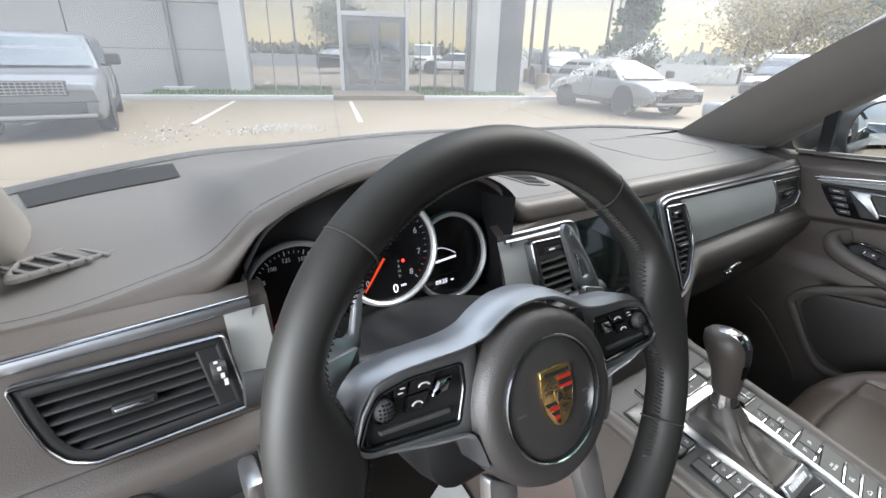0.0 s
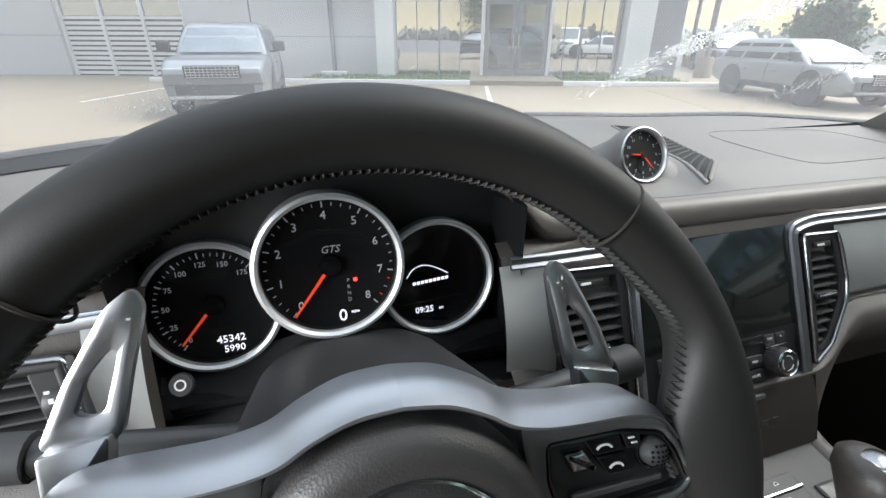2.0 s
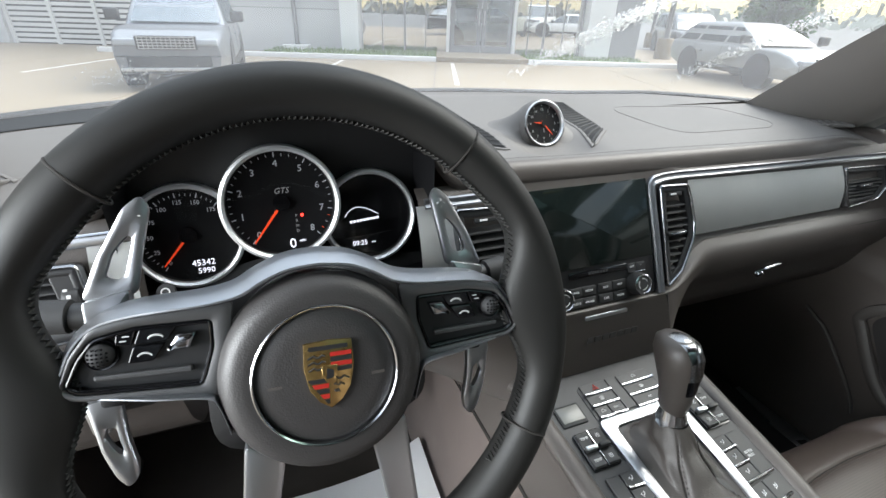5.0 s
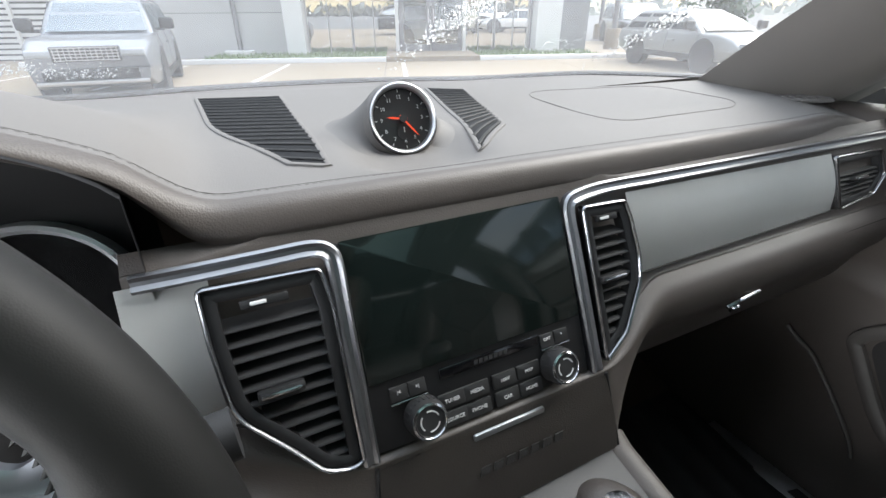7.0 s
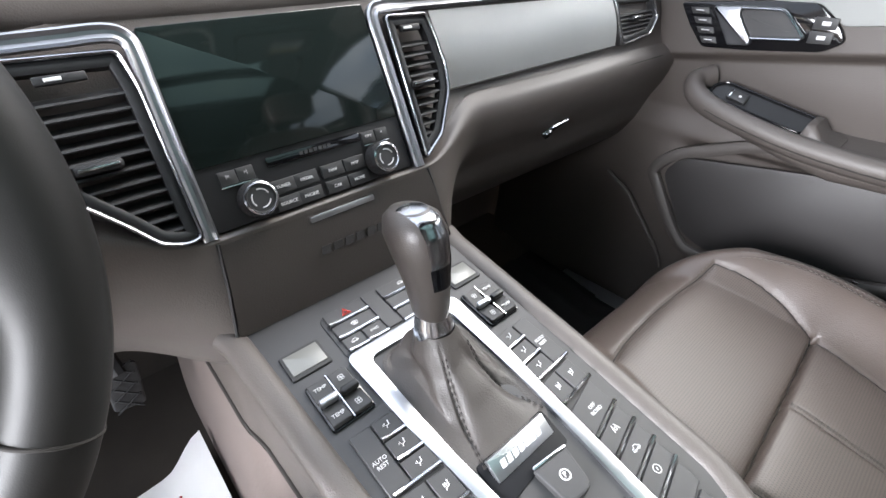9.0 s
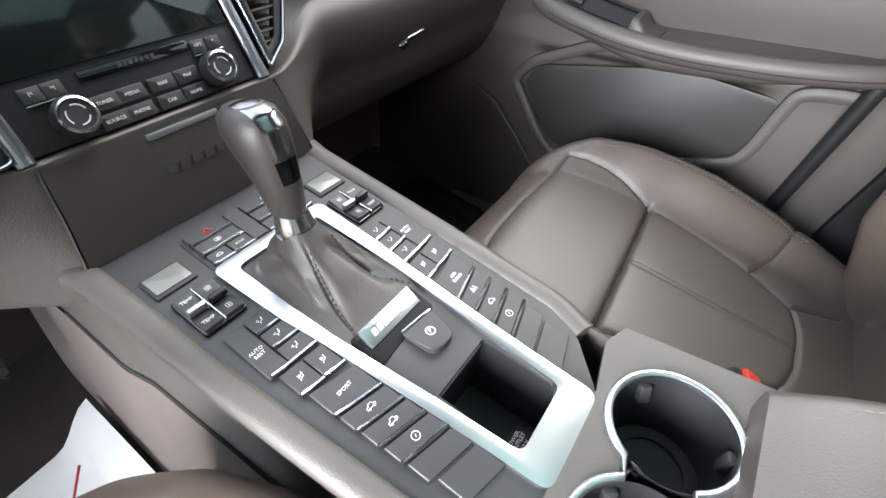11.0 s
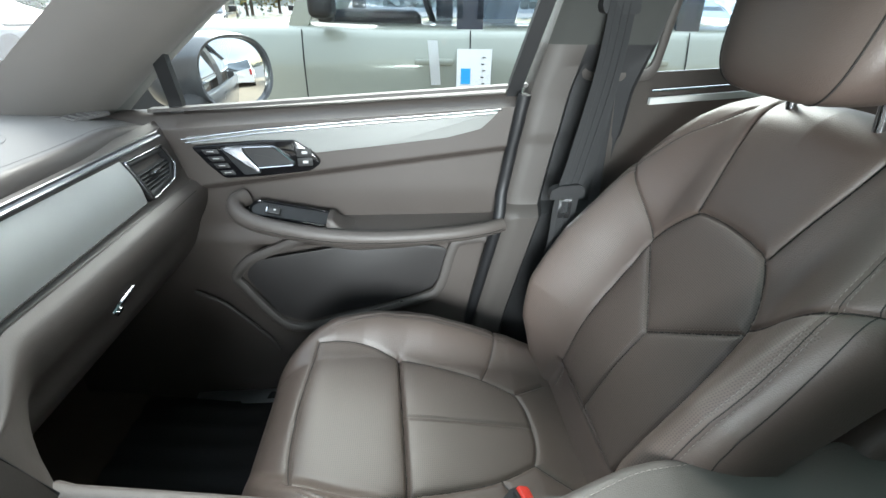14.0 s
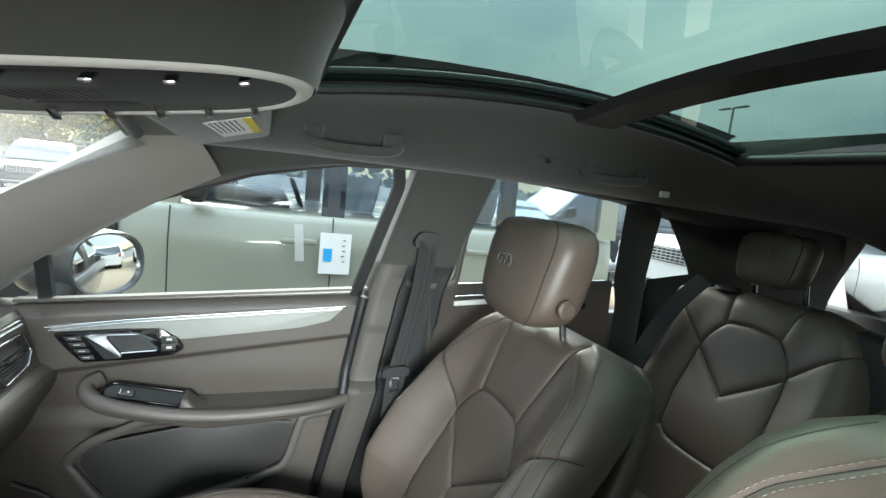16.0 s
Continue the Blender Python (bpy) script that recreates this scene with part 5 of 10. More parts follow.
def gaiter(u, v):
    """Soft leather tent: nearly flat at its foot, steep round the neck, with loose folds."""
    a = 2 * math.pi * u
    e = 0.38
    bx = 0.0436 * math.copysign(abs(math.cos(a)) ** e, math.cos(a))
    by = 0.3245 + 0.0655 * math.copysign(abs(math.sin(a)) ** e, math.sin(a))
    base = C(bx, by, 0.001)
    neck = LEVER @ Vector((0.0165 * math.cos(a), 0.018 * math.sin(a), 0.040))
    q = v ** 0.85
    p = base.lerp(neck, q)
    rear = max(0.0, -math.sin(a))
    p.z = base.z + (neck.z - base.z) * ((0.10 + 0.22 * rear) * v + (0.90 - 0.22 * rear) * v ** (3.2 - 1.3 * rear))
    sag = math.sin(math.pi * v) * ease(v / 0.3)
    fold = 0.0040 * math.sin(a * 3 + 0.6 + v * 2.2) * sag + 0.0030 * math.sin(a * 5 + v * 6) * sag * v + 0.0028 * math.sin(v * 17 + 1.5 * math.sin(a)) * v * v * (1 - v) * 3
    crease = -0.0035 * math.exp(-(math.sin((a - radians(238)) / 2) / 0.045) ** 2) * sag - 0.003 * math.exp(-(math.sin((a - radians(318)) / 2) / 0.05) ** 2) * sag
    c = LEVER @ Vector((0, 0, 0.035))
    out = Vector((p.x - c.x, p.y - c.y, 0))
    out = out.normalized() if out.length > 1e-6 else out
    return p + out * fold + Vector((0, 0, 0.0030 * math.sin(a * 4 + 1.2) * sag + crease))


P("gaiter", sheet(gaiter, 160, 48, 0, True), surface("gaiter_leather", (0.046, 0.039, 0.035), 0.5, grain=0.1, grain_size=700, vary=0.1, bump=0.3, voronoi=True), gear_selector, "soft brown-grey leather gaiter", 180)
for a in (238, 318):
    for d in (-1.6, 1.6):
        P("gaiter_stitching", stitches([gaiter((a + d / (0.35 + 0.65 * (1 - i / 30))) / 360, 0.02 + 0.88 * i / 30) + Vector((0, -0.0003, 0.0007)) for i in range(31)], 0.0034, 0.0018, 0.0006, up=(0, -0.5, 1)), DARKTHREAD, gear_selector, "dark double stitching")


# ================= seats =================
def seg_dist(px, py, lines):
    """Distance of the points from the nearest of some polylines (numpy)."""
    best = np.full(px.shape, 9.0)
    for ln in lines:
        for (x0, y0), (x1, y1) in zip(ln, ln[1:]):
            dx, dy = x1 - x0, y1 - y0
            t = np.clip(((px - x0) * dx + (py - y0) * dy) / (dx * dx + dy * dy + 1e-12), 0, 1)
            best = np.minimum(best, np.hypot(px - x0 - t * dx, py - y0 - t * dy))
    return best


def curve2(pts, n=16):
    return [(p.x, p.y) for p in smooth_path([Vector((a, b, 0)) for a, b in pts], n)]


def mirrored(lines):
    return lines + [[(-a, b) for a, b in ln] for ln in lines]


# the backrest in its own plane: (across, up), metres, with the foot at 0
ARCH = curve2([(-0.120, 0.338), (-0.111, 0.366), (-0.094, 0.394), (-0.074, 0.417), (-0.058, 0.425), (0.0, 0.430), (0.058, 0.425), (0.074, 0.417), (0.094, 0.394), (0.111, 0.366), (0.120, 0.338)], 60)
CHANNEL = curve2([(0.120, 0.338), (0.124, 0.27), (0.126, 0.19), (0.122, 0.10), (0.110, 0.02)], 20)
SHOULDER = curve2([(0.120, 0.345), (0.164, 0.387), (0.195, 0.414), (0.228, 0.441), (0.246, 0.452)], 12)
CREST = curve2([(0.074, 0.424), (0.082, 0.470), (0.094, 0.530), (0.106, 0.610)], 12)
BACK_SEAMS = [ARCH, [(0.0, 0.240), (0.120, 0.338)], [(0.0, 0.240), (-0.120, 0.338)], [(0.0, 0.240), (-0.004, 0.064)], curve2([(-0.124, 0.056), (-0.06, 0.064), (0.0, 0.066), (0.06, 0.064), (0.124, 0.056)], 16)] + mirrored([CHANNEL, CREST, SHOULDER])
BACK_EDGE = mirrored([curve2([(0.212, 0.02), (0.226, 0.14), (0.228, 0.24), (0.223, 0.34), (0.208, 0.43), (0.188, 0.502), (0.164, 0.538), (0.122, 0.584)], 30)])
PIPING = mirrored([curve2([(0.226, 0.02), (0.244, 0.14), (0.248, 0.24), (0.239, 0.37), (0.225, 0.458), (0.204, 0.535), (0.158, 0.597)], 30)])


def back_half(t):
    """Half width of the backrest at height t."""
    return float(np.interp(t, [0.0, 0.10, 0.25, 0.42, 0.50, 0.545, 0.58, 0.605, 0.62], [0.214, 0.244, 0.260, 0.258, 0.248, 0.236, 0.214, 0.184, 0.140]))


def backrest_mesh(place, top=0.62, seams=BACK_SEAMS, edge=BACK_EDGE, wide=1.0, nu=190, nv=210, bolster=0.092, low=0.0):
    u = np.linspace(-1, 1, nu + 1)[:, None] * np.ones((1, nv + 1))
    v = np.linspace(0, 1, nv + 1)[None, :] * np.ones((nu + 1, 1))
    t = low + v * (top - low)
    half = np.vectorize(back_half)(np.clip(t, 0, None) * 0.62 / top) * wide
    px = u * half
    q = np.abs(px)
    k = np.clip((q - 0.118 * wide) / (0.094 * wide), 0, 1)
    out = bolster * k * k * (3 - 2 * k) * np.interp(t, [-0.05, 0.0, 0.08, 0.16, 0.28, 0.36, 0.46, 0.54, 0.60], [0.1, 0.30, 0.80, 1.0, 0.95, 0.72, 0.42, 0.20, 0.0])
    roll = np.clip((q - half + 0.052) / 0.052, 0, 1)
    out = out - 0.085 * (1 - np.sqrt(np.clip(1 - roll ** 2, 0, 1)))
    out = out - 0.020 * np.clip((t - 0.40) / 0.20, 0, 1) ** 2 * np.clip(q / 0.2, 0, 1)
    crown = np.clip((t - top + 0.060) / 0.060, 0, 1)
    out = out - 0.060 * (1 - np.sqrt(np.clip(1 - crown ** 2, 0, 1))) * (1 - 0.7 * roll)
    lumbar = 0.010 * np.exp(-((t - 0.16) / 0.1) ** 2)
    d = seg_dist(px, t, seams)
    out = out + lumbar + 0.0050 * (1 - np.exp(-(d / 0.009))) - 0.0035 * np.exp(-(d / 0.0026) ** 2)
    out = out - 0.010 * np.clip((0.066 - t) / 0.012, 0, 1) * np.clip((0.135 - q) / 0.01, 0, 1) * (bolster > 0.06)
    d2 = seg_dist(px, t, edge)
    out = out - 0.0018 * np.exp(-(d2 / 0.0030) ** 2)
    return skin(place, px, t, out), (px, t, out)


def skin(place, px, t, out):
    nu, nv = px.shape[0] - 1, px.shape[1] - 1
    m = np.array(place)
    pts = np.stack([px.ravel(), t.ravel(), out.ravel()], 1) @ m[:3, :3].T + m[:3, 3]
    ids = np.arange((nu + 1) * (nv + 1)).reshape(nu + 1, nv + 1)
    quads = np.stack([ids[:-1, :-1], ids[1:, :-1], ids[1:, 1:], ids[:-1, 1:]], -1).reshape(-1, 4)
    me = bpy.data.meshes.new("tmp")
    me.from_pydata(pts.tolist(), [], quads.tolist())
    bm = bmesh.new()
    bm.from_mesh(me)
    bpy.data.meshes.remove(me)
    return bm


def perforated(ob, data, inside):
    """Give the faces of the seat's middle the perforated leather."""
    ob.data.materials.append(PERF)
    px, t, out = data
    c = inside(px[:-1, :-1], t[:-1, :-1])
    ob.data.polygons.foreach_set("material_index", c.astype(np.int32).ravel())
    across = np.zeros_like(px)
    across[1:] = np.cumsum(np.hypot(np.diff(px, axis=0), np.diff(out, axis=0)), axis=0)
    flat_uv = np.stack([(across - across[px.shape[0] // 2]).ravel(), t.ravel()], 1)
    loops = np.empty(len(ob.data.loops), dtype=np.int32)
    ob.data.loops.foreach_get("vertex_index", loops)
    ob.data.uv_layers.new(name="skin").data.foreach_set("uv", flat_uv[loops].astype(np.float32).ravel())
    return ob


def on_back(place, data, line, lift=0.0008):
    """Lay a line of the backrest's plane on its surface."""
    px, t, out = data
    nu, nv = px.shape[0] - 1, px.shape[1] - 1
    res = []
    for a, b in line:
        j = float(np.clip((b - t[0, 0]) / (t[0, -1] - t[0, 0]) * nv, 0, nv - 1e-6))
        j0 = int(j)
        half = px[-1, j0] * (1 - j + j0) + px[-1, j0 + 1] * (j - j0)
        i = float(np.clip((a / half + 1) / 2 * nu, 0, nu - 1e-6))
        i0 = int(i)
        p, q = i - i0, j - j0
        z = (out[i0, j0] * (1 - p) + out[i0 + 1, j0] * p) * (1 - q) + (out[i0, j0 + 1] * (1 - p) + out[i0 + 1, j0 + 1] * p) * q
        res.append(place @ Vector((a, b, z + lift)))
    return res


def offset_line(line, d):
    out = []
    for k in range(len(line)):
        a, b = Vector(line[max(0, k - 1)]), Vector(line[min(len(line) - 1, k + 1)])
        n = (b - a).normalized()
        out.append((line[k][0] - n.y * d, line[k][1] + n.x * d))
    return out


def dense(line, step=0.004):
    out = [line[0]]
    for a, b in zip(line, line[1:]):
        L = math.hypot(b[0] - a[0], b[1] - a[1])
        for i in range(1, max(1, int(L / step)) + 1):
            w = i / max(1, int(L / step))
            out.append((a[0] + (b[0] - a[0]) * w, a[1] + (b[1] - a[1]) * w))
    return out


CUSHION_SPLIT = [(-0.140, 0.293), (0.0, 0.300), (0.138, 0.308)]
CUSHION_SIDE = mirrored([curve2([(0.073, 0.094), (0.104, 0.156), (0.124, 0.230), (0.137, 0.308), (0.150, 0.381), (0.140, 0.457)], 24)])
CUSHION_REAR = curve2([(-0.073, 0.094), (-0.04, 0.082), (0.0, 0.079), (0.04, 0.082), (0.073, 0.094)], 14)
CUSHION_CORNER = mirrored([[(0.073, 0.094), (0.112, 0.027)], curve2([(0.104, 0.152), (0.150, 0.130), (0.205, 0.118), (0.262, 0.112)], 12)])   # gusset between cushion and backrest
CUSHION_NOSE = curve2([(-0.140, 0.452), (-0.08, 0.463), (0.0, 0.467), (0.08, 0.464), (0.140, 0.457)], 16)
CUSHION_EDGE = mirrored([curve2([(0.190, 0.10), (0.198, 0.25), (0.190, 0.37), (0.160, 0.44)], 20)])


def cushion_mesh(place, nu=230, nv=230):
    """Seat cushion: (across, forward) from its hinge to its nose, with side bolsters."""
    L = 0.52
    u = np.linspace(-1, 1, nu + 1)[:, None] * np.ones((1, nv + 1))
    v = np.linspace(0, 1, nv + 1)[None, :] * np.ones((nu + 1, 1))
    t = v * L
    half = np.interp(t, [0, 0.1, 0.30, 0.38, 0.44, 0.48, 0.505, 0.52], [0.250, 0.262, 0.264, 0.252, 0.228, 0.200, 0.170, 0.140])
    px = u * half
    a = np.abs(u)
    k = np.clip((a - 0.50) / 0.24, 0, 1)
    out = 0.052 * k * k * (3 - 2 * k) * np.interp(t, [0.0, 0.10, 0.16, 0.25, 0.35, 0.43, 0.52], [0.30, 0.50, 0.74, 1.0, 1.0, 0.80, 0.2])
    roll = np.clip((a - 0.76) / 0.24, 0, 1)
    out = out - 0.11 * (1 - np.sqrt(np.clip(1 - roll ** 2, 0, 1)))
    nose = np.clip((t - 0.43) / 0.09, 0, 1)
    out = out - 0.085 * (1 - np.sqrt(np.clip(1 - nose ** 2, 0, 1)))
    dip = np.clip((0.09 - t) / 0.09, 0, 1)
    out = out - 0.012 * dip
    d = seg_dist(px, t, [CUSHION_SPLIT])
    d1 = seg_dist(px, t, CUSHION_SIDE + CUSHION_CORNER + [CUSHION_REAR, CUSHION_NOSE])
    d3 = seg_dist(px, t, [[(0.0, 0.30), (0.0, 0.08)]])
    out = out + 0.006 * (1 - np.exp(-(d / 0.009))) - 0.009 * np.exp(-(d / 0.0028) ** 2)
    out = out + 0.0035 * (1 - np.exp(-(d1 / 0.007))) - 0.0024 * np.exp(-(d1 / 0.0026) ** 2) - 0.0022 * np.exp(-(d3 / 0.004) ** 2)
    out = out - 0.0015 * np.exp(-(seg_dist(px, t, CUSHION_EDGE) / 0.003) ** 2)
    return skin(place, px, t, out), (px, t, out)


def headrest_mesh(c, w=0.140, h=0.094, d=0.056, lean=0.16):
    """A plump rounded block, a little narrower below, leaning back."""
    nth, nph = 56, 36
    verts, faces = [], []

    def sp(x, e):
        return math.copysign(abs(x) ** e, x)
    for j in range(nph + 1):
        ph = -math.pi / 2 + math.pi * j / nph
        for i in range(nth):
            th = 2 * math.pi * i / nth
            cz, sz = sp(math.cos(ph), 0.42), sp(math.sin(ph), 0.55)
            x = cz * sp(math.cos(th), 0.50)
            y = cz * sp(math.sin(th), 0.62)
            wide = 0.92 + 0.08 * sz
            face_bow = 0.010 * (1 - x * x) if y > 0 else 0.0
            verts.append((c[0] + w * x * wide, c[1] + d * y * (1.0 - 0.10 * max(0, sz)) + face_bow * max(0, y) - lean * h * sz, c[2] + h * sz))
    for j in range(nph):
        for i in range(nth):
            k = (i + 1) % nth
            faces.append((j * nth + i, j * nth + k, (j + 1) * nth + k, (j + 1) * nth + i))
    me = bpy.data.meshes.new("tmp")
    me.from_pydata(verts, [], faces)
    bm = bmesh.new()
    bm.from_mesh(me)
    bpy.data.meshes.remove(me)
    bmesh.ops.remove_doubles(bm, verts=bm.verts, dist=1e-6)
    bmesh.ops.recalc_face_normals(bm, faces=bm.faces)
    return bm


def headrest_line(c, th, w, h, d, lean, grow=1.004):
    """A seam over the headrest at the bearing th (degrees)."""
    pts = []
    th = radians(th)
    for j in range(-16, 17):
        ph = radians(5.2 * j)
        cz, sz = abs(math.cos(ph)) ** 0.42, math.copysign(abs(math.sin(ph)) ** 0.55, math.sin(ph))
        x = cz * math.copysign(abs(math.cos(th)) ** 0.50, math.cos(th))
        y = cz * abs(math.sin(th)) ** 0.62
        pts.append(Vector((c[0] + w * x * (0.92 + 0.08 * sz) * grow, c[1] + d * y * (1.0 - 0.10 * max(0, sz)) * grow + 0.010 * (1 - x * x) * max(0, y) - lean * h * sz, c[2] + h * sz * grow)))
    return pts


def bars(text_w, h, m, n=3):
    """Embroidered writing, reduced to slanted bars."""
    bm = bmesh.new()
    w = text_w / n
    for i in range(n):
        put(bm, plate([(-text_w / 2 + i * w, -h / 2), (-text_w / 2 + i * w + w * 0.72, -h / 2), (-text_w / 2 + i * w + w * 0.85, h / 2), (-text_w / 2 + i * w + w * 0.13, h / 2)], 0.001, m))
    return bm


def headrest(seat, c, w, h, d, lean, words=True):
    hr = P("headrest", headrest_mesh(c, w, h, d, lean), SEAT, seat, "rounded brown leather headrest")
    for th in (46, 134):
        P("headrest_seam", tube(headrest_line(c, th, w, h, d, lean), 0.0011, 6), DARKTHREAD, hr)
    fm = frame_at((c[0] + 0.004, c[1] + d + 0.0128 - lean * 0.016, c[2] + 0.016), (-1, 0, 0), (0, -lean, 1))
    P("headrest_letters", lettering("GTS", 0.034 if w > 0.12 else 0.026, fm, 0.0006, shear=0.25), THREAD, hr, "embroidered letters", smooth=0)
    for sx in (-1, 1):
        P("headrest_post", tube([(c[0] + sx * 0.065, c[1] - 0.030, c[2] - h * 0.7), (c[0] + sx * 0.065, c[1] - 0.046, c[2] - h - 0.055)], 0.0065, 12), CHROME, seat, "chrome headrest post")
        P("post_collar", box((c[0] + sx * 0.065, c[1] - 0.046, c[2] - h - 0.040), (0.034, 0.022, 0.012), 0.004), BLACK, seat)
    return hr


def in_panel(px, t):
    a = np.abs(px)
    return ((a < np.interp(t, [0.0, 0.02, 0.10, 0.19, 0.27, 0.338, 0.366, 0.394, 0.417, 0.430], [0.11, 0.11, 0.122, 0.126, 0.124, 0.120, 0.111, 0.094, 0.074, 0.0])) & (t < 0.433) & (t > 0.062)) | ((a > 0.15) & (a < 0.222) & (t < 0.40) & (t > 0.10))


def front_seat(name, x, dy, dz, label, recline=24.2):
    seat = thing(name, label, "car seat", (x, 0.1 + dy, 0.45 + dz), "front seats")
    BP = frame_at((x, -0.134 + dy, 0.600 + dz), (-1, 0, 0), (0, -math.sin(radians(recline)), math.cos(radians(recline))))
    bm, data = backrest_mesh(BP, low=-0.05)
    back = perforated(P("backrest", bm, SEAT, seat, "brown leather backrest with quilted panels"), data, in_panel)
    out = BP.col[2].to_3d()
    for ln in BACK_SEAMS:
        P("seam", tube(on_back(BP, data, dense(ln), -0.0002), 0.0010, 5, up=out), DARKTHREAD, back)
    for ln in BACK_SEAMS[1:4]:
        for d in (0.0045, -0.0045):
            P("stitching", stitches(on_back(BP, data, dense(offset_line(ln, d)), 0.0003), 0.0036, 0.0024, 0.0005, up=out), THREAD, back)
    for ln in BACK_EDGE:
        P("seam", tube(on_back(BP, data, dense(ln), -0.0003), 0.0008, 5, up=out), DARKTHREAD, back)
        for d in (0.0045, -0.0045):
            P("stitching", stitches(on_back(BP, data, dense(offset_line(ln, d)), 0.0003), 0.0040, 0.0026, 0.0006, up=out), THREAD, back)
    for ln in PIPING:
        P("piping", tube(on_back(BP, data, dense(ln), 0.0), 0.0007, 6, up=out), DARKTHREAD, back)
    # hard shell behind
    loops = []
    for i in range(25):
        t = -0.05 + 0.67 * i / 24
        hw = back_half(max(t, 0)) * 0.992
        dd = 0.02 + 0.035 * math.sin(min(1, (0.62 - t) / 0.16) * math.pi / 2)
        drop = 0.085 + 0.055 * max(0, (t - 0.545) / 0.075) ** 2
        loops.append([BP @ Vector((p[0], t, p[1])) for p in rounded([(-hw, -drop + 0.004), (hw, -drop + 0.004), (hw * 0.95, -drop - dd), (-hw * 0.95, -drop - dd)], 0.025, 4)])
    P("back_shell", loft(loops), SEAT, seat)
    CP = frame_at((x, -0.150 + dy * 0.4, 0.600 + dz * 0.60), (1, 0, 0), (0, math.cos(radians(11)), math.sin(radians(11))))
    bm, cdata = cushion_mesh(CP)
    cush = perforated(P("cushion", bm, SEAT, seat, "brown perforated leather seat cushion with bolsters"), cdata, lambda q, t: (np.abs(q) < np.interp(t, [0.079, 0.094, 0.156, 0.23, 0.308, 0.381, 0.457], [0.03, 0.073, 0.104, 0.124, 0.137, 0.150, 0.140])) & (t > 0.079) & (t < 0.465))
    up = CP.col[2].to_3d()
    for ln in [CUSHION_SPLIT, CUSHION_REAR, CUSHION_NOSE] + CUSHION_SIDE + CUSHION_CORNER:
        P("seam", tube(on_back(CP, cdata, dense(ln), -0.0004), 0.0011, 5, up=up), DARKTHREAD, cush)
    for ln in CUSHION_EDGE + [CUSHION_NOSE]:
        for d in (0.0045, -0.0045):
            P("stitching", stitches(on_back(CP, cdata, dense(offset_line(ln, d)), 0.0003), 0.0040, 0.0026, 0.0006, up=up), THREAD, cush)
    for d in (0.0042, -0.0042):
        P("stitching", stitches(on_back(CP, cdata, dense(offset_line([(0.0, 0.295), (0.0, 0.084)], d)), 0.0003), 0.0036, 0.0024, 0.0006, up=up), THREAD, cush)
    P("seat_base", box((x, 0.09 + dy, 0.50 + dz), (0.44, 0.40, 0.16), 0.03, 3), SOFTBLACK, seat)
    P("seat_rail", box((x, 0.07 + dy, 0.40 + dz / 2), (0.40, 0.50, 0.05), 0.01), SOFTBLACK, seat)
    HR = (x + 0.006, -0.352 + dy, 1.258 + dz)
    hr = headrest(seat, HR, 0.140, 0.096, 0.058, 0.16)
    for sx in (-1, 1):
        P("release_knob", lathe([(0.0, 0.002), (0.012, 0.0025), (0.0145, 0.0005), (0.0155, 0.0025), (0.017, 0.0015), (0.0175, -0.004)], frame_at((HR[0] + sx * 0.1335, HR[1] + 0.012, HR[2] - 0.045), (0, sx, 0), (0, 0, 1)), 28), SEAT, hr)
    return seat


passenger_seat = front_seat("front_passenger_chair", 0.340, 0.0, 0.0, "brown-grey perforated leather passenger seat with stitched bolsters")
driver_seat = front_seat("driver_chair", -0.372, 0.061, 0.105, "brown-grey perforated leather driver's seat, set high", 22)

# rear bench
rear_seat = thing("rear_bench", "brown-grey leather rear bench with quilted backrests", "rear seat", (0, -0.8, 0.4))
FOOT = [curve2([(-0.110, 0.10), (-0.085, 0.080), (0.0, 0.075), (0.085, 0.080), (0.110, 0.10)], 12)]
for x in (0.355, -0.355):
    RP = frame_at((x, -0.866, 0.730), (-1, 0, 0), (0, -math.sin(radians(20)), math.cos(radians(20))))
    SEAMS = [[(a * 0.95, b) for a, b in ln if b > 0.085] for ln in BACK_SEAMS[:3] + BACK_SEAMS[5:]] + FOOT
    bm, data = backrest_mesh(RP, 0.53, seams=SEAMS, edge=[[(0.21, 0.0), (0.21, 0.4)], [(-0.21, 0.0), (-0.21, 0.4)]], wide=0.97, bolster=0.022, nu=150, nv=150, low=-0.14)
    back = P("backrest", bm, SEAT, rear_seat, "quilted rear backrest")
    for ln in SEAMS:
        P("seam", tube(on_back(RP, data, dense([q for q in ln if q[1] < 0.515]), -0.0002), 0.0011, 5, up=RP.col[2].to_3d()), DARKTHREAD, back)
    headrest(rear_seat, (x + (0.022 if x > 0 else -0.022), -1.075, 1.306), 0.096, 0.068, 0.045, 0.12)
bm, data = backrest_mesh(frame_at((0, -0.89, 0.66), (-1, 0, 0), (0, -math.sin(radians(20)), math.cos(radians(20)))), 0.56, seams=[[(-0.1, 0.3), (0.1, 0.3)]], edge=[[(0.1, 0.0), (0.1, 0.5)]], wide=0.50, bolster=0.0, nu=60, nv=60)
P("backrest", bm, SEAT, rear_seat)
P("bench_cushion", loft([[(xx, y, z) for y, z in rounded([(-0.90, 0.50), (-0.40, 0.50), (-0.38, 0.665), (-0.48, 0.69), (-0.86, 0.655)], 0.05, 4)] for xx in [-0.62 + 1.24 * i / 24 for i in range(25)]]), SEAT, rear_seat)
P("bench_back", box((0, -1.09, 0.86), (1.26, 0.12, 0.66), 0.03, 3), SOFTBLACK, rear_seat)


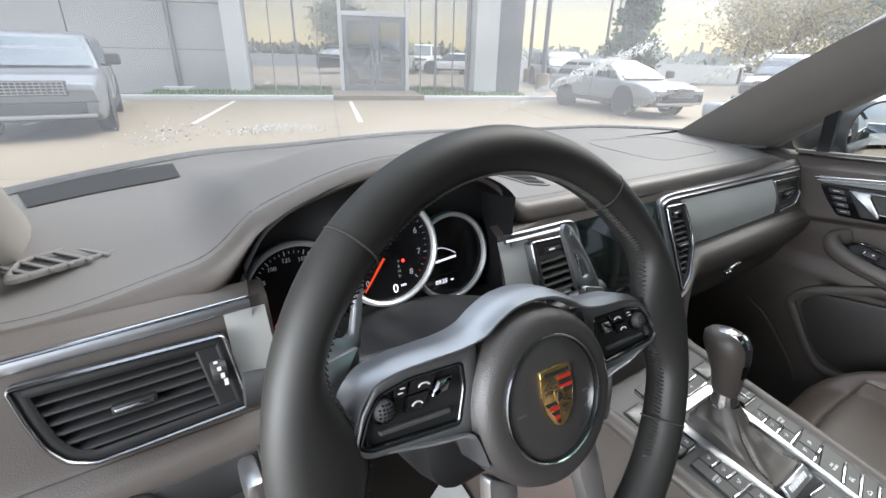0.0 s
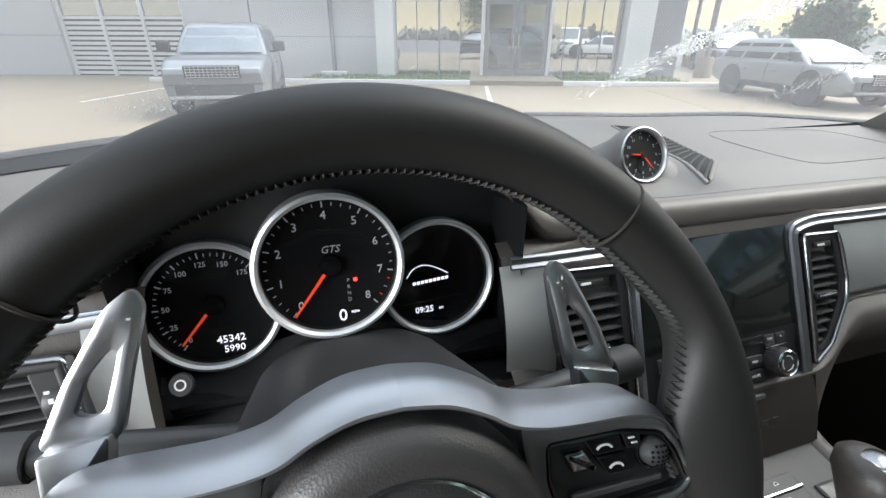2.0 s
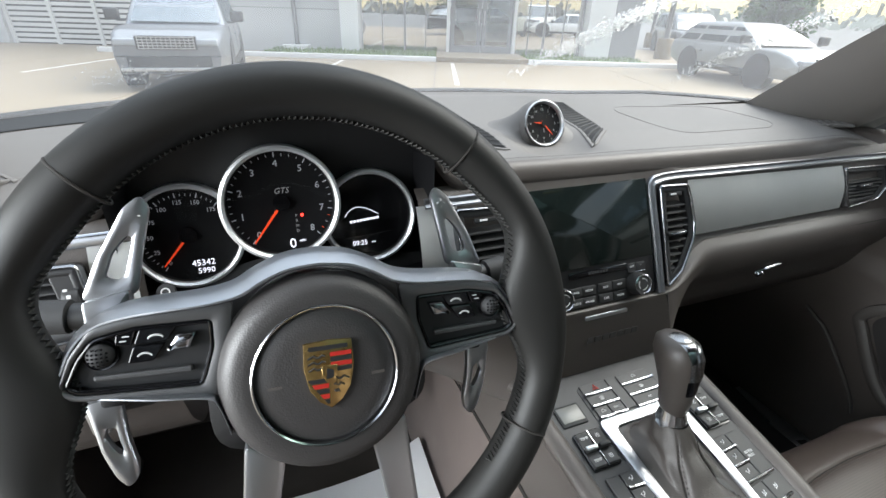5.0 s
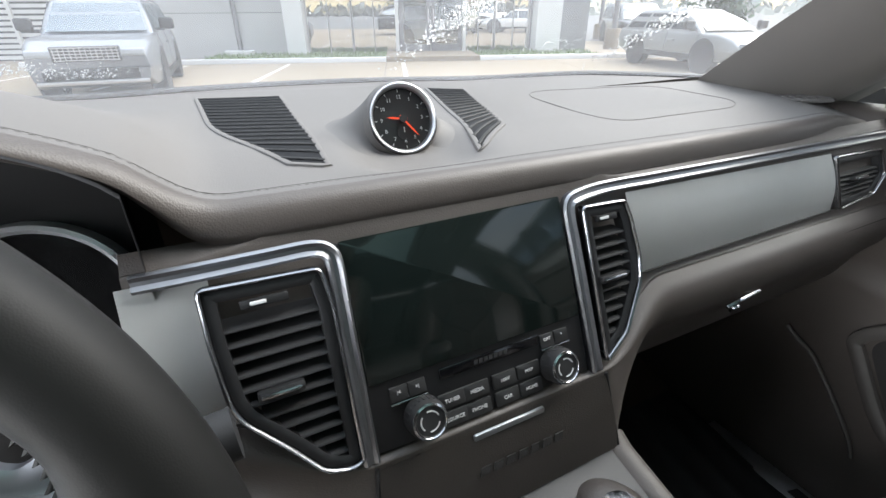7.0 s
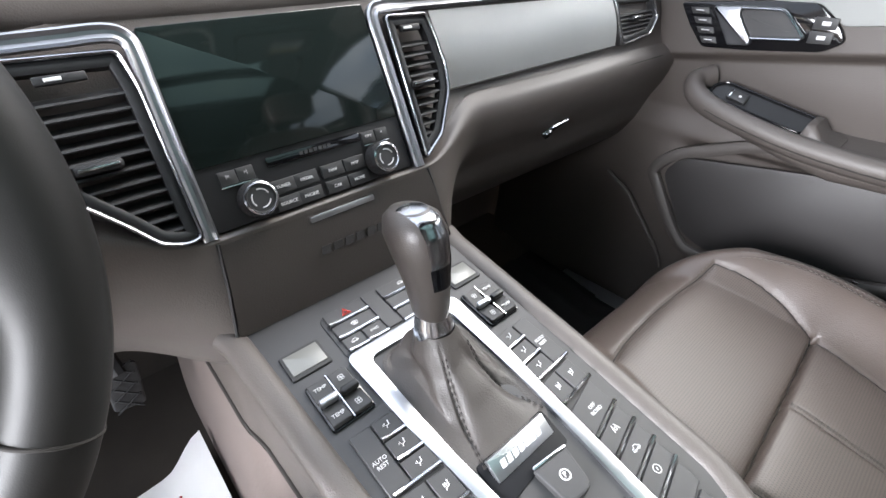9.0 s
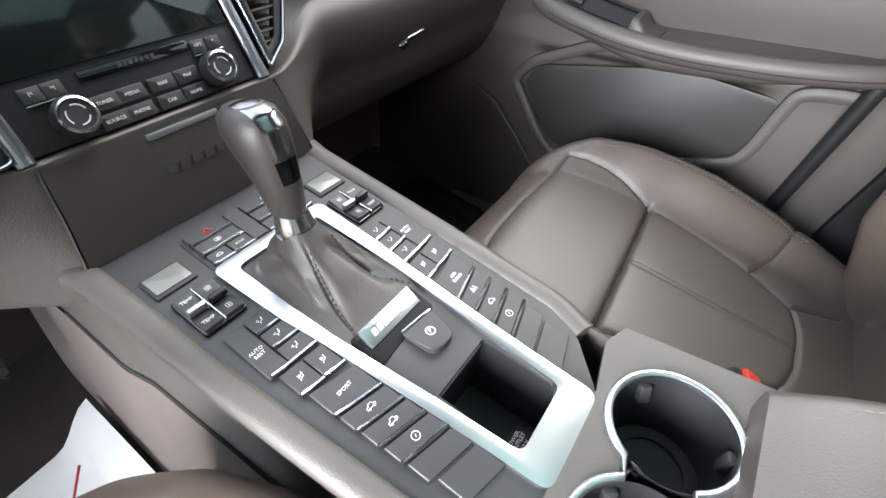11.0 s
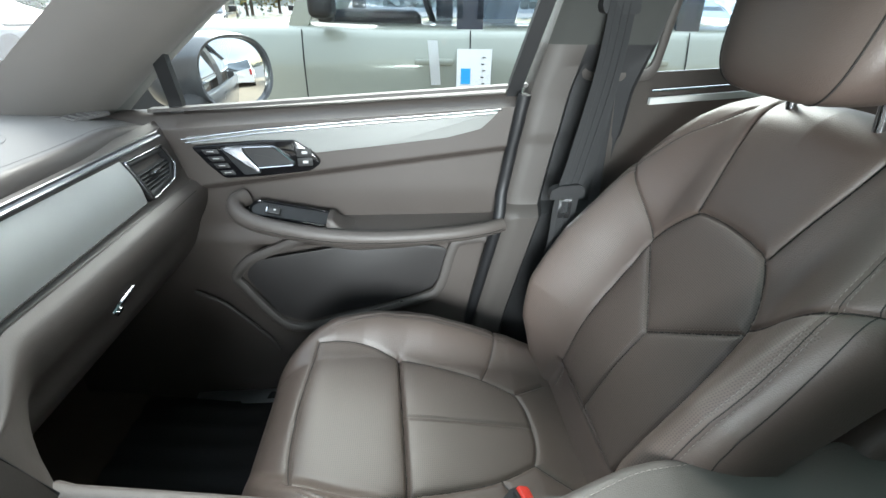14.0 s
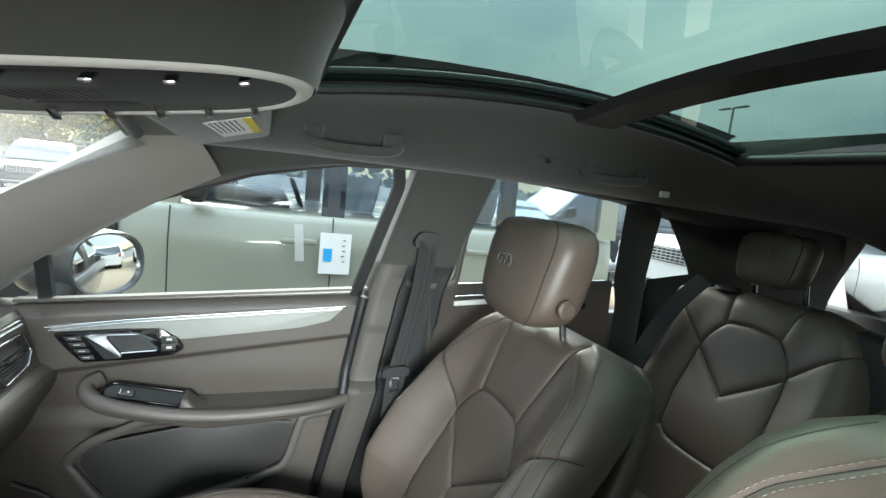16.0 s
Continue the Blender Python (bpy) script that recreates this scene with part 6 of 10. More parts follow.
# ================= dashboard fittings =================
def S(x, v, out=0.0):
    return STACK @ Vector((x, v, out))


def at_s(x, v, out=0.0):
    return STACK @ Matrix.Translation((x, v, out))


def air_vent(parent, m, outline, slats, tab=None, flow=0.0, label="black air vent with chrome frame"):
    """A louvred vent: outline in the local plane m; slats: how many."""
    ring_o = rounded(outline, 0.006, 4)
    ring_i = inset(ring_o, 0.0038)
    vent = P("air_vent", ringplate(ring_o, ring_i, 0.012, m @ Matrix.Translation((0, 0, 0.002)), 0.0025), VENTCHROME, parent, label)
    P("vent_surround", ringplate(inset(ring_o, 0.0036), inset(ring_o, 0.011), 0.010, m @ Matrix.Translation((0, 0, 0.0005)), 0.001), BLACK, vent)
    well = rounded(outline, 0.006, 4)
    P("vent_well", plate(inset(well, 0.004), 0.004, m @ Matrix.Translation((0, 0, -0.024)), 0), BLACK, vent)
    ys = [p[1] for p in outline]
    inner = inset(ring_o, 0.0105)
    y0, y1 = min(ys) + 0.012, max(ys) - 0.012
    if slats < 0:
        y1 -= 0.012
    n = abs(slats)

    def span(y):
        xs = []
        for a, b in zip(inner, inner[1:] + inner[:1]):
            if (a[1] - y) * (b[1] - y) <= 0 and abs(a[1] - b[1]) > 1e-9:
                xs.append(a[0] + (b[0] - a[0]) * (y - a[1]) / (b[1] - a[1]))
        return (min(xs), max(xs)) if len(xs) > 1 else None
    for k in range(n):
        y = y0 + (y1 - y0) * (k + 0.5) / n
        sp = span(y)
        if not sp or sp[1] - sp[0] < 0.01:
            continue
        a, b = sp
        bm = sweep([m @ Vector((a + (b - a) * i / 4, y, -0.008)) for i in range(5)], [(-0.009, -0.0016), (0.007, -0.0010), (0.008, 0.0004), (0.007, 0.0016), (-0.009, 0.0010)], up=(m.to_3x3() @ Vector((0, 0.90, 0.42))))
        P("louvre", bm, SOFTBLACK, vent)
    if tab:
        tb = P("vent_tab", box((0, 0, 0), (0.030, 0.007, 0.010), 0.002, m=m @ Matrix.Translation((tab[0], tab[1], 0.001))), BLACK, vent)
        P("tab_strip", box((0, 0, 0), (0.026, 0.0028, 0.003), 0.001, m=m @ Matrix.Translation((tab[0], tab[1], 0.0064))), CHROME, tb)
    return vent


def top_y(z):
    return 0.5725 + 0.32 * (z - 1.043)


def strip_path(x0, x1, z0, z1, off, n=40):
    return [(x0 + (x1 - x0) * i / n, top_y(z0 + (z1 - z0) * i / n) - off, z0 + (z1 - z0) * i / n) for i in range(n + 1)]


flat = [(-0.0052, -0.004), (-0.0052, 0.0008), (-0.003, 0.0022), (0.003, 0.0022), (0.0052, 0.0008), (0.0052, -0.004)]
# silver bands that rise beside the screen and turn outwards along the dash
BANDPROF = [(-0.0060, -0.005), (-0.0060, 0.0010), (-0.0042, 0.0030), (-0.0012, 0.0010), (0.0014, 0.0012), (0.0040, 0.0034), (0.0060, 0.0012), (0.0060, -0.005)]
left_run = smooth_path([S(-0.1110, -0.002, 0.002), S(-0.1098, 0.06, 0.002), S(-0.1080, 0.115, 0.002), S(-0.1070, 0.140, 0.002), S(-0.1090, 0.1515, 0.002), S(-0.1200, 0.1570, 0.002), S(-0.150, 0.1572, 0.001), S(-0.195, 0.1572, -0.001), S(-0.226, 0.1575, -0.004)], 64)
right_run = smooth_path([S(0.1000, -0.002, 0.002), S(0.0990, 0.06, 0.002), S(0.0978, 0.115, 0.002), S(0.0972, 0.138, 0.002), S(0.0995, 0.1495, 0.002), S(0.110, 0.1545, 0.001)] + [Vector(p) for p in strip_path(0.150, 0.664, 1.0530, 1.0445, 0.004, 8)], 110)
for run in (left_run, right_run):
    P("silver_band", sweep(run, BANDPROF, up=(0, -1, 0.42)), BANDMETAL, dashboard, "double-ridged silver band beside the screen and along the dash", 30)
P("silver_top_strip", sweep(strip_path(-0.528, -0.715, 1.0565, 1.0525, 0.004, 14), flat, up=(0, -1, 0.3)), SATIN, dashboard)
P("silver_top_strip", tube(strip_path(-0.528, -0.715, 1.062, 1.058, 0.0062, 14), 0.0016, 8), CHROME, dashboard)


def panel_f(x0, x1, z00, z01, z10, z11):
    """A satin panel set in the dash face, bulging a little."""
    def f(u, v):
        x = x0 + (x1 - x0) * u
        top = z00 + (z01 - z00) * u
        low = z10 + (z11 - z10) * u
        z = top + (low - top) * v
        return Vector((x, top_y(z) - 0.0045 - 0.006 * math.sin(v * math.pi), z))
    return f


P("silver_panel", sheet(panel_f(0.176, 0.528, 1.0445, 1.0365, 0.9655, 0.9675), 40, 14, 0.003), PANEL, dashboard, "satin grey-silver trim panel")
P("silver_panel", sheet(panel_f(-0.186, -0.236, 1.0520, 1.0520, 0.950, 0.960), 10, 14, 0.003), PANEL, dashboard)
P("silver_panel", sheet(panel_f(-0.516, -0.551, 1.0515, 1.0515, 0.958, 0.968), 10, 14, 0.003), PANEL, dashboard)
P("panel_edge", tube([panel_f(0.176, 0.528, 1.0445, 1.0365, 0.9655, 0.9675)(i / 30, 1.0) + Vector((0, -0.001, 0)) for i in range(31)], 0.0012, 6), DARKTHREAD, dashboard)

VL = [(-0.1945, 0.1478), (-0.1165, 0.1452), (-0.1128, 0.118), (-0.1145, 0.0022), (-0.1265, -0.0002), (-0.1440, 0.0060), (-0.1600, 0.0270), (-0.1855, 0.0563), (-0.1910, 0.0700), (-0.1942, 0.110)]
VR = [(0.1088, 0.1460), (0.1615, 0.1438), (0.1660, 0.1250), (0.1695, 0.0885), (0.1655, 0.0650), (0.1400, 0.0225), (0.1110, 0.0030), (0.1085, 0.0070)]
air_vent(dashboard, STACK @ Matrix.Translation((0, 0, 0.003)), VL, -11, (-0.158, 0.071))
air_vent(dashboard, STACK @ Matrix.Translation((0, 0, 0.003)), VR, -11, (0.132, 0.077))
for x in (-0.156, 0.136):
    P("vent_wheel", box((0, 0, 0), (0.030 if x < 0 else 0.024, 0.006, 0.004), 0.001, m=at_s(x, 0.131, 0.004)), BLACK, dashboard)
    P("vent_wheel_mark", box((0, 0, 0), (0.010, 0.0025, 0.002), 0.0005, m=at_s(x - 0.004, 0.131, 0.006)), WHITEPRINT, dashboard)
PV = frame_at((0.585, top_y(1.0) - 0.006, 1.0), (1, 0, 0), (0, 0.32, 1))
air_vent(dashboard, PV, [(-0.055, 0.036), (0.062, 0.032), (0.072, -0.006), (0.040, -0.030), (-0.043, -0.036)], -6, (0.005, 0.0))
DV = frame_at((-0.625, top_y(1.0) - 0.020, 0.996), (1, 0, 0), (0, 0.32, 1))
air_vent(dashboard, DV, [(-0.0715, 0.0535), (0.0705, 0.0505), (0.0795, -0.0205), (-0.0335, -0.0220), (-0.050, -0.0135), (-0.060, 0.002), (-0.0665, 0.026)], 6, (-0.001, 0.0155))
P("thumbwheel_panel", plate(rounded([(0.0455, 0.0430), (0.0630, 0.0425), (0.0715, -0.0110), (0.0540, -0.0115)], 0.003), 0.012, DV @ Matrix.Translation((0, 0, 0.001)), 0.002), BLACK, dashboard, smooth=22)
P("vent_thumbwheel", lathe([(0.010, -0.006), (0.011, -0.003), (0.011, 0.003), (0.010, 0.006)], DV @ Matrix.Translation((0.0600, 0.0190, -0.003)) @ pose(0, 0, 0, 0, 90, 0), 20), BUTTON, dashboard)
for k in range(4):
    P("thumbwheel_mark", box((0, 0, 0), (0.0030, 0.0020 + 0.0012 * k, 0.001), 0, m=DV @ Matrix.Translation((0.0585 + 0.0016 * k, 0.0290 - 0.0062 * k, 0.0075))), WHITEPRINT, dashboard, smooth=0)

# ---- infotainment unit ----
def at_r(x, v, out=0.0):
    """A place on the radio, which stands a little towards the driver."""
    return at_s(x * 0.975 - 0.0060, v, out)


infotainment = thing("infotainment_unit", "black touchscreen radio unit, switched off, with two knobs", "car radio", S(0, 0.08))
P("panel", plate(rounded([(-0.0982, 0.001), (0.0982, 0.001), (0.0975, 0.157), (-0.0975, 0.157)], 0.002), 0.012, at_r(0, 0, 0.000), 0.001), BLACK, infotainment, "black radio fascia")
P("screen", plate(rounded([(-0.0965, 0.0525), (0.0965, 0.0525), (0.0955, 0.158), (-0.0955, 0.158)], 0.002), 0.004, at_r(0, 0, 0.0022), 0.0006), SCREEN, infotainment, "dark glossy touchscreen")
P("slot_line", box((0, 0, 0), (0.092, 0.0085, 0.002), 0.0008, m=at_r(0.004, 0.0435, 0.001)), GLOSSBLACK, infotainment)
P("maker_bars", bars(0.032, 0.0032, at_r(0.004, 0.0435, 0.0023), 7), BUTTON, infotainment, smooth=0)
for x in (-0.0620, 0.0655):
    kn = P("knob", lathe([(0.0155, 0.0), (0.0152, 0.010), (0.0140, 0.0155), (0.0115, 0.0162), (0.0108, 0.0150), (0.0, 0.0150)], at_r(x, 0.0180, 0.0), 40), BUTTON, infotainment, "ribbed dark knob")
    P("knob_ring", lathe([(0.0113, 0.0155), (0.0122, 0.0168), (0.0137, 0.0160), (0.0143, 0.0140)], at_r(x, 0.0180, 0.0), 40), CHROME, kn)
    for k in range(24):
        a = 2 * math.pi * k / 24
        P("knob_rib", box((0, 0, 0), (0.001, 0.0012, 0.009), 0, m=at_r(x + 0.0153 * math.cos(a), 0.018 + 0.0153 * math.sin(a), 0.006) @ pose(0, 0, 0, 0, 0, math.degrees(a))), BUTTON, kn, smooth=0)
    for a0 in (20, 140, 260):
        P("knob_arc", sweep([at_r(x + 0.0075 * math.cos(radians(a0 + d)), 0.018 + 0.0075 * math.sin(radians(a0 + d)), 0.0152).translation for d in range(0, 90, 10)], circle(0.0006, 5), up=STACK.col[2].to_3d()), PRINT, kn)
RADIO_KEYS = [(-0.0365, 0.0215, "TUNER"), (-0.0140, 0.0215, "MEDIA"), (0.0130, 0.0215, "NAV"), (0.0370, 0.0215, "MAP"), (-0.0365, 0.0068, "SOURCE"), (-0.0145, 0.0068, "PHONE"), (0.0130, 0.0068, "CAR"), (0.0370, 0.0068, "HOME")]
for x, v, w in RADIO_KEYS:
    key = P("radio_button", plate(rounded([(-0.0112, -0.0060), (0.0112, -0.0060), (0.0112, 0.0060), (-0.0112, 0.0060)], 0.0012), 0.006, at_r(x, v, 0.0020), 0.0008), BUTTON, infotainment)
    P("key_legend", lettering(w, 0.0041, at_r(x, v, 0.0024)), PRINT, key, smooth=0)
for x, w in ((-0.0775, "|<"), (-0.0625, ">|"), (0.0605, "OPT"), (0.0760, "^")):
    key = P("radio_button", plate(rounded([(-0.0070, -0.0055), (0.0070, -0.0055), (0.0070, 0.0055), (-0.0070, 0.0055)], 0.001), 0.006, at_r(x, 0.0405, 0.0018), 0.0006), BUTTON, infotainment)
    P("key_legend", lettering(w, 0.0038, at_r(x, 0.0415, 0.0022)), PRINT, key, smooth=0)
for x in (-0.070, 0.068):
    P("button_strip", box((0, 0, 0), (0.030, 0.0016, 0.002), 0.0005, m=at_r(x, 0.0335, 0.0018)), CHROME, infotainment)
# leather flap under the radio with its slot and raised letters
P("knee_panel", sheet(lambda u, v: Vector((-0.1075 + 0.215 * u + (0.012 * v if u > 0.5 else -0.012 * v) * abs(2 * u - 1), 0.4935 - 0.020 * v - 0.004 * math.sin(v * math.pi), 0.9065 - 0.079 * v)), 20, 16, 0.004), LEATHER, dashboard, "leather panel with raised letters")
P("slot_handle", plate(rounded([(-0.034, -0.0028), (0.034, -0.0028), (0.034, 0.0028), (-0.034, 0.0028)], 0.002), 0.004, frame_at((0.003, 0.4895, 0.9015), (1, 0, 0), (0, 0.2, 1)), 0.001), SATIN, dashboard, "silver ashtray slot")
P("raised_letters", bars(0.085, 0.0075, frame_at((0.012, 0.4795, 0.8735), (1, 0, 0), (0, 0.25, 1)), 7), HUBLEATHER, dashboard, "raised letters as plain bars", smooth=0)

for sx in (-1, 1):
    P("panel_gap", tube([(sx * 0.1085, 0.4945, 0.9085), (sx * 0.114, 0.4835, 0.868), (sx * 0.1215, 0.4745, 0.828)], 0.0018, 6), BLACK, dashboard)

# ---- grilles either side of the dash clock ----


def dash_grille(corners, n, label, cut):
    """A slatted speaker grille in the dash top; corners: front-left, front-right, back-right, back-left; cut: how far its front corner is rounded off, left or right."""
    fl, fr, br, bl = [Vector(c) for c in corners]

    def top(a, b, out=0.0):
        q = abs(cut) * max(0.0, 1 - b / 0.5) ** 2
        a = q + (1 - q) * a if cut > 0 else (1 - q) * a
        p = (fl.lerp(fr, a)).lerp(bl.lerp(br, a), b)
        return Vector((p.x, p.y, pad_z(p.x, p.y) + out))
    g = P("speaker_grille", sheet(lambda u, v: top(u, v, 0.0011), 20, 24), DIAL, dashboard, label)
    rim = [top(0, i / 12, 0.0006) for i in range(12)] + [top(i / 8, 1, 0.0006) for i in range(8)] + [top(1, 1 - i / 12, 0.0006) for i in range(12)] + [top(1 - i / 8, 0, 0.0006) for i in range(8)]
    P("grille_frame", sweep(rim, [(-0.0042, -0.002), (-0.0030, 0.0008), (-0.0005, 0.0016), (0.0015, 0.0010), (0.0020, -0.002)], closed=True), PAD, g)
    for k in range(n):
        b = (k + 0.5) / n
        P("grille_slat", sweep([top(0.01 + 0.98 * i / 4, b, 0.0016) for i in range(5)], [(-0.0026, -0.0008), (-0.0020, 0.0006), (0.0004, 0.0009), (0.0012, 0.0)], up=(0, 0, 1)), SOFTBLACK, g)
    return g


dash_grille(((-0.158, 0.664), (-0.087, 0.634), (-0.076, 0.930), (-0.173, 0.945)), 17, "black slatted loudspeaker grille", 0.62)
dash_grille(((0.058, 0.640), (0.116, 0.690), (0.182, 0.900), (0.134, 0.926)), 16, "black slatted loudspeaker grille", -0.10)


def side_demister(sx):
    pts = [(0.694, 0.662), (0.608, 0.690), (0.602, 0.734), (0.690, 0.698)]
    out = [(sx * a, b) for a, b in pts]
    cen = Vector((sum(p[0] for p in out) / 4, sum(p[1] for p in out) / 4))
    rim = rounded(out, 0.012, 4)
    big = [((p[0] - cen.x) * 1.12 + cen.x, (p[1] - cen.y) * 1.30 + cen.y) for p in rim]
    dv = P("demister_vent", ringplate([(p[0], p[1]) for p in big], rim, 0.004, Matrix.Translation((0, 0, pad_z(sx * 0.652, 0.69) + 0.002)) @ pose(0, 0, 0, 0, 0, 0), 0.002), PAD, dashboard, "side demister slot")
    P("demister_well", plate(rim, 0.002, Matrix.Translation((0, 0, pad_z(sx * 0.652, 0.69) + 0.0008))), BLACK, dv)
    for k in range(7):
        a = (k + 0.5) / 7
        x = sx * (0.700 - 0.095 * a)
        y = 0.660 + 0.026 * a
        P("demister_fin", box((0, 0, 0), (0.0045, 0.046, 0.004), 0.001, m=pose(x, y + 0.016, pad_z(sx * 0.652, 0.69) + 0.0015, 0, 0, sx * -38)), PAD, dv)


side_demister(-1)
side_demister(1)
# windscreen demister strip and the airbag lid's outline
P("defroster_strip", sheet(lambda u, v: Vector((-0.690 + 0.149 * u - 0.020 * v * (1 - u), 0.803 + 0.054 * u + 0.083 * v, pad_z(-0.690 + 0.149 * u, 0.803 + 0.054 * u + 0.083 * v) + 0.0015)), 10, 6), SOFTBLACK, dashboard, "black defroster strip")
P("airbag_outline", tube([(p[0], p[1], pad_z(p[0], p[1]) + 0.0002) for p in rounded([(0.225, 0.655), (0.500, 0.665), (0.520, 0.84), (0.250, 0.86)], 0.06, 8)], 0.0005, 6, closed=True), PADTHREAD, dashboard)

# ---- dash clock ----
dash_clock = thing("dash_clock", "round black dash clock with chrome ring and orange hands", "clock", (0, 0.70, 1.09))
KM = frame_at((0.000, 0.690, 1.1085), (1, 0, 0), (0, 0.40, 1))
shell = []
for z, r, dy in ((0.004, 0.0335, 0), (-0.004, 0.0365, 0), (-0.02, 0.0375, -0.002), (-0.05, 0.036, -0.010), (-0.09, 0.030, -0.022), (-0.13, 0.018, -0.035)):
    shell.append([KM @ Vector((r * math.cos(a) * (1.0 + 0.25 * max(0, -math.sin(a)) * (0.3 if z > -0.03 else 1)), r * math.sin(a) + dy, z)) for a in [2 * math.pi * k / 36 for k in range(36)]])
P("pod", loft(shell, False), PAD, dash_clock, "grey-brown clock pod")
def skirt(u, v):
    """The cowl that spreads from the clock down on to the dash."""
    a = 2 * math.pi * u
    top = KM @ Vector((0.0366 * math.cos(a), 0.0366 * math.sin(a), -0.006))
    x, y = 0.070 * math.cos(a), 0.728 + 0.075 * math.sin(a)
    foot = Vector((x, y, pad_z(x, y) - 0.001))
    p = top.lerp(foot, v)
    p.z = top.z + (foot.z - top.z) * (1 - (1 - v) ** 1.7)
    return p


P("pod_skirt", sheet(skirt, 60, 12, 0, True), PAD, dash_clock)
P("chrome_ring", lathe([(0.0335, 0.002), (0.0330, 0.0050), (0.0318, 0.0058), (0.0300, 0.0046), (0.0285, 0.0)], KM, 48), SATIN, dash_clock)
dial = P("dial", lathe([(0.0290, 0.0005), (0.0275, -0.001), (0.0, -0.001)], KM, 48), BLACK, dash_clock)
for h in range(1, 13):
    a = radians(90 - 30 * h)
    P("numeral", lettering(str(h), 0.0050, KM @ Matrix.Translation((0.0205 * math.cos(a), 0.0205 * math.sin(a), -0.0006))), PRINT, dial, smooth=0)
    P("hour_mark", box((0, 0, 0), (0.0026, 0.0008, 0.0004), 0, m=KM @ pose(0, 0, 0, 0, 0, math.degrees(a)) @ Matrix.Translation((0.0262, 0, -0.0005))), PRINT, dial, smooth=0)
sub = P("small_dial", lathe([(0.0075, -0.0004), (0.0070, 0.0), (0.0066, -0.0006), (0.0, -0.0006)], KM @ Matrix.Translation((0, -0.0125, 0)), 28), SOFTBLACK, dash_clock)
P("small_hand", box((0, 0.0025, 0), (0.0008, 0.005, 0.0006), 0, m=KM @ Matrix.Translation((0, -0.0125, 0.0006))), PRINT, dash_clock, smooth=0)


def clock_hand(name, ang, length, w):
    P(name, plate([(-0.004, -w), (length * 0.6, -w * 1.2), (length, 0), (length * 0.6, w * 1.2), (-0.004, w)], 0.0007, KM @ pose(0, 0, 0, 0, 0, ang) @ Matrix.Translation((0, 0, 0.0022))), NEEDLE, dash_clock, "orange-red clock hand", 0)


clock_hand("hour_hand", 172, 0.0165, 0.0007)
clock_hand("minute_hand", -52, 0.0225, 0.0006)
P("hand_boss", lathe([(0.0038, 0.0), (0.0036, 0.003), (0.0, 0.0034)], KM, 20), SOFTBLACK, dash_clock)
P("clock_glass", lathe([(0.0288, 0.0042), (0.0, 0.0050)], KM, 40), pane("clock_glass_sheet", (0.97, 0.97, 0.97), gloss=0.5), dash_clock)

# ---- instrument cluster ----
instruments = thing("instrument_cluster", "three round instruments with silver rings under a hood", "instrument panel", (-0.375, 0.60, 1.02))


def arch_z(x):
    return pad_z(x, y_st(x)) - 0.014 - 0.024 * (1 - ease(hood(x) / 0.05))


wellb = []
for y, s, dz in ((0.566, 1.0, 0.0), (0.60, 0.97, -0.004), (0.66, 0.93, -0.010), (0.70, 0.88, -0.016)):
    lp = []
    for i in range(41):
        x = -0.372 + (-0.156 + 0.312 * i / 40) * s
        lp.append((x, y, max(0.99, arch_z(-0.372 + (-0.156 + 0.312 * i / 40)) + 0.008 + dz)))
    for i in range(41):
        x = -0.372 + (0.156 - 0.312 * i / 40) * s
        lp.append((x, y, 0.962 + 0.25 * (y - 0.566)))
    wellb.append(lp)
P("binnacle", loft(wellb, False), DIAL, instruments, "black hood lining")
P("backplate", sheet(lambda u, v: Vector((-0.540 + 0.33 * u, 0.622, 0.955 + (max(0.992, arch_z(-0.540 + 0.33 * u)) - 0.955) * v)), 30, 4), BLACK, instruments)
GN = (0, 0.2, 1)


def gauge(x, y, z, r, name, label):
    m = frame_at((x, y, z), (1, 0, 0), GN)
    g = P(name, lathe([(r, -0.05), (r, -0.002), (r - 0.0008, 0.0018), (r - 0.0035, 0.0030), (r - 0.0060, 0.0010), (r - 0.0064, -0.004)], m, 64), RING, instruments, label)
    P("gauge_sleeve", lathe([(r - 0.0064, -0.0035), (r - 0.0072, -0.009)], m, 64), BLACK, g)
    d = P("dial_face", lathe([(r - 0.0060, -0.0080), (r - 0.008, -0.009), (0.0, -0.009)], m, 64), GLOSSBLACK if name == "display_gauge" else DIAL, g)
    return m @ Matrix.Translation((0, 0, -0.0086)), g


def ticks(m, g, r, a0, a1, n, major, numerals, size, rn):
    for k in range(n + 1):
        a = radians(a0 + (a1 - a0) * k / n)
        big = k % major == 0
        P("tick", box((0, 0, 0), (0.0048 if big else 0.0026, 0.0010 if big else 0.0006, 0.0004), 0, m=m @ pose(0, 0, 0, 0, 0, math.degrees(a)) @ Matrix.Translation((r, 0, 0))), NEEDLE if name_red(k, n) and numerals[-1] == "8" else DIALPRINT, g, smooth=0)
    for i, w in enumerate(numerals):
        a = radians(a0 + (a1 - a0) * i / (len(numerals) - 1))
        P("numeral", lettering(w, size, m @ Matrix.Translation((rn * math.cos(a), rn * math.sin(a), 0.0002))), DIALPRINT, g, smooth=0)


def name_red(k, n):
    return k >= n - 4 and k % 2 == 1


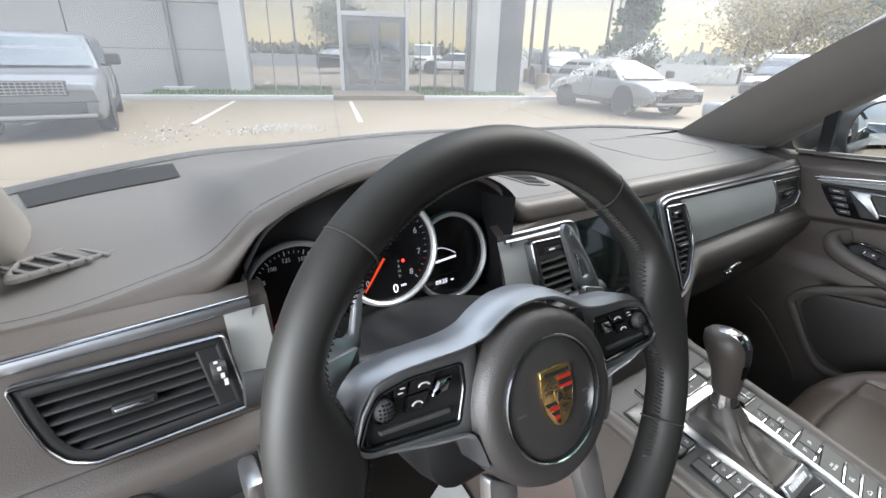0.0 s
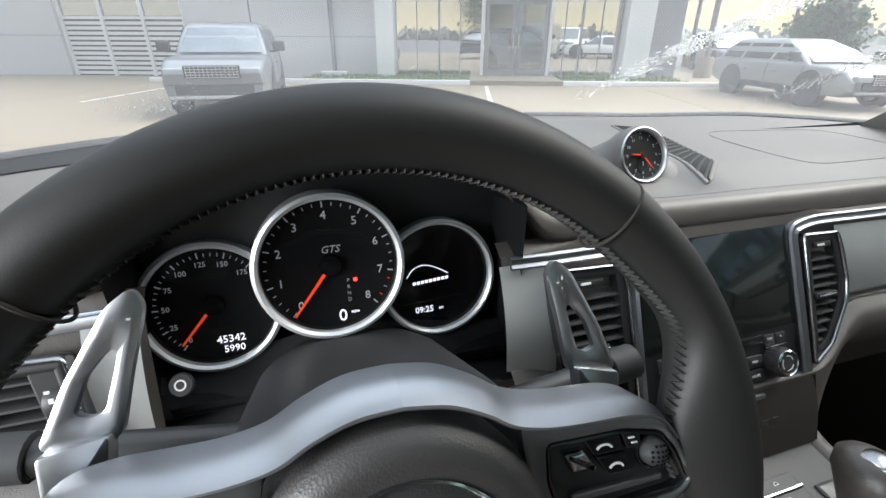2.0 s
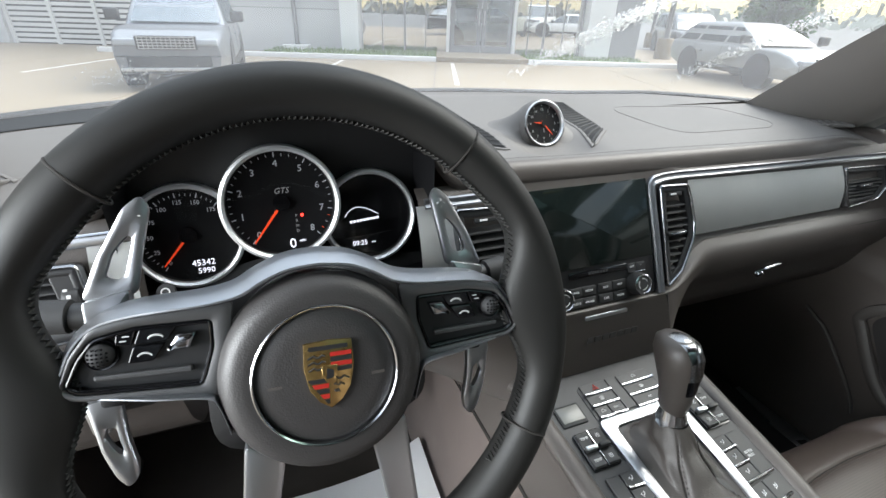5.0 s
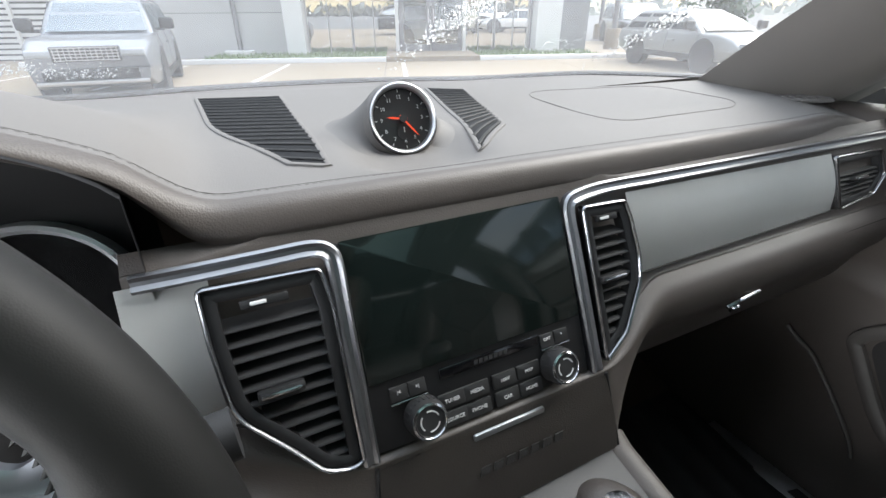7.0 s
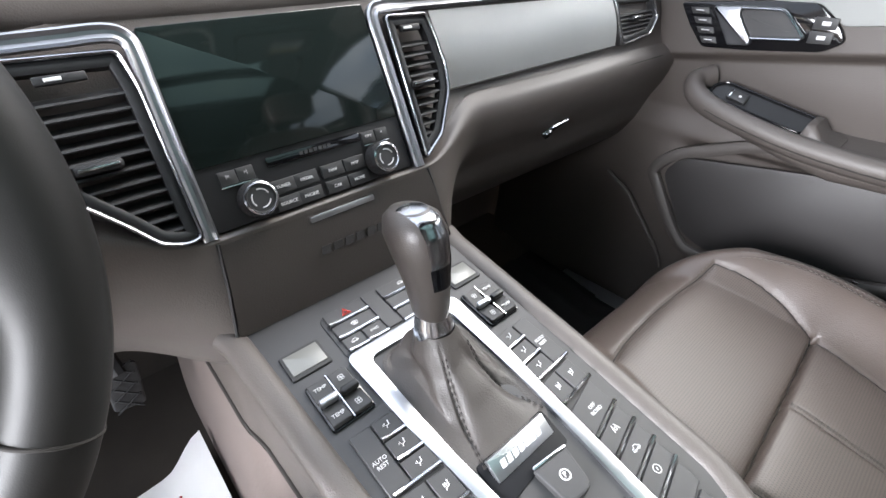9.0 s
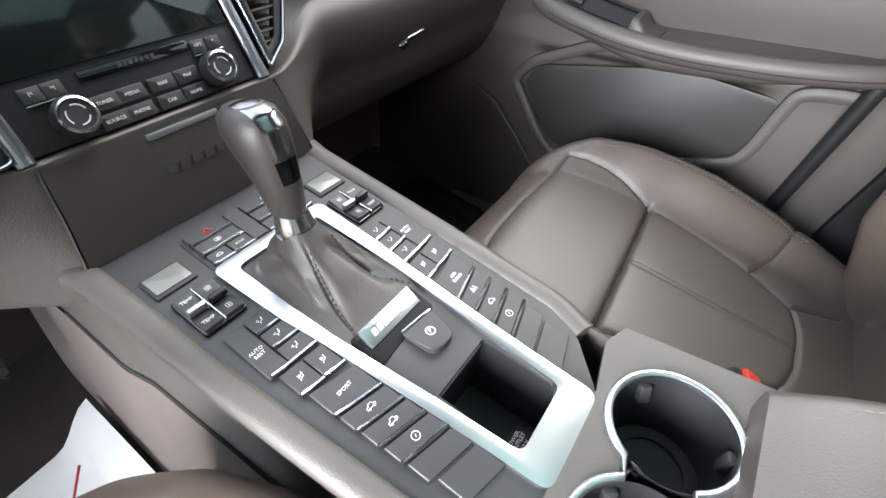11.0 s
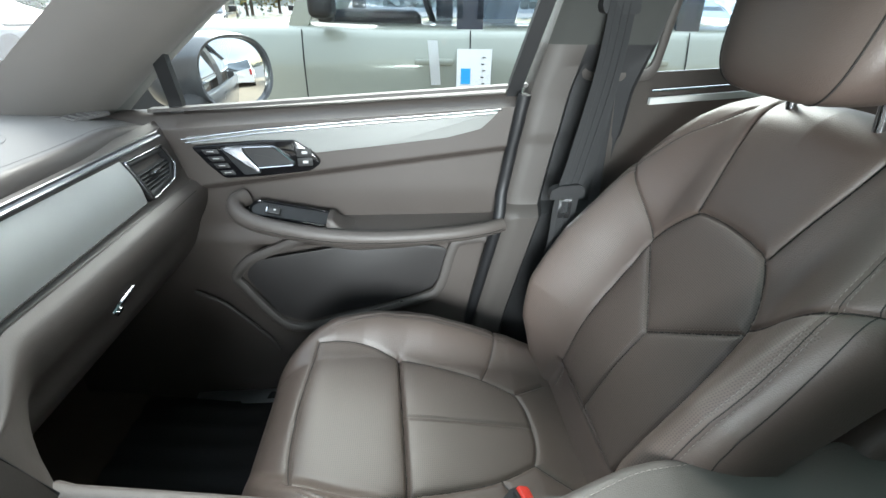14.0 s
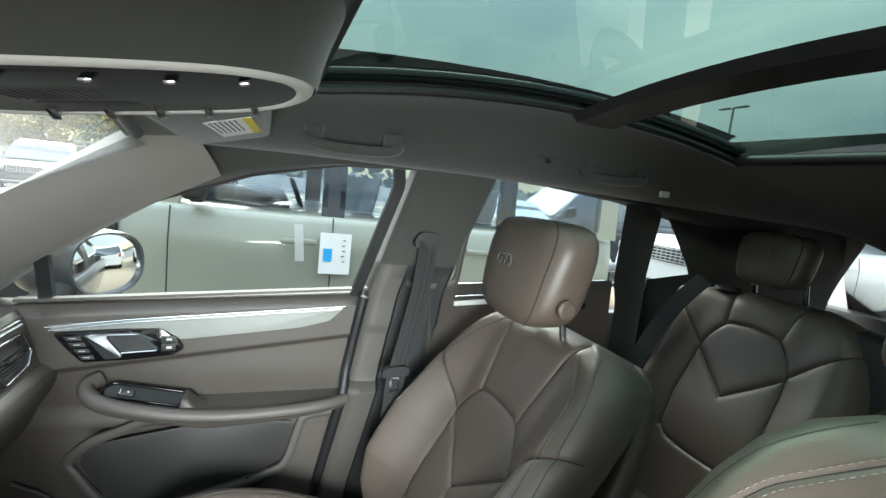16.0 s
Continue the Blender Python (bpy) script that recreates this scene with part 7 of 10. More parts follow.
def needle(m, g, ang, r0, r1):
    P("needle", plate([(r0, -0.0014), (r1, -0.0007), (r1, 0.0007), (r0, 0.0014)], 0.0012, m @ pose(0, 0, 0, 0, 0, ang) @ Matrix.Translation((0, 0, 0.004))), NEEDLE, g, "orange-red needle", 0)
    P("needle_boss", lathe([(0.009, 0.0), (0.0085, 0.004), (0.0, 0.0045)], m, 28), GLOSSBLACK, g)


mt, gt = gauge(-0.3785, 0.584, 1.067, 0.0610, "rev_counter", "silver-ringed rev counter")
ticks(mt, gt, 0.0505, 230, -47, 32, 4, [str(k) for k in range(9)], 0.0098, 0.0415)
needle(mt, gt, 231, -0.004, 0.051)
P("gauge_writing", lettering("GTS", 0.0085, mt @ Matrix.Translation((0.001, 0.013, 0.0004)), shear=0.3), WHITEPRINT, gt, smooth=0)
P("gear_led", lathe([(0.0018, 0.0), (0.0016, 0.001), (0.0, 0.0013)], mt @ Matrix.Translation((0.0190, -0.0150, 0)), 12), LED, gt, "red selector light")
for k, w in enumerate("PRND"):
    P("gear_letter", lettering(w, 0.0044, mt @ Matrix.Translation((0.0130, -0.0150 - 0.0056 * k, 0.0004))), PRINT, gt, smooth=0)
P("speed_digit", lettering("0", 0.0150, mt @ Matrix.Translation((0.0060, -0.0455, 0.0004))), DIGIT, gt, "lit digit", 0)
P("speed_unit", lettering("MPH", 0.0034, mt @ Matrix.Translation((0.0165, -0.0435, 0.0004))), DIGIT, gt, smooth=0)
ml, gl = gauge(-0.4750, 0.604, 1.0345, 0.0562, "speedometer", "silver-ringed speedometer")
ticks(ml, gl, 0.0430, 232, 44, 28, 4, ["0", "25", "50", "75", "100", "125", "150", "175"], 0.0062, 0.0355)
needle(ml, gl, 228, -0.003, 0.041)
P("mile_digits", lettering("45342", 0.0092, ml @ Matrix.Translation((0.0090, -0.0320, 0.0004))), DIGIT, gl, "lit mileage digits", 0)
P("mile_digits", lettering("5990", 0.0086, ml @ Matrix.Translation((0.0105, -0.0410, 0.0004))), DIGIT, gl, smooth=0)
mr, gr_ = gauge(-0.2825, 0.602, 1.0330, 0.0562, "display_gauge", "silver-ringed round display")
P("display_bars", bars(0.036, 0.0026, mr @ Matrix.Translation((-0.0050, -0.0045, 0.0004)) @ pose(0, 0, 0, 0, 0, 4), 9), DIGIT, gr_, "lit model name as bars", 0)
P("display_car_line", sweep([mr @ Vector((-0.028 + 0.040 * i / 12, 0.0010 + 0.0105 * math.sin(math.pi * (i / 12) ** 0.75), 0.0006)) for i in range(13)], circle(0.0004, 5), up=(0, -1, 0.2)), DIGIT, gr_)
P("display_time", lettering("09:25", 0.0082, mr @ Matrix.Translation((-0.0130, -0.0325, 0.0004))), DIGIT, gr_, "lit clock digits", 0)
P("display_time", lettering("AM", 0.0032, mr @ Matrix.Translation((0.0035, -0.0330, 0.0004))), DIGIT, gr_, smooth=0)
P("display_rule", box((0, 0, 0), (0.060, 0.0004, 0.0002), 0, m=mr @ Matrix.Translation((-0.0035, -0.0235, 0.0004)) @ pose(0, 0, 0, 0, 0, 3)), BUTTON, gr_, smooth=0)
for m, r, g in ((mt, 0.055, gt), (ml, 0.0485, gl), (mr, 0.0485, gr_)):
    P("cover_glass", lathe([(r, 0.0062), (0.0, 0.0068)], m, 40), pane("instrument_glass", (0.98, 0.98, 0.98), gloss=0.5), g)
P("reset_button", lathe([(0.0, 0.004), (0.008, 0.0035), (0.009, 0.0)], frame_at((-0.497, 0.560, 0.998), (1, 0, 0), (0, 0.6, 1)), 24), SOFTBLACK, instruments)
P("reset_sign", lathe([(0.0030, 0.0046), (0.0042, 0.0046)], frame_at((-0.497, 0.560, 0.998), (1, 0, 0), (0, 0.6, 1)), 20), PRINT, instruments)
P("lower_bezel", sheet(lambda u, v: Vector((-0.530 + 0.312 * u, 0.600 - 0.060 * v, 0.990 - 0.028 * v - 0.012 * math.sin(v * math.pi) + 0.012 * math.cos((u - 0.5) * 6))), 30, 10, 0.004), SOFTBLACK, instruments)

# ---- glove box latch ----
glove_box = thing("glove_box", "brown-grey glove box lid with chrome latch", "glove box", (0.42, 0.58, 0.86))
P("lid_gap", tube([(x, face_y, z) for x, face_y, z in [(0.20 + 0.46 * i / 20, 0.5268, 0.938) for i in range(21)]], 0.0010, 6), DARKTHREAD, glove_box)
P("latch_plate", plate(rounded([(-0.026, -0.006), (0.030, 0.002), (0.030, 0.007), (-0.010, 0.007), (-0.028, 0.000)], 0.003), 0.004, frame_at((0.398, 0.5430, 0.868), (1, 0, 0.10), (0, -0.6, 1)), 0.001), VENTCHROME, glove_box, "chrome latch")
P("lock_barrel", lathe([(0.0075, 0.0), (0.0072, 0.003), (0.0055, 0.0034), (0.0, 0.0026)], frame_at((0.378, 0.5420, 0.865), (1, 0, 0), (0, -0.6, 1)), 24), VENTCHROME, glove_box)

# ================= console buttons =================
climate = thing("console_buttons", "rows of dark grey console buttons with silver tabs and white symbols", "control panel", (0, 0.3, 0.80))


def skewed(x0, x1, y0, y1, k):
    """Corners of a key: its rows run forward by k for each metre outwards."""
    return [(x0, y0 + k * abs(x0)), (x1, y0 + k * abs(x1)), (x1, y1 + k * abs(x1)), (x0, y1 + k * abs(x0))]


def sign(kind, x, y, size, parent, out):
    """White signs printed on a key."""
    m = at_c(x, y, out + 0.0002)
    up = CON.col[2].to_3d()
    if kind == "tri":
        for q in (0.0050, 0.0028):
            P("symbol", sweep([(m @ Matrix.Translation((q * math.cos(radians(d)), q * math.sin(radians(d)) - 0.0012, 0.0002))).translation for d in (90, 210, 330)], circle(0.00045, 4), up=up, closed=True), RED, parent)
    elif kind == "seat":
        P("symbol", sweep([m @ Vector((size * a, size * b, 0.0002)) for a, b in ((0.45, 0.6), (0.30, -0.15), (-0.15, -0.25), (-0.25, -0.6))], circle(0.00045, 4), up=up), PRINT, parent)
        P("symbol", sweep([m @ Vector((size * a, size * b, 0.0002)) for a, b in ((-0.75, 0.1), (-0.35, 0.35), (-0.35, -0.1))], circle(0.00035, 4), up=up, closed=True), PRINT, parent)
    elif kind == "heat":
        P("symbol", sweep([m @ Vector((size * a, size * b, 0.0002)) for a, b in ((0.55, 0.7), (0.40, -0.25), (-0.30, -0.40), (-0.40, -0.7))], circle(0.0005, 4), up=up), PRINT, parent)
        for d in (-0.35, 0.0):
            P("symbol", sweep([m @ Vector((size * (d + 0.08 * math.sin(b * 9)), size * b, 0.0002)) for b in (-0.1, 0.1, 0.3, 0.5)], circle(0.00035, 4), up=up), PRINT, parent)
    elif kind == "fan":
        for d in (45, 135, 225, 315):
            P("symbol", lathe([(size * 0.22, 0.0002), (size * 0.33, 0.0002)], m @ Matrix.Translation((size * 0.36 * math.cos(radians(d)), size * 0.36 * math.sin(radians(d)), 0)), 10), PRINT, parent)
    elif kind == "shield":
        P("symbol", sweep([m @ Vector((size * a, size * b, 0.0002)) for a, b in ((-0.8, 0.35), (0, 0.55), (0.8, 0.35), (0.5, -0.5), (-0.5, -0.5))], circle(0.0004, 4), up=up, closed=True), PRINT, parent)
        for d in (-0.25, 0.0, 0.25):
            P("symbol", box((size * d, -0.05 * size, 0.0002), (0.0006, size * 0.7, 0.0003), 0, m=m), PRINT, parent, smooth=0)
    elif kind == "car":
        P("symbol", sweep([m @ Vector((size * a, size * b, 0.0002)) for a, b in ((-0.9, -0.25), (-0.8, 0.15), (-0.4, 0.2), (-0.15, 0.55), (0.4, 0.5), (0.6, 0.15), (0.9, 0.05), (0.9, -0.25))], circle(0.0004, 4), up=up, closed=True), PRINT, parent)
        for d in (-0.5, 0.5):
            P("symbol", lathe([(size * 0.12, 0.0003), (size * 0.24, 0.0003)], m @ Matrix.Translation((size * d, -0.3 * size, 0)), 10), PRINT, parent)
    elif kind == "ring":
        P("symbol", lathe([(size * 0.62, 0.0002), (size * 0.78, 0.0002)], m, 20), PRINT, parent)
        P("symbol", box((0, 0, 0.0002), (size * 0.5, 0.0007, 0.0003), 0, m=m @ pose(0, 0, 0, 0, 0, 60)), PRINT, parent, smooth=0)
    elif kind == "lane":
        for d in (-1, 1):
            P("symbol", box((size * 0.55 * d, 0, 0.0002), (0.0007, size * 1.3, 0.0003), 0, m=m @ pose(0, 0, 0, 0, 0, d * 18)), PRINT, parent, smooth=0)
        P("symbol", lathe([(size * 0.2, 0.0002), (size * 0.36, 0.0002)], m, 12), PRINT, parent)
    elif kind:
        for k, w in enumerate(kind.split("|")):
            P("words", lettering(w, size, m @ Matrix.Translation((0, -k * size * 1.05, 0))), PRINT, parent, smooth=0)


def key(x0, x1, y0, y1, kind="", tab=False, k=0.1, size=0.0052, out=0.0030, wide_tab=None):
    """One flush key; with tab, a silver lip along its rear edge that rises at the outer end."""
    pts = skewed(x0, x1, y0 + 0.0005, y1 - 0.0005, k)
    cx, cy = sum(p[0] for p in pts) / 4, sum(p[1] for p in pts) / 4
    b = P("button", plate(rounded([((p[0] - cx) * (1 - 0.0009 / abs(x1 - x0)) + cx, p[1] * 1.0112) for p in pts], 0.0012, 2), 0.007, at_c(0, 0, out), 0.0006, 1), BUTTON, climate, smooth=22)
    sign(kind, cx, cy + (0.001 if tab else 0), size * 0.80, b, out)
    if tab:
        a0, a1 = wide_tab or (x0, x1)
        run = []
        for i in range(9):
            w = i / 8
            x = a0 + (a1 - a0) * w
            lift = 0.0016 * ease((abs(x) - max(abs(a0), abs(a1)) + 0.010) / 0.010)
            run.append(C(x, y0 + k * abs(x) + 0.0009, out - 0.0002 + lift))
        P("silver_tab", sweep(run, [(-0.0018, -0.002), (-0.0017, 0.0010), (-0.0008, 0.0019), (0.0008, 0.0019), (0.0017, 0.0010), (0.0018, -0.002)], up=CON.col[2].to_3d()), CHROME, b, "polished silver lip")
    return b


# front block ahead of the lever: two columns of three rows in a shallow bezel
P("key_bezel", plate(rounded([(-0.0585, 0.4045), (0.0585, 0.4045), (0.0585, 0.4590), (-0.0585, 0.4590)], 0.008), 0.004, at_c(0, 0, 0.0010), 0.0006), BLACK, climate, smooth=22)
P("block_cover", plate(rounded([(-0.0125, 0.4085), (0.0030, 0.4085), (0.0030, 0.4560), (-0.0125, 0.4560)], 0.001), 0.006, at_c(0, 0.004, 0.0026), 0.0005), BUTTON, climate, smooth=22)
for i, (left, right) in enumerate((("tri", "car"), ("shield", "shield"), ("car", "A.C"))):
    y1 = 0.4545 - 0.0165 * i
    if i == 2:
        key(-0.0545, -0.0345, y1 - 0.0160, y1, "car", True, 0.0, 0.0045)
        key(-0.0340, -0.0135, y1 - 0.0160, y1, "SYNC", True, 0.0, 0.0042)
    else:
        key(-0.0545, -0.0135, y1 - 0.0160, y1, left, True, 0.0, 0.0050)
    key(0.0040, 0.0545, y1 - 0.0160, y1, right, True, 0.0, 0.0045)
for sx in (-1, 1):
    P("display_frame", plate(rounded([(-0.0178, -0.0138), (0.0178, -0.0138), (0.0178, 0.0138), (-0.0178, 0.0138)], 0.002), 0.006, at_c(sx * 0.0872, 0.4225, 0.0022), 0.0006), SOFTBLACK, climate)
    P("display_glass", plate(rounded([(-0.0152, -0.0105), (0.0152, -0.0105), (0.0152, 0.0105), (-0.0152, 0.0105)], 0.001), 0.002, at_c(sx * 0.0872, 0.4230, 0.0030), 0.0003), LCD, climate, "pale blank display")
    blk = P("switch_block", plate(rounded([(-0.0185, -0.0228), (0.0185, -0.0228), (0.0185, 0.0228), (-0.0185, 0.0228)], 0.003), 0.006, at_c(sx * 0.0835, 0.3755, 0.0030), 0.001), GLOSSBLACK, climate)
    for i in (0, 1):
        for k in (0, 1):
            x = sx * 0.0835 + (-0.0090 if k == 0 else 0.0090)
            y = 0.3755 + (0.0108 if i == 0 else -0.0108)
            q = P("rocker_key", plate(rounded([(-0.0082, -0.0095), (0.0082, -0.0095), (0.0082, 0.0095), (-0.0082, 0.0095)], 0.002), 0.006, at_c(x, y, 0.0052) @ pose(0, 0, 0, 10 if i == 0 else -10, 0, 0), 0.001), BUTTON, blk, smooth=22)
            P("words", lettering("TEMP", 0.0044, at_c(x, y + (0.0025 if i == 0 else -0.0025), 0.0064)), PRINT, q, smooth=0) if (k == 0) == (sx < 0) else sign("fan", x, y + (0.002 if i == 0 else -0.002), 0.0044, q, 0.0060)
    for k in (0, 1):
        outer = (k == 0) == (sx < 0)
        P("rocker", box((0, 0, 0), (0.0155, 0.0058, 0.0075), 0.0018, m=at_c(sx * 0.0835 + (-0.0090 if k == 0 else 0.0090), 0.3755, 0.0080)), SATIN if outer == (sx < 0) else BLACK, blk)
    P("switch_divider", box((0, 0, 0), (0.0008, 0.044, 0.004), 0, m=at_c(sx * 0.0835, 0.3755, 0.0045)), CHROME, blk, smooth=0)
    # automatic climate key, three air keys, two seat keys, then a column of broad keys
    key(sx * 0.0790, sx * 0.0970, 0.2855, 0.3385, "AUTO|REST", False, 0.05, 0.0054)
    for i in range(3):
        key(sx * 0.0560 + sx * 0.0018 * (1 - i), sx * 0.0785, 0.3220 - 0.0182 * i, 0.3395 - 0.0182 * i, "seat", True, 0.05, 0.0056, wide_tab=None if i < 2 else (sx * 0.0545, sx * 0.0950))
    key(sx * 0.0530, sx * 0.0715, 0.2560, 0.2805, "heat", True, 0.09, 0.0052)
    key(sx * 0.0720, sx * 0.0920, 0.2560, 0.2805, "heat", True, 0.09, 0.0052)
    rows = [(0.2165, 0.2430, "SPORT"), (0.1985, 0.2155, "car"), (0.1805, 0.1975, "car"), (0.1625, 0.1795, "ring")] if sx < 0 else [(0.2165, 0.2430, "OFF|ROAD"), (0.1985, 0.2155, "lane"), (0.1805, 0.1975, "car"), (0.1625, 0.1795, "ring")]
    for i, (y0, y1, kind) in enumerate(rows):
        key(sx * (0.0505 - 0.0016 * i), sx * (0.0885 - 0.0012 * i), y0, y1, kind, True, 0.23, 0.0056)
    key(sx * 0.0440, sx * 0.0835, 0.1430, 0.1615, "", False, 0.23)
    key(sx * 0.0435, sx * 0.0790, 0.1180, 0.1420, "", False, 0.23)
for k, w in enumerate(("+", "M", "-")):
    P("gate_mark", lettering(w, 0.0080, at_c(-0.0518 + 0.0012 * k, 0.322 - 0.019 * k, 0.0046)), WHITEPRINT, climate, smooth=0)
# badge plate and parking brake switch
badge_plate = thing("console_badge", "tilted silver badge plate behind the gear lever", "badge", C(0, 0.262))
P("badge_well", plate(rounded([(-0.0385, 0.2375), (-0.0100, 0.2405), (0.0315, 0.2405), (0.0350, 0.2715), (-0.0385, 0.2715)], 0.004), 0.003, at_c(0, 0.0028, 0.0016), 0.0005), DIAL, badge_plate, "black recess")
BM = at_c(-0.0025, 0.2600, 0.0060) @ pose(0, 0, 0, 26, 0, 0)
P("badge_face", plate(rounded([(-0.0300, -0.0085), (0.0300, -0.0085), (0.0300, 0.0085), (-0.0300, 0.0085)], 0.001), 0.004, BM @ Matrix.Translation((0, 0, 0.0008)), 0.0006), SATIN, badge_plate, "satin silver face")
P("badge_writing", bars(0.044, 0.0056, BM @ Matrix.Translation((0, 0, 0.0012)), 7), PRINT, badge_plate, smooth=0)
brake_switch = thing("parking_brake_switch", "dark grey parking brake switch with silver edge", "switch", C(0.004, 0.218))
KEYM = at_c(0.0065, 0.2270, 0.0062) @ pose(0, 0, 0, -5, 0, -6)
P("switch_key", plate(rounded([(-0.0120, -0.0165), (0.0120, -0.0165), (0.0165, 0.0150), (-0.0165, 0.0150)], [0.010, 0.010, 0.002, 0.002], 6), 0.009, KEYM, 0.0016), BUTTON, brake_switch, smooth=22)
P("switch_edge", box((0, 0.0155, -0.0005), (0.033, 0.0026, 0.0034), 0.001, m=KEYM), CHROME, brake_switch)
P("switch_sign", lathe([(0.0032, 0.0), (0.0044, 0.0)], KEYM @ Matrix.Translation((0, 0, 0.0004)), 20), PRINT, brake_switch)
P("switch_sign", lettering("P", 0.0055, KEYM @ Matrix.Translation((0, 0, 0.0004))), PRINT, brake_switch, smooth=0)

# ================= passenger door fittings =================
DX = 0.6835


def dplate(pts, depth, out, bevel=0.001, base=DX):
    """A plate on the door; pts in (y, z)."""
    m = frame_at((base - out, 0, 0), (0, -1, 0), (0, 0, 1))
    return plate([(-a, b) for a, b in pts], depth, m, bevel)


TR = rounded([(0.534, 1.0335), (0.40, 1.046), (0.20, 1.062), (-0.048, 1.0805), (-0.036, 1.066), (-0.014, 1.046), (0.05, 1.030), (0.16, 1.0175), (0.300, 1.003), (0.335, 1.028), (0.40, 1.028), (0.524, 1.0215)], 0.006)
P("silver_trim", dplate(TR, 0.010, 0.006, 0.002), DIMTRIM, passenger_door, "satin silver door trim")
P("chrome_line", tube([(DX - 0.0085, y, z) for y, z in ((0.536, 1.0315), (0.40, 1.0475), (0.20, 1.0635), (0.05, 1.0745), (-0.050, 1.0825))], 0.0015, 8), CHROME, passenger_door, "chrome line along the trim")
P("chrome_line", tube([(DX - 0.0085, y, z) for y, z in ((0.530, 1.0255), (0.40, 1.0415), (0.20, 1.0575), (0.05, 1.0685), (-0.042, 1.076))], 0.0013, 8), CHROME, passenger_door)
BZ = rounded([(0.524, 1.018), (0.500, 0.984), (0.474, 0.956), (0.400, 0.960), (0.312, 0.969), (0.290, 0.984), (0.300, 1.000), (0.335, 1.029), (0.400, 1.0275)], 0.008)
bezel = P("handle_bezel", dplate(BZ, 0.012, 0.009, 0.002), GLOSSBLACK, passenger_door, "black bezel round the door handle")
HN = rounded([(0.468, 1.019), (0.436, 0.973), (0.340, 0.980), (0.336, 0.987), (0.372, 1.0215)], 0.010)
HI = inset(HN, 0.0055)
P("handle_ring", ringplate([(-a, b) for a, b in HN], [(-a, b) for a, b in HI], 0.006, frame_at((DX - 0.012, 0, 0), (0, -1, 0), (0, 0, 1)), 0.004), CHROME, bezel, "chrome door handle")
P("handle_lever", dplate(rounded([(0.470, 1.0165), (0.434, 0.9645), (0.404, 0.9675), (0.4035, 0.9755), (0.4285, 1.0085), (0.428, 1.0195)], 0.004), 0.012, 0.018, 0.004), BANDMETAL, bezel, "satin handle grip")
P("handle_cup", dplate(inset(HN, 0.004), 0.003, 0.0104, 0), BUTTON, bezel)
for k in range(4):
    P("seat_memory_key", dplate(rounded([(0.506 - 0.0085 * k, 1.0125 - 0.0135 * k), (0.478 - 0.0075 * k, 1.0135 - 0.0135 * k), (0.474 - 0.0075 * k, 1.0045 - 0.0135 * k), (0.500 - 0.0085 * k, 1.0035 - 0.0135 * k)], 0.0012), 0.003, 0.0108, 0.0008), BUTTON, bezel)
    P("key_sign", dplate([(0.496 - 0.008 * k, 1.0095 - 0.0135 * k), (0.484 - 0.008 * k, 1.0098 - 0.0135 * k), (0.484 - 0.008 * k, 1.0086 - 0.0135 * k), (0.496 - 0.008 * k, 1.0083 - 0.0135 * k)], 0.0006, 0.0113, 0), PRINT, bezel, smooth=0)
for k in range(2):
    P("lock_key", dplate(rounded([(0.334, 1.013 - 0.018 * k), (0.306, 1.0125 - 0.018 * k), (0.306, 0.998 - 0.018 * k), (0.334, 0.997 - 0.018 * k)], 0.002), 0.003, 0.0108, 0.0008), BUTTON, bezel)
    P("key_sign", dplate([(0.324, 1.008 - 0.018 * k), (0.314, 1.008 - 0.018 * k), (0.314, 1.003 - 0.018 * k), (0.324, 1.003 - 0.018 * k)], 0.0006, 0.0113, 0), PRINT, bezel, smooth=0)

# armrest: a padded roll that wraps round the black pull cup and runs back along the door
def arm_sec(w):
    """Cross section of the armrest at 0 (front tip) .. 1 (rear)."""
    y = 0.466 - 0.540 * w
    top = lin(w, [(0, 0.890), (0.05, 0.894), (0.16, 0.879), (0.30, 0.860), (0.42, 0.856), (1, 0.856)])
    low = lin(w, [(0, 0.884), (0.05, 0.862), (0.16, 0.840), (0.30, 0.820), (0.42, 0.806), (0.7, 0.812), (1, 0.838)])
    innr = lin(w, [(0, 0.676), (0.03, 0.656), (0.12, 0.640), (0.30, 0.630), (0.60, 0.630), (1, 0.650)])
    return y, top, low, innr


loops = []
for i in range(41):
    w = i / 40
    y, top, low, innr = arm_sec(w)
    loops.append([(p[0], y, p[1]) for p in rounded([(0.715, low + 0.010), (innr + 0.016, low), (innr, low + 0.35 * (top - low)), (innr + 0.002, top - 0.006), (innr + 0.022, top), (0.715, top + 0.004)], [0.004, 0.016, 0.014, 0.012, 0.012, 0.004], 5)])
P("door_armrest", loft(loops), LEATHER, passenger_door, "padded leather armrest")
for dz in (0.004, -0.004):
    P("armrest_seam", stitches([(arm_sec(w)[3] + 0.0004, arm_sec(w)[0], arm_sec(w)[2] + 0.45 * (arm_sec(w)[1] - arm_sec(w)[2]) + dz) for w in [0.05 + 0.93 * i / 40 for i in range(41)]], 0.004, 0.0022, 0.0006, up=(1, 0, 0)), THREAD, passenger_door)
P("armrest_groove", tube([(arm_sec(w)[3] + 0.0008, arm_sec(w)[0], arm_sec(w)[2] + 0.45 * (arm_sec(w)[1] - arm_sec(w)[2])) for w in [0.05 + 0.93 * i / 40 for i in range(41)]], 0.0012, 6), DARKTHREAD, passenger_door)
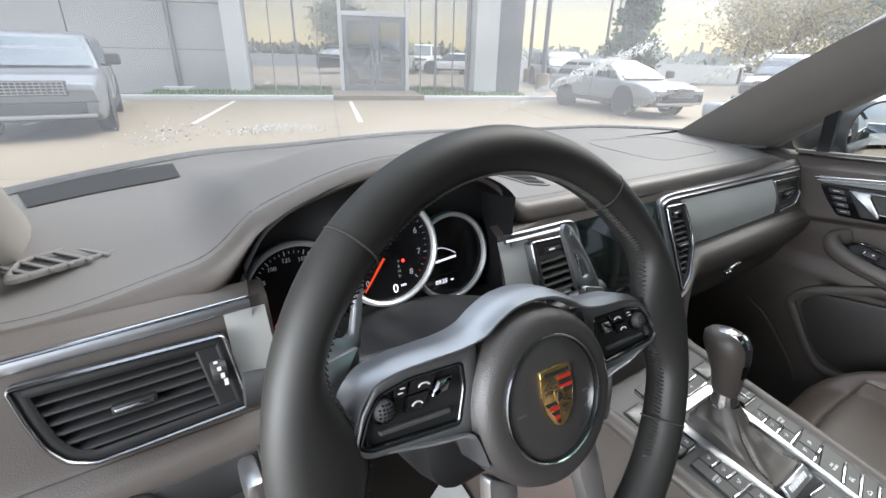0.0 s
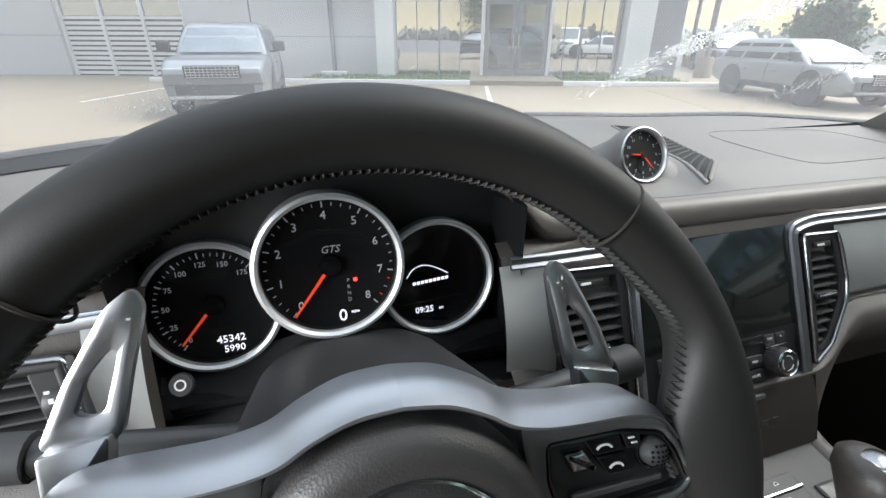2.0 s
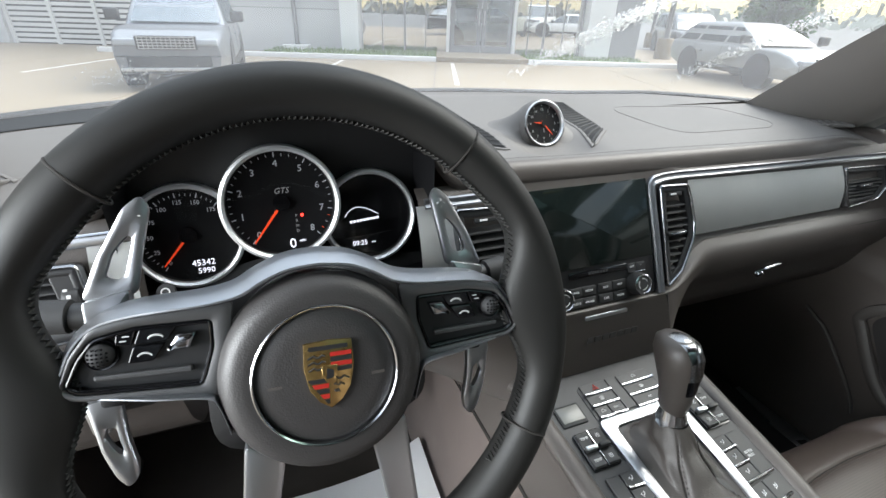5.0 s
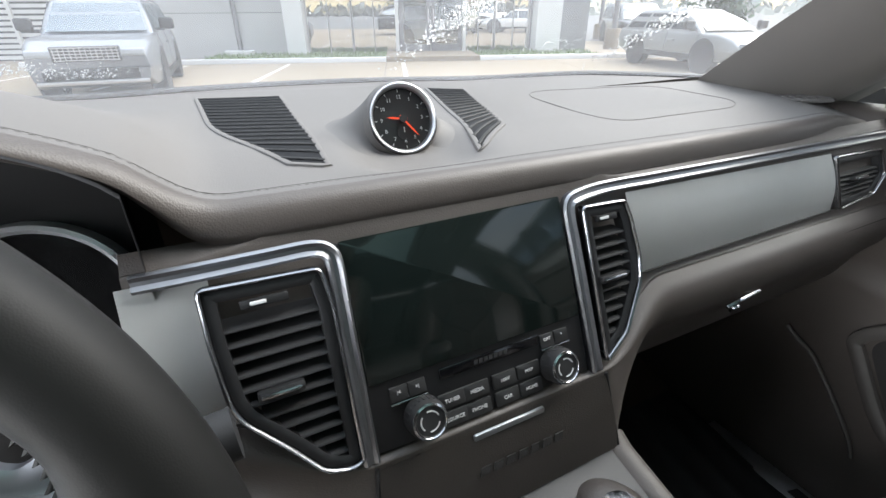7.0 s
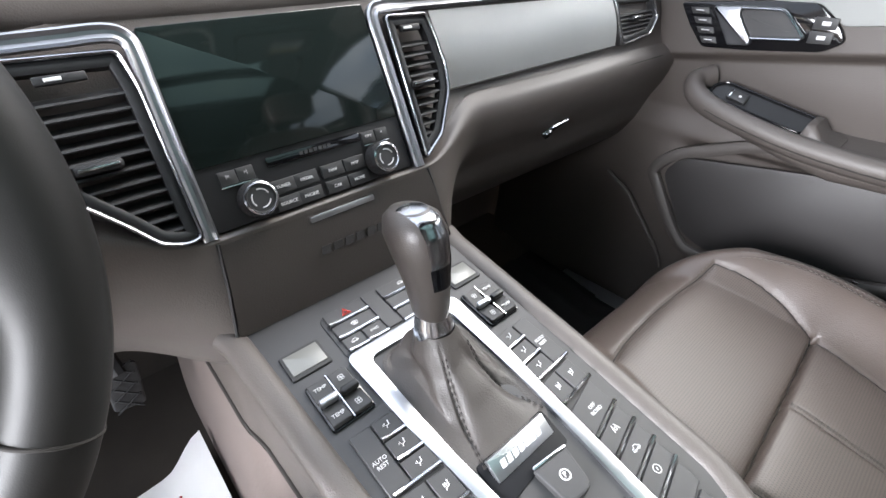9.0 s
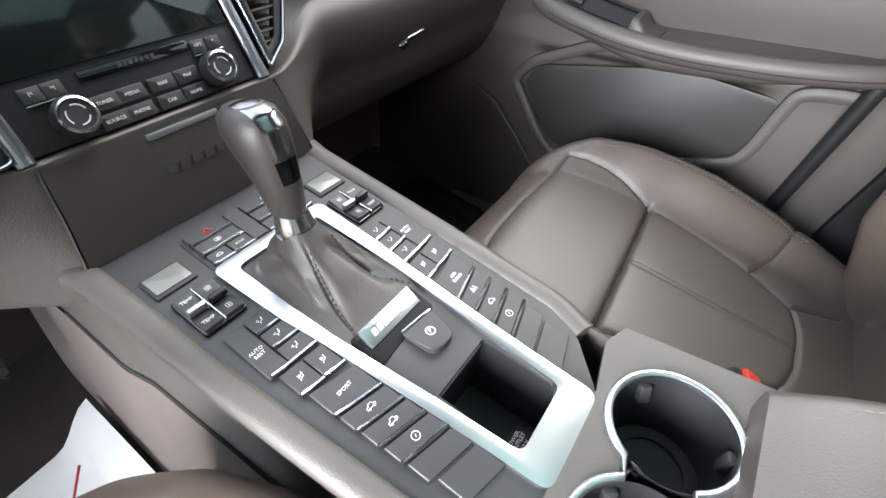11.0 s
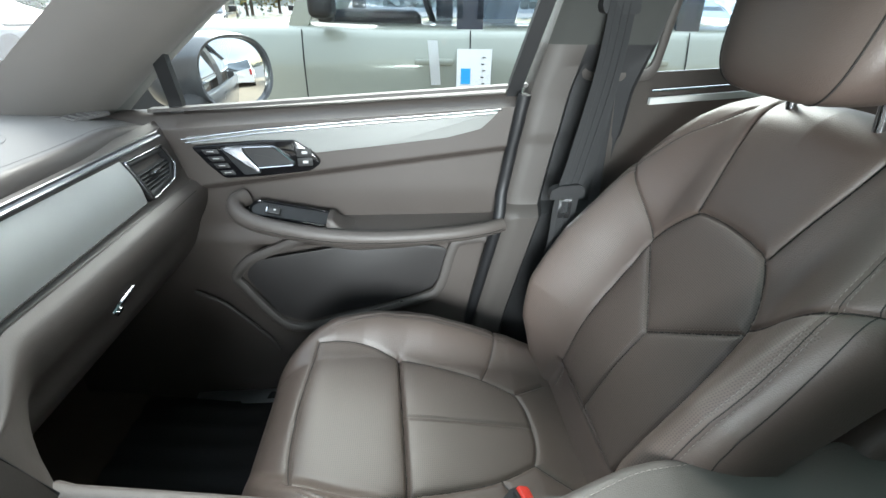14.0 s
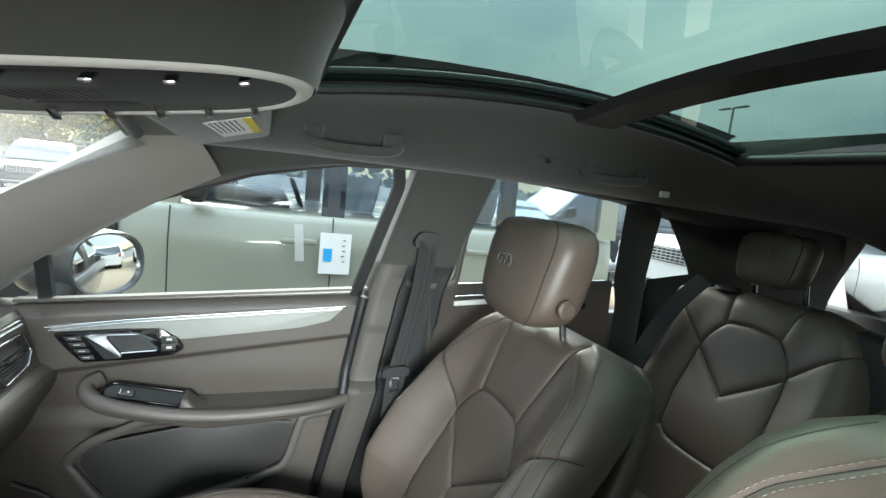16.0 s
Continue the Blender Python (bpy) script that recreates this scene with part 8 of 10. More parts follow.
P("armrest_underline", tube([(0.6855, arm_sec(w)[0], arm_sec(w)[2] + 0.004) for w in [0.02 + 0.96 * i / 40 for i in range(41)]], 0.0030, 6), DARKTHREAD, passenger_door)
ROLL = [(0.694, 0.448, 0.912), (0.672, 0.464, 0.905), (0.648, 0.452, 0.893), (0.634, 0.42, 0.880), (0.626, 0.36, 0.866), (0.623, 0.28, 0.852), (0.624, 0.18, 0.845), (0.630, 0.06, 0.846), (0.642, -0.02, 0.850), (0.660, -0.066, 0.853)]
P("armrest_roll", sweep(smooth_path([Vector(q) for q in ROLL], 60), lambda w: circle(0.0165 - 0.003 * w, 14, 0.019 - 0.003 * w), up=(-0.3, 0, 1)), LEATHER, passenger_door, "thick leather roll round the pull cup")
P("armrest_roll_seam", tube([p + Vector((-0.0155, 0, -0.003)) for p in smooth_path([Vector(q) for q in ROLL[3:]], 40)], 0.0009, 6), DARKTHREAD, passenger_door)
# pull cup: a black-lined hollow in the armrest's upper face
CUP = rounded([(-0.076, -0.013), (0.066, -0.013), (0.076, 0.006), (0.070, 0.017), (-0.066, 0.017), (-0.080, 0.004)], 0.010)
PM2 = frame_at((0.664, 0.356, 0.8835), (0, -0.97, -0.205), (0.62, 0, 0.62))
pull = P("pull_cup", ringplate(inset(CUP, -0.003), inset(CUP, 0.0015), 0.014, PM2 @ Matrix.Translation((0, 0, 0.002)), 0.002), GLOSSBLACK, passenger_door, "black door pull cup")
P("pull_floor", plate(inset(CUP, 0.001), 0.002, PM2 @ Matrix.Translation((0, 0, -0.001))), BLACK, pull)
P("window_switch", box((0, 0, 0), (0.030, 0.016, 0.008), 0.003, m=PM2 @ Matrix.Translation((-0.038, 0.001, 0.003))), BUTTON, pull)
P("window_switch_strip", box((0, 0, 0), (0.003, 0.012, 0.002), 0.0006, m=PM2 @ Matrix.Translation((-0.048, 0.001, 0.0075))), CHROME, pull)
P("switch_sign", box((0, 0, 0), (0.004, 0.003, 0.001), 0, m=PM2 @ Matrix.Translation((-0.034, 0.001, 0.0072))), PRINT, pull, smooth=0)
P("pull_bar", loft([[(x, y, z) for x, z in rounded([(0.634, 0.858), (0.690, 0.858), (0.690, zt), (0.640, zt - 0.002)], 0.008, 3)] for y, zt in ((0.292, 0.862), (0.286, 0.884), (0.276, 0.884), (0.262, 0.866), (0.240, 0.860))]), LEATHER, passenger_door)

# pocket below: raised band round a recess
BAND = [(0.30, 0.828), (0.36, 0.812), (0.41, 0.792), (0.47, 0.765), (0.503, 0.728), (0.492, 0.700), (0.430, 0.606), (0.375, 0.582), (0.25, 0.610), (0.10, 0.655), (0.060, 0.685), (0.036, 0.770), (0.022, 0.798), (-0.02, 0.806), (-0.045, 0.806)]
bp = smooth_path([Vector((0.692, a, b)) for a, b in BAND], 70)
P("pocket_band", sweep(bp, [(-0.011, -0.004), (-0.010, 0.004), (-0.004, 0.0075), (0.004, 0.0075), (0.010, 0.004), (0.011, -0.004)], up=(-1, 0, 0)), TRIMPLAST, passenger_door, "raised band round the door pocket")
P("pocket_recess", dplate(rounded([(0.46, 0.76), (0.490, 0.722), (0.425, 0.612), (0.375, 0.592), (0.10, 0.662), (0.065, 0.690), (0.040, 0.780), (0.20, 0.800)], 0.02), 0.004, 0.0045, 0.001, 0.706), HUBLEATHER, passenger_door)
P("pocket_lamp", box((0.690, 0.145, 0.648), (0.006, 0.012, 0.005), 0.001), CHROME, passenger_door)
P("speaker_rim", tube(smooth_path([(0.694, 0.60, 0.690), (0.692, 0.575, 0.676), (0.690, 0.54, 0.655), (0.690, 0.46, 0.560), (0.690, 0.44, 0.520)], 20), 0.004, 8, up=(1, 0, 0)), TRIMPLAST, passenger_door, "edge of the door loudspeaker")
P("door_sill_strip", sweep([(0.722, 0.60 - 0.72 * i / 20, sill_z(0.60 - 0.72 * i / 20) + 0.003) for i in range(21)], [(-0.012, -0.003), (-0.011, 0.003), (0.011, 0.003), (0.012, -0.003)]), TRIMPLAST, passenger_door)
P("door_seal", tube([(b_x(z) + 0.010, b_front(z) + 0.006, z) for z in [0.45 + 0.66 * i / 20 for i in range(21)]], 0.0125, 10, up=(1, 0, 0)), BLACK, passenger_door, "black rubber door seal")
P("scuff_plate", box((0.655, 0.45, 0.405), (0.045, 0.40, 0.006), 0.002), SATIN, passenger_door, "silver sill plate with dark letters")
P("scuff_letters", bars(0.12, 0.022, frame_at((0.655, 0.42, 0.4092), (0, -1, 0), (1, 0, 0)), 3), BLACK, passenger_door, smooth=0)

# rear door, seen behind the seat
rear_door = thing("rear_door", "brown-grey rear door panel with silver strip", "car door", (0.70, -0.55, 0.6))
P("door_panel", sheet(lambda u, v: Vector((0.690 - 0.015 * math.sin(v * 3.1), -0.27 - 0.58 * u, sill_z(-0.27 - 0.58 * u) + 0.012 - 0.70 * v)), 20, 24, 0.01), LEATHER, rear_door)
P("silver_strip", sweep([(0.672, -0.33 - 0.36 * i / 10, 1.098 + 0.025 * i / 10) for i in range(11)], [(-0.004, -0.006), (0.004, -0.006), (0.005, 0.006), (-0.003, 0.006)]), PANEL, rear_door, "satin silver strip")
P("chrome_line", tube([(0.668, -0.33 - 0.36 * i / 10, 1.117 + 0.025 * i / 10) for i in range(11)], 0.0022, 8), CHROME, rear_door)
P("door_handle", box((0.668, -0.70, 1.10), (0.014, 0.09, 0.022), 0.005), CHROME, rear_door, "chrome inner handle")
P("window_edge", tube([(0.700, -0.31 - 0.52 * i / 10, sill_z(-0.31 - 0.52 * i / 10) + 0.006) for i in range(11)], 0.005, 8), CHROME, rear_door)

# ================= seat belts =================
seat_belt = thing("passenger_seat_belt", "black seat belt hanging by the door pillar with steel tongue", "seat belt", (0.62, -0.2, 0.9))
P("belt_guide", loft([[(x, y, z) for y, z in rounded([(-0.258, 1.244), (-0.196, 1.244), (-0.190, 1.262), (-0.204, 1.284), (-0.250, 1.284)], 0.010, 4)] for x in (0.660, 0.632, 0.620)]), BLACK, seat_belt, "black belt guide")
P("guide_slot", ringplate(rounded([(-0.075, -0.16), (0.075, -0.16), (0.070, 0.16), (-0.062, 0.16)], 0.03), rounded([(-0.060, -0.14), (0.060, -0.14), (0.055, 0.145), (-0.048, 0.145)], 0.025), 0.006, frame_at((0.641, -0.265, 1.285), (0, -1, 0), (-0.28, -0.22, 1)), 0.003), TRIMPLAST, seat_belt)
belt = [Vector((0.622, -0.226, 1.262)), Vector((0.612, -0.215, 1.15)), Vector((0.600, -0.185, 1.00)), Vector((0.594, -0.170, 0.935)), Vector((0.590, -0.165, 0.84)), Vector((0.610, -0.165, 0.70)), Vector((0.64, -0.165, 0.55))]
P("webbing", sweep(smooth_path(belt, 40), [(-0.0235, -0.0007), (0.0235, -0.0007), (0.0235, 0.0007), (-0.0235, 0.0007)], up=(-1, -0.1, 0.1)), WEB, seat_belt, "black webbing")
for k in (-0.012, 0.0, 0.012):
    P("webbing_ridge", tube([p + Vector((-0.0012, k, 0)) for p in smooth_path(belt, 40)], 0.0014, 6), WEB, seat_belt)
P("tongue_grip", loft([[(x, y, z) for y, z in rounded([(-0.200, 0.940), (-0.135, 0.936), (-0.136, 0.955), (-0.150, 0.962), (-0.188, 0.965), (-0.200, 0.958)], 0.005, 3)] for x in (0.603, 0.586)]), BLACK, seat_belt)
P("steel_tongue", ringplate(rounded([(-0.0125, 0.0), (0.0125, 0.0), (0.0125, -0.046), (-0.0125, -0.046)], 0.003), rounded([(-0.007, -0.012), (0.007, -0.012), (0.007, -0.036), (-0.007, -0.036)], 0.002), 0.0025, frame_at((0.589, -0.167, 0.944), (0, -1, 0), (0, 0, 1)), 0.0), CHROME, seat_belt, "steel buckle tongue")
belt_buckle = thing("belt_buckle", "black belt buckle with red press button", "belt buckle", (0.135, 0.0, 0.70))
QB = frame_at((0.132, 0.004, 0.742), (0.9, 0.25, 0.0), (-0.1, 0.75, 0.5))
P("buckle_body", box((0, -0.004, -0.030), (0.044, 0.026, 0.075), 0.006, m=QB), SOFTBLACK, belt_buckle)
P("red_button", box((0, -0.004, 0.008), (0.036, 0.018, 0.010), 0.003, m=QB), RED, belt_buckle, "red press button")
P("buckle_slot", box((0, 0.008, 0.006), (0.030, 0.004, 0.006), 0.001, m=QB), BLACK, belt_buckle)
rear_belt = thing("rear_seat_belt", "dark rear seat belt running down beside the bench", "seat belt", (0.56, -0.95, 1.0))
P("webbing", sweep(smooth_path([Vector((0.52, -1.02, 1.225)), Vector((0.545, -0.94, 1.12)), Vector((0.565, -0.86, 0.95)), Vector((0.575, -0.80, 0.72))], 20), [(-0.0235, -0.0007), (0.0235, -0.0007), (0.0235, 0.0007), (-0.0235, 0.0007)], up=(-0.4, 1, 0.3)), WEB, rear_belt)
P("belt_anchor", lathe([(0.034, 0.0), (0.032, 0.008), (0.020, 0.010), (0.0, 0.008)], pose(0.475, -1.06, 1.205, 0, 0, 0), 24), BLACK, rear_belt)

# ================= overhead fittings =================
overhead = thing("overhead_console", "grey overhead console with dark lamp lenses and chrome switches", "overhead console", (0.0, 0.22, 1.48))
OM = frame_at((0.0, 0.205, 1.437), (1, 0, 0), (0, -1, 0.17))   # local y rearwards, local z downwards
OI = [(p.x, p.y) for p in smooth_path([Vector((a, b, 0)) for a, b in ((0.0, 0.086), (0.050, 0.076), (0.084, 0.044), (0.096, -0.010), (0.098, -0.070), (0.090, -0.125), (0.050, -0.150), (-0.050, -0.150), (-0.090, -0.125), (-0.098, -0.070), (-0.096, -0.010), (-0.084, 0.044), (-0.050, 0.076))], 72, True)]
P("console_frame", sweep([OM @ Vector((p[0], p[1], 0.0)) for p in inset(OI, -0.010)], [(-0.008, -0.016), (-0.009, -0.005), (-0.006, 0.001), (0.0, 0.003), (0.006, 0.001), (0.009, -0.005), (0.009, -0.016)], up=OM.col[2].to_3d(), closed=True), RIMGREY, overhead, "pale grey rounded rim", 60)
P("cloth_surround", loft([[OM @ Vector((p[0], p[1], h)) for p in inset(OI, -d)] for d, h in ((0.0185, 0.000), (0.021, -0.003), (0.024, -0.012), (0.032, -0.030), (0.046, -0.055), (0.056, -0.085))], caps=False), HEADLINE, overhead, "dark cloth surround", 60)
P("console_base", plate(inset(OI, -0.004), 0.006, OM @ Matrix.Translation((0, 0, 0.001)), 0.002), BLACK, overhead)
OM = OM @ Matrix.Translation((0, 0, -0.0105))
for sx in (-1, 1):
    P("lamp_lens", plate(rounded([(sx * 0.030, -0.10), (sx * 0.085, -0.095), (sx * 0.090, -0.03), (sx * 0.034, -0.03)], 0.012), 0.006, OM @ Matrix.Translation((0, 0, 0.012)), 0.002), BLACK, overhead, "dark reading lamp lens")
    for k in range(5):
        P("chrome_switch", box((0, 0, 0), (0.018, 0.007, 0.003), 0.0012, m=OM @ Matrix.Translation((sx * (0.090 - 0.004 * abs(k - 1)), -0.105 + 0.040 * k, 0.014)) @ pose(0, 0, 0, 0, -sx * 25, 0)), CHROME, overhead)
    for k in range(4):
        P("lens_key", box((0, 0, 0), (0.050, 0.022, 0.006), 0.003, m=OM @ Matrix.Translation((sx * 0.058, -0.010 + 0.024 * k, 0.006))), GLOSSBLACK, overhead)
for k in range(12):
    P("mesh_bar", box((0, 0, 0), (0.040, 0.0022, 0.004), 0, m=OM @ Matrix.Translation((0, -0.10 + 0.005 * k, 0.010))), BUTTON, overhead, smooth=0)
P("headliner_front_lip", tube([(x, 0.378 - 0.10 * x * x, roof_z(x, 0.37) - 0.002) for x in [-0.52 + 1.04 * i / 20 for i in range(21)]], 0.010, 10, up=(0, 1, 0)), HEADLINE, overhead)


def sun_visor(sx):
    v = thing("sun_visor", "dark cloth sun visor folded up with a warning label" if sx > 0 else "dark cloth sun visor folded up", "sun visor", (sx * 0.34, 0.25, 1.46), "sun visors")
    m = frame_at((sx * 0.335, 0.224, 1.451), (1, 0, -0.10 * sx), (0, -1, 0.30))
    out = rounded([(-0.155, -0.062), (0.140, -0.040), (0.160, 0.085), (-0.140, 0.090)], 0.025, 5)
    P("visor_pad", plate(out, 0.018, m @ Matrix.Translation((0, 0, 0.012)), 0.006), HEADLINE, v)
    if sx > 0:
        lab = P("warning_label", plate([(-0.030, -0.004), (0.095, 0.012), (0.092, 0.070), (-0.030, 0.058)], 0.0005, m @ Matrix.Translation((0.0, 0.0, 0.0126))), PAPER, v, "white warning label with grey lines", 0)
        P("label_band", plate([(-0.030, 0.046), (0.0925, 0.058), (0.092, 0.070), (-0.030, 0.058)], 0.0004, m @ Matrix.Translation((0.0, 0.0, 0.0131))), YELLOW, lab, "", 0)
        for k in range(6):
            P("label_line", plate([(-0.024, 0.002 + 0.0065 * k), (0.060, 0.012 + 0.0065 * k), (0.060, 0.0140 + 0.0065 * k), (-0.024, 0.004 + 0.0065 * k)], 0.0003, m @ Matrix.Translation((0.0, 0.0, 0.0131))), BUTTON, lab, "", 0)
    P("visor_hinge", tube([(sx * 0.45, 0.275, 1.462), (sx * 0.42, 0.278, 1.466), (sx * 0.20, 0.285, 1.470)], 0.006, 8), SOFTBLACK, v)
    return v


sun_visor(1)
sun_visor(-1)


def grab_handle(y, x, z, w=0.17):
    g = thing("grab_handle", "dark folded roof grab handle", "grab handle", (x, y, z), "roof grab handles")
    n = Vector((-0.75, 0, -0.66))
    pts = [Vector((x, y + w / 2, z)), Vector((x - 0.010, y + w / 2 - 0.012, z - 0.016)), Vector((x - 0.012, y, z - 0.020)), Vector((x - 0.010, y - w / 2 + 0.012, z - 0.013)), Vector((x, y - w / 2, z + 0.004))]
    P("grip", sweep(smooth_path(pts, 24), circle(0.011, 10, 0.008), up=n), HEADLINE, g)
    for s in (-1, 1):
        P("handle_mount", box((x + 0.006, y + s * (w / 2 - 0.012), z + 0.006), (0.030, 0.034, 0.030), 0.008), HEADLINE, g)
    return g


grab_handle(-0.005, 0.462, 1.462)
grab_handle(-0.615, 0.475, 1.473)
coat_hook = thing("coat_hook", "small grey coat hook on the headliner", "coat hook", (0.50, -0.437, 1.487))
P("hook_plate", box((0.497, -0.437, 1.486), (0.020, 0.050, 0.006), 0.003, m=None), BUTTON, coat_hook)
P("hook_peg", tube([(0.494, -0.437, 1.484), (0.486, -0.437, 1.474), (0.478, -0.437, 1.478)], 0.004, 8, up=(0, 1, 0)), SOFTBLACK, coat_hook)
roof_clip = solo("roof_clip", box((0.50, -0.80, 1.440), (0.012, 0.026, 0.016), 0.003), WHITEPRINT, "small pale plastic clip on the headliner", "clip")
airbag_badge = solo("airbag_mark", ringplate(rounded([(-0.014, -0.007), (0.014, -0.007), (0.014, 0.007), (-0.014, 0.007)], 0.004), inset(rounded([(-0.014, -0.007), (0.014, -0.007), (0.014, 0.007), (-0.014, 0.007)], 0.004), 0.0012), 0.002, frame_at((0.5735, 0.345, 1.378), (-0.20, -0.85, 0.55), (0.3, 0.3, 1)), 0.0004), TRIMPLAST, "small embossed mark on the windscreen pillar", "badge")

# ================= door mirror outside =================
door_mirror = thing("door_mirror", "dark grey door mirror outside the passenger window", "door mirror", (0.93, 0.52, 1.08))
MM = frame_at((0.932, 0.503, 1.112), (0.80, -0.60, 0), (0.036, 0.048, 1))


def mirror_oval(s, d, sx=0.0):
    return [MM @ Vector((0.093 * s * math.copysign(abs(math.cos(a)) ** 0.85, math.cos(a)) + sx, 0.079 * s * math.copysign(abs(math.sin(a)) ** 0.85, math.sin(a)), d)) for a in [2 * math.pi * i / 48 for i in range(48)]]


P("mirror_shell", loft([mirror_oval(0.93, -0.008), mirror_oval(0.94, 0.004), mirror_oval(1.0, 0.006), mirror_oval(1.06, -0.004, -0.004), mirror_oval(1.13, -0.03, -0.022), mirror_oval(1.10, -0.07, -0.045), mirror_oval(0.92, -0.105, -0.062), mirror_oval(0.56, -0.130, -0.072), mirror_oval(0.12, -0.140, -0.076)]), SHELL, door_mirror, "dark grey mirror shell")
P("mirror_glass", loft([mirror_oval(0.93 * k / 14 + 0.001, 0.0020 - 0.0062 * (k / 14) ** 2) for k in range(14, -1, -1)]), MIRROR, door_mirror, "convex mirror glass", 80)
P("mirror_arm", tube([(0.80, 0.60, 1.035), (0.85, 0.585, 1.05), (0.91, 0.565, 1.07)], 0.030, 12), SOFTBLACK, door_mirror)

# ================= footwells =================
floor_mat = thing("floor_mat", "black rubber floor mat with raised words in the passenger footwell", "floor mat", (0.42, 0.45, 0.41))
P("mat", sheet(lambda u, v: Vector((0.20 + 0.44 * u, 0.12 + 0.62 * v, 0.405 + 0.03 * ease((v - 0.6) / 0.4) + 0.006 * (1 - abs(math.cos(u * 25))) + 0.004 * noise.noise((u * 5, v * 6, 0)))), 50, 30, 0.004), MAT, floor_mat)
P("mat_words", bars(0.22, 0.020, frame_at((0.42, 0.36, 0.4145), (1, 0, 0), (0, 1, 0)), 9), BLACK, floor_mat, smooth=0)
P("mat_words", bars(0.18, 0.014, frame_at((0.42, 0.32, 0.4145), (1, 0, 0), (0, 1, 0)), 8), BLACK, floor_mat, smooth=0)
brake_pedal = thing("brake_pedal", "grey rubber-faced brake pedal on its arm", "pedal", (-0.29, 0.70, 0.55))
PDM = frame_at((-0.228, 0.700, 0.646), (1, 0, -0.15), (0, 0.45, 0.89)) @ Matrix.Scale(0.74, 4)
P("pedal_pad", plate(rounded([(-0.024, -0.038), (0.024, -0.038), (0.026, 0.038), (-0.026, 0.038)], 0.008), 0.010, PDM, 0.003), BUTTON, brake_pedal)
for k in range(4):
    for s in (-1, 1):
        P("pedal_rib", box((0, 0, 0), (0.046, 0.003, 0.003), 0.001, m=PDM @ Matrix.Translation((0, -0.03 + 0.02 * k, 0.001)) @ pose(0, 0, 0, 0, 0, s * 32)), SOFTBLACK, brake_pedal)
P("pedal_arm", tube([(-0.228, 0.71, 0.66), (-0.235, 0.75, 0.72), (-0.26, 0.79, 0.82)], 0.010, 8, up=(1, 0, 0)), SOFTBLACK, brake_pedal)
paper_sheet = solo("paper_mat", sheet(lambda u, v: Vector((-0.52 + 0.34 * u, 0.22 + 0.50 * v, 0.418 + 0.010 * math.sin(u * 4 + v * 3) + 0.012 * ease((v - 0.8) / 0.2) + 0.05 * ease((u - 0.8) / 0.2))), 24, 24, 0.001), PAPER, "creased white protective paper mat on the driver's floor", "paper mat")
arrow = solo("paper_print", tube([(-0.235, 0.66, 0.4480), (-0.275, 0.60, 0.4430), (-0.31, 0.64, 0.4420)], 0.002, 6), CRESTRED, "red printed line on the paper mat", "print")
P("switch_panel", box((-0.60, 0.535, 0.915), (0.16, 0.03, 0.045), 0.008), SOFTBLACK, dashboard)
ignition = thing("light_switch", "round light switch and ignition knob under the side vent", "switch", (-0.62, 0.53, 0.92))
P("knob", lathe([(0.022, 0.0), (0.021, 0.008), (0.016, 0.010), (0.0, 0.009)], frame_at((-0.645, 0.522, 0.918), (1, 0, 0), (0, 0.3, 1)), 28), BLACK, ignition)
P("knob_ring", lathe([(0.022, 0.002), (0.0245, 0.004), (0.0265, 0.0)], frame_at((-0.645, 0.522, 0.918), (1, 0, 0), (0, 0.3, 1)), 28), CHROME, ignition)
P("key_grip", box((-0.560, 0.505, 0.918), (0.016, 0.040, 0.034), 0.006), SATIN, ignition, "silver ignition key grip")


# ================= outside: the yard, the showroom, parked vehicles =================
CONCRETE = surface("pale_concrete", (0.205, 0.168, 0.122), 0.85, grain=0.4, grain_size=60, vary=0.10, vary_size=0.35, bump=0.6)
GRASS = surface("short_grass", (0.085, 0.13, 0.04), 0.9, grain=0.6, grain_size=30, vary=0.3, vary_size=2.5, bump=1.0)
GREYWALL = surface("grey_wall_panel", (0.38, 0.375, 0.37), 0.6, grain=0.1, grain_size=40, vary=0.05, vary_size=0.6, bump=0.15, per_object=0.05)
WHITEWALL = surface("pale_column_panel", (0.55, 0.54, 0.53), 0.55, vary=0.05, vary_size=0.8, bump=0.1)
DARKWALL = surface("dark_grey_cladding", (0.16, 0.16, 0.165), 0.6, vary=0.06, vary_size=0.8, bump=0.1)
FRAMEGREY = surface("grey_aluminium_frame", (0.20, 0.20, 0.21), 0.4, metal=0.6, vary=0.05, bump=0.0)
SHOPGLASS = pane("showroom_glass", (0.66, 0.70, 0.68), gloss=20.0)
DOORGLASS = pane("door_glass", (0.85, 0.87, 0.86), gloss=4.0)
INNERFLOOR = surface("showroom_floor", (0.45, 0.45, 0.45), 0.3, vary=0.05, vary_size=0.5, bump=0.0)
LINE = surface("white_road_paint", (0.44, 0.42, 0.39), 0.8, vary=0.1, vary_size=3, bump=0.2)
TYRE = surface("tyre_rubber", (0.02, 0.02, 0.021), 0.8, vary=0.1, bump=0.2)
ALLOY = surface("alloy_wheel", (0.5, 0.5, 0.51), 0.3, metal=1.0, vary=0.05, bump=0.0)
# opaque; the blue-grey base imitates daylight seen through the glass
CARGLASS = surface("lightened_car_glass", (0.10, 0.135, 0.16), 0.03, vary=0.03, bump=0.0, spec=1.0)
CARGLASS.node_tree.nodes["Principled BSDF"].inputs["IOR"].default_value = 2.3
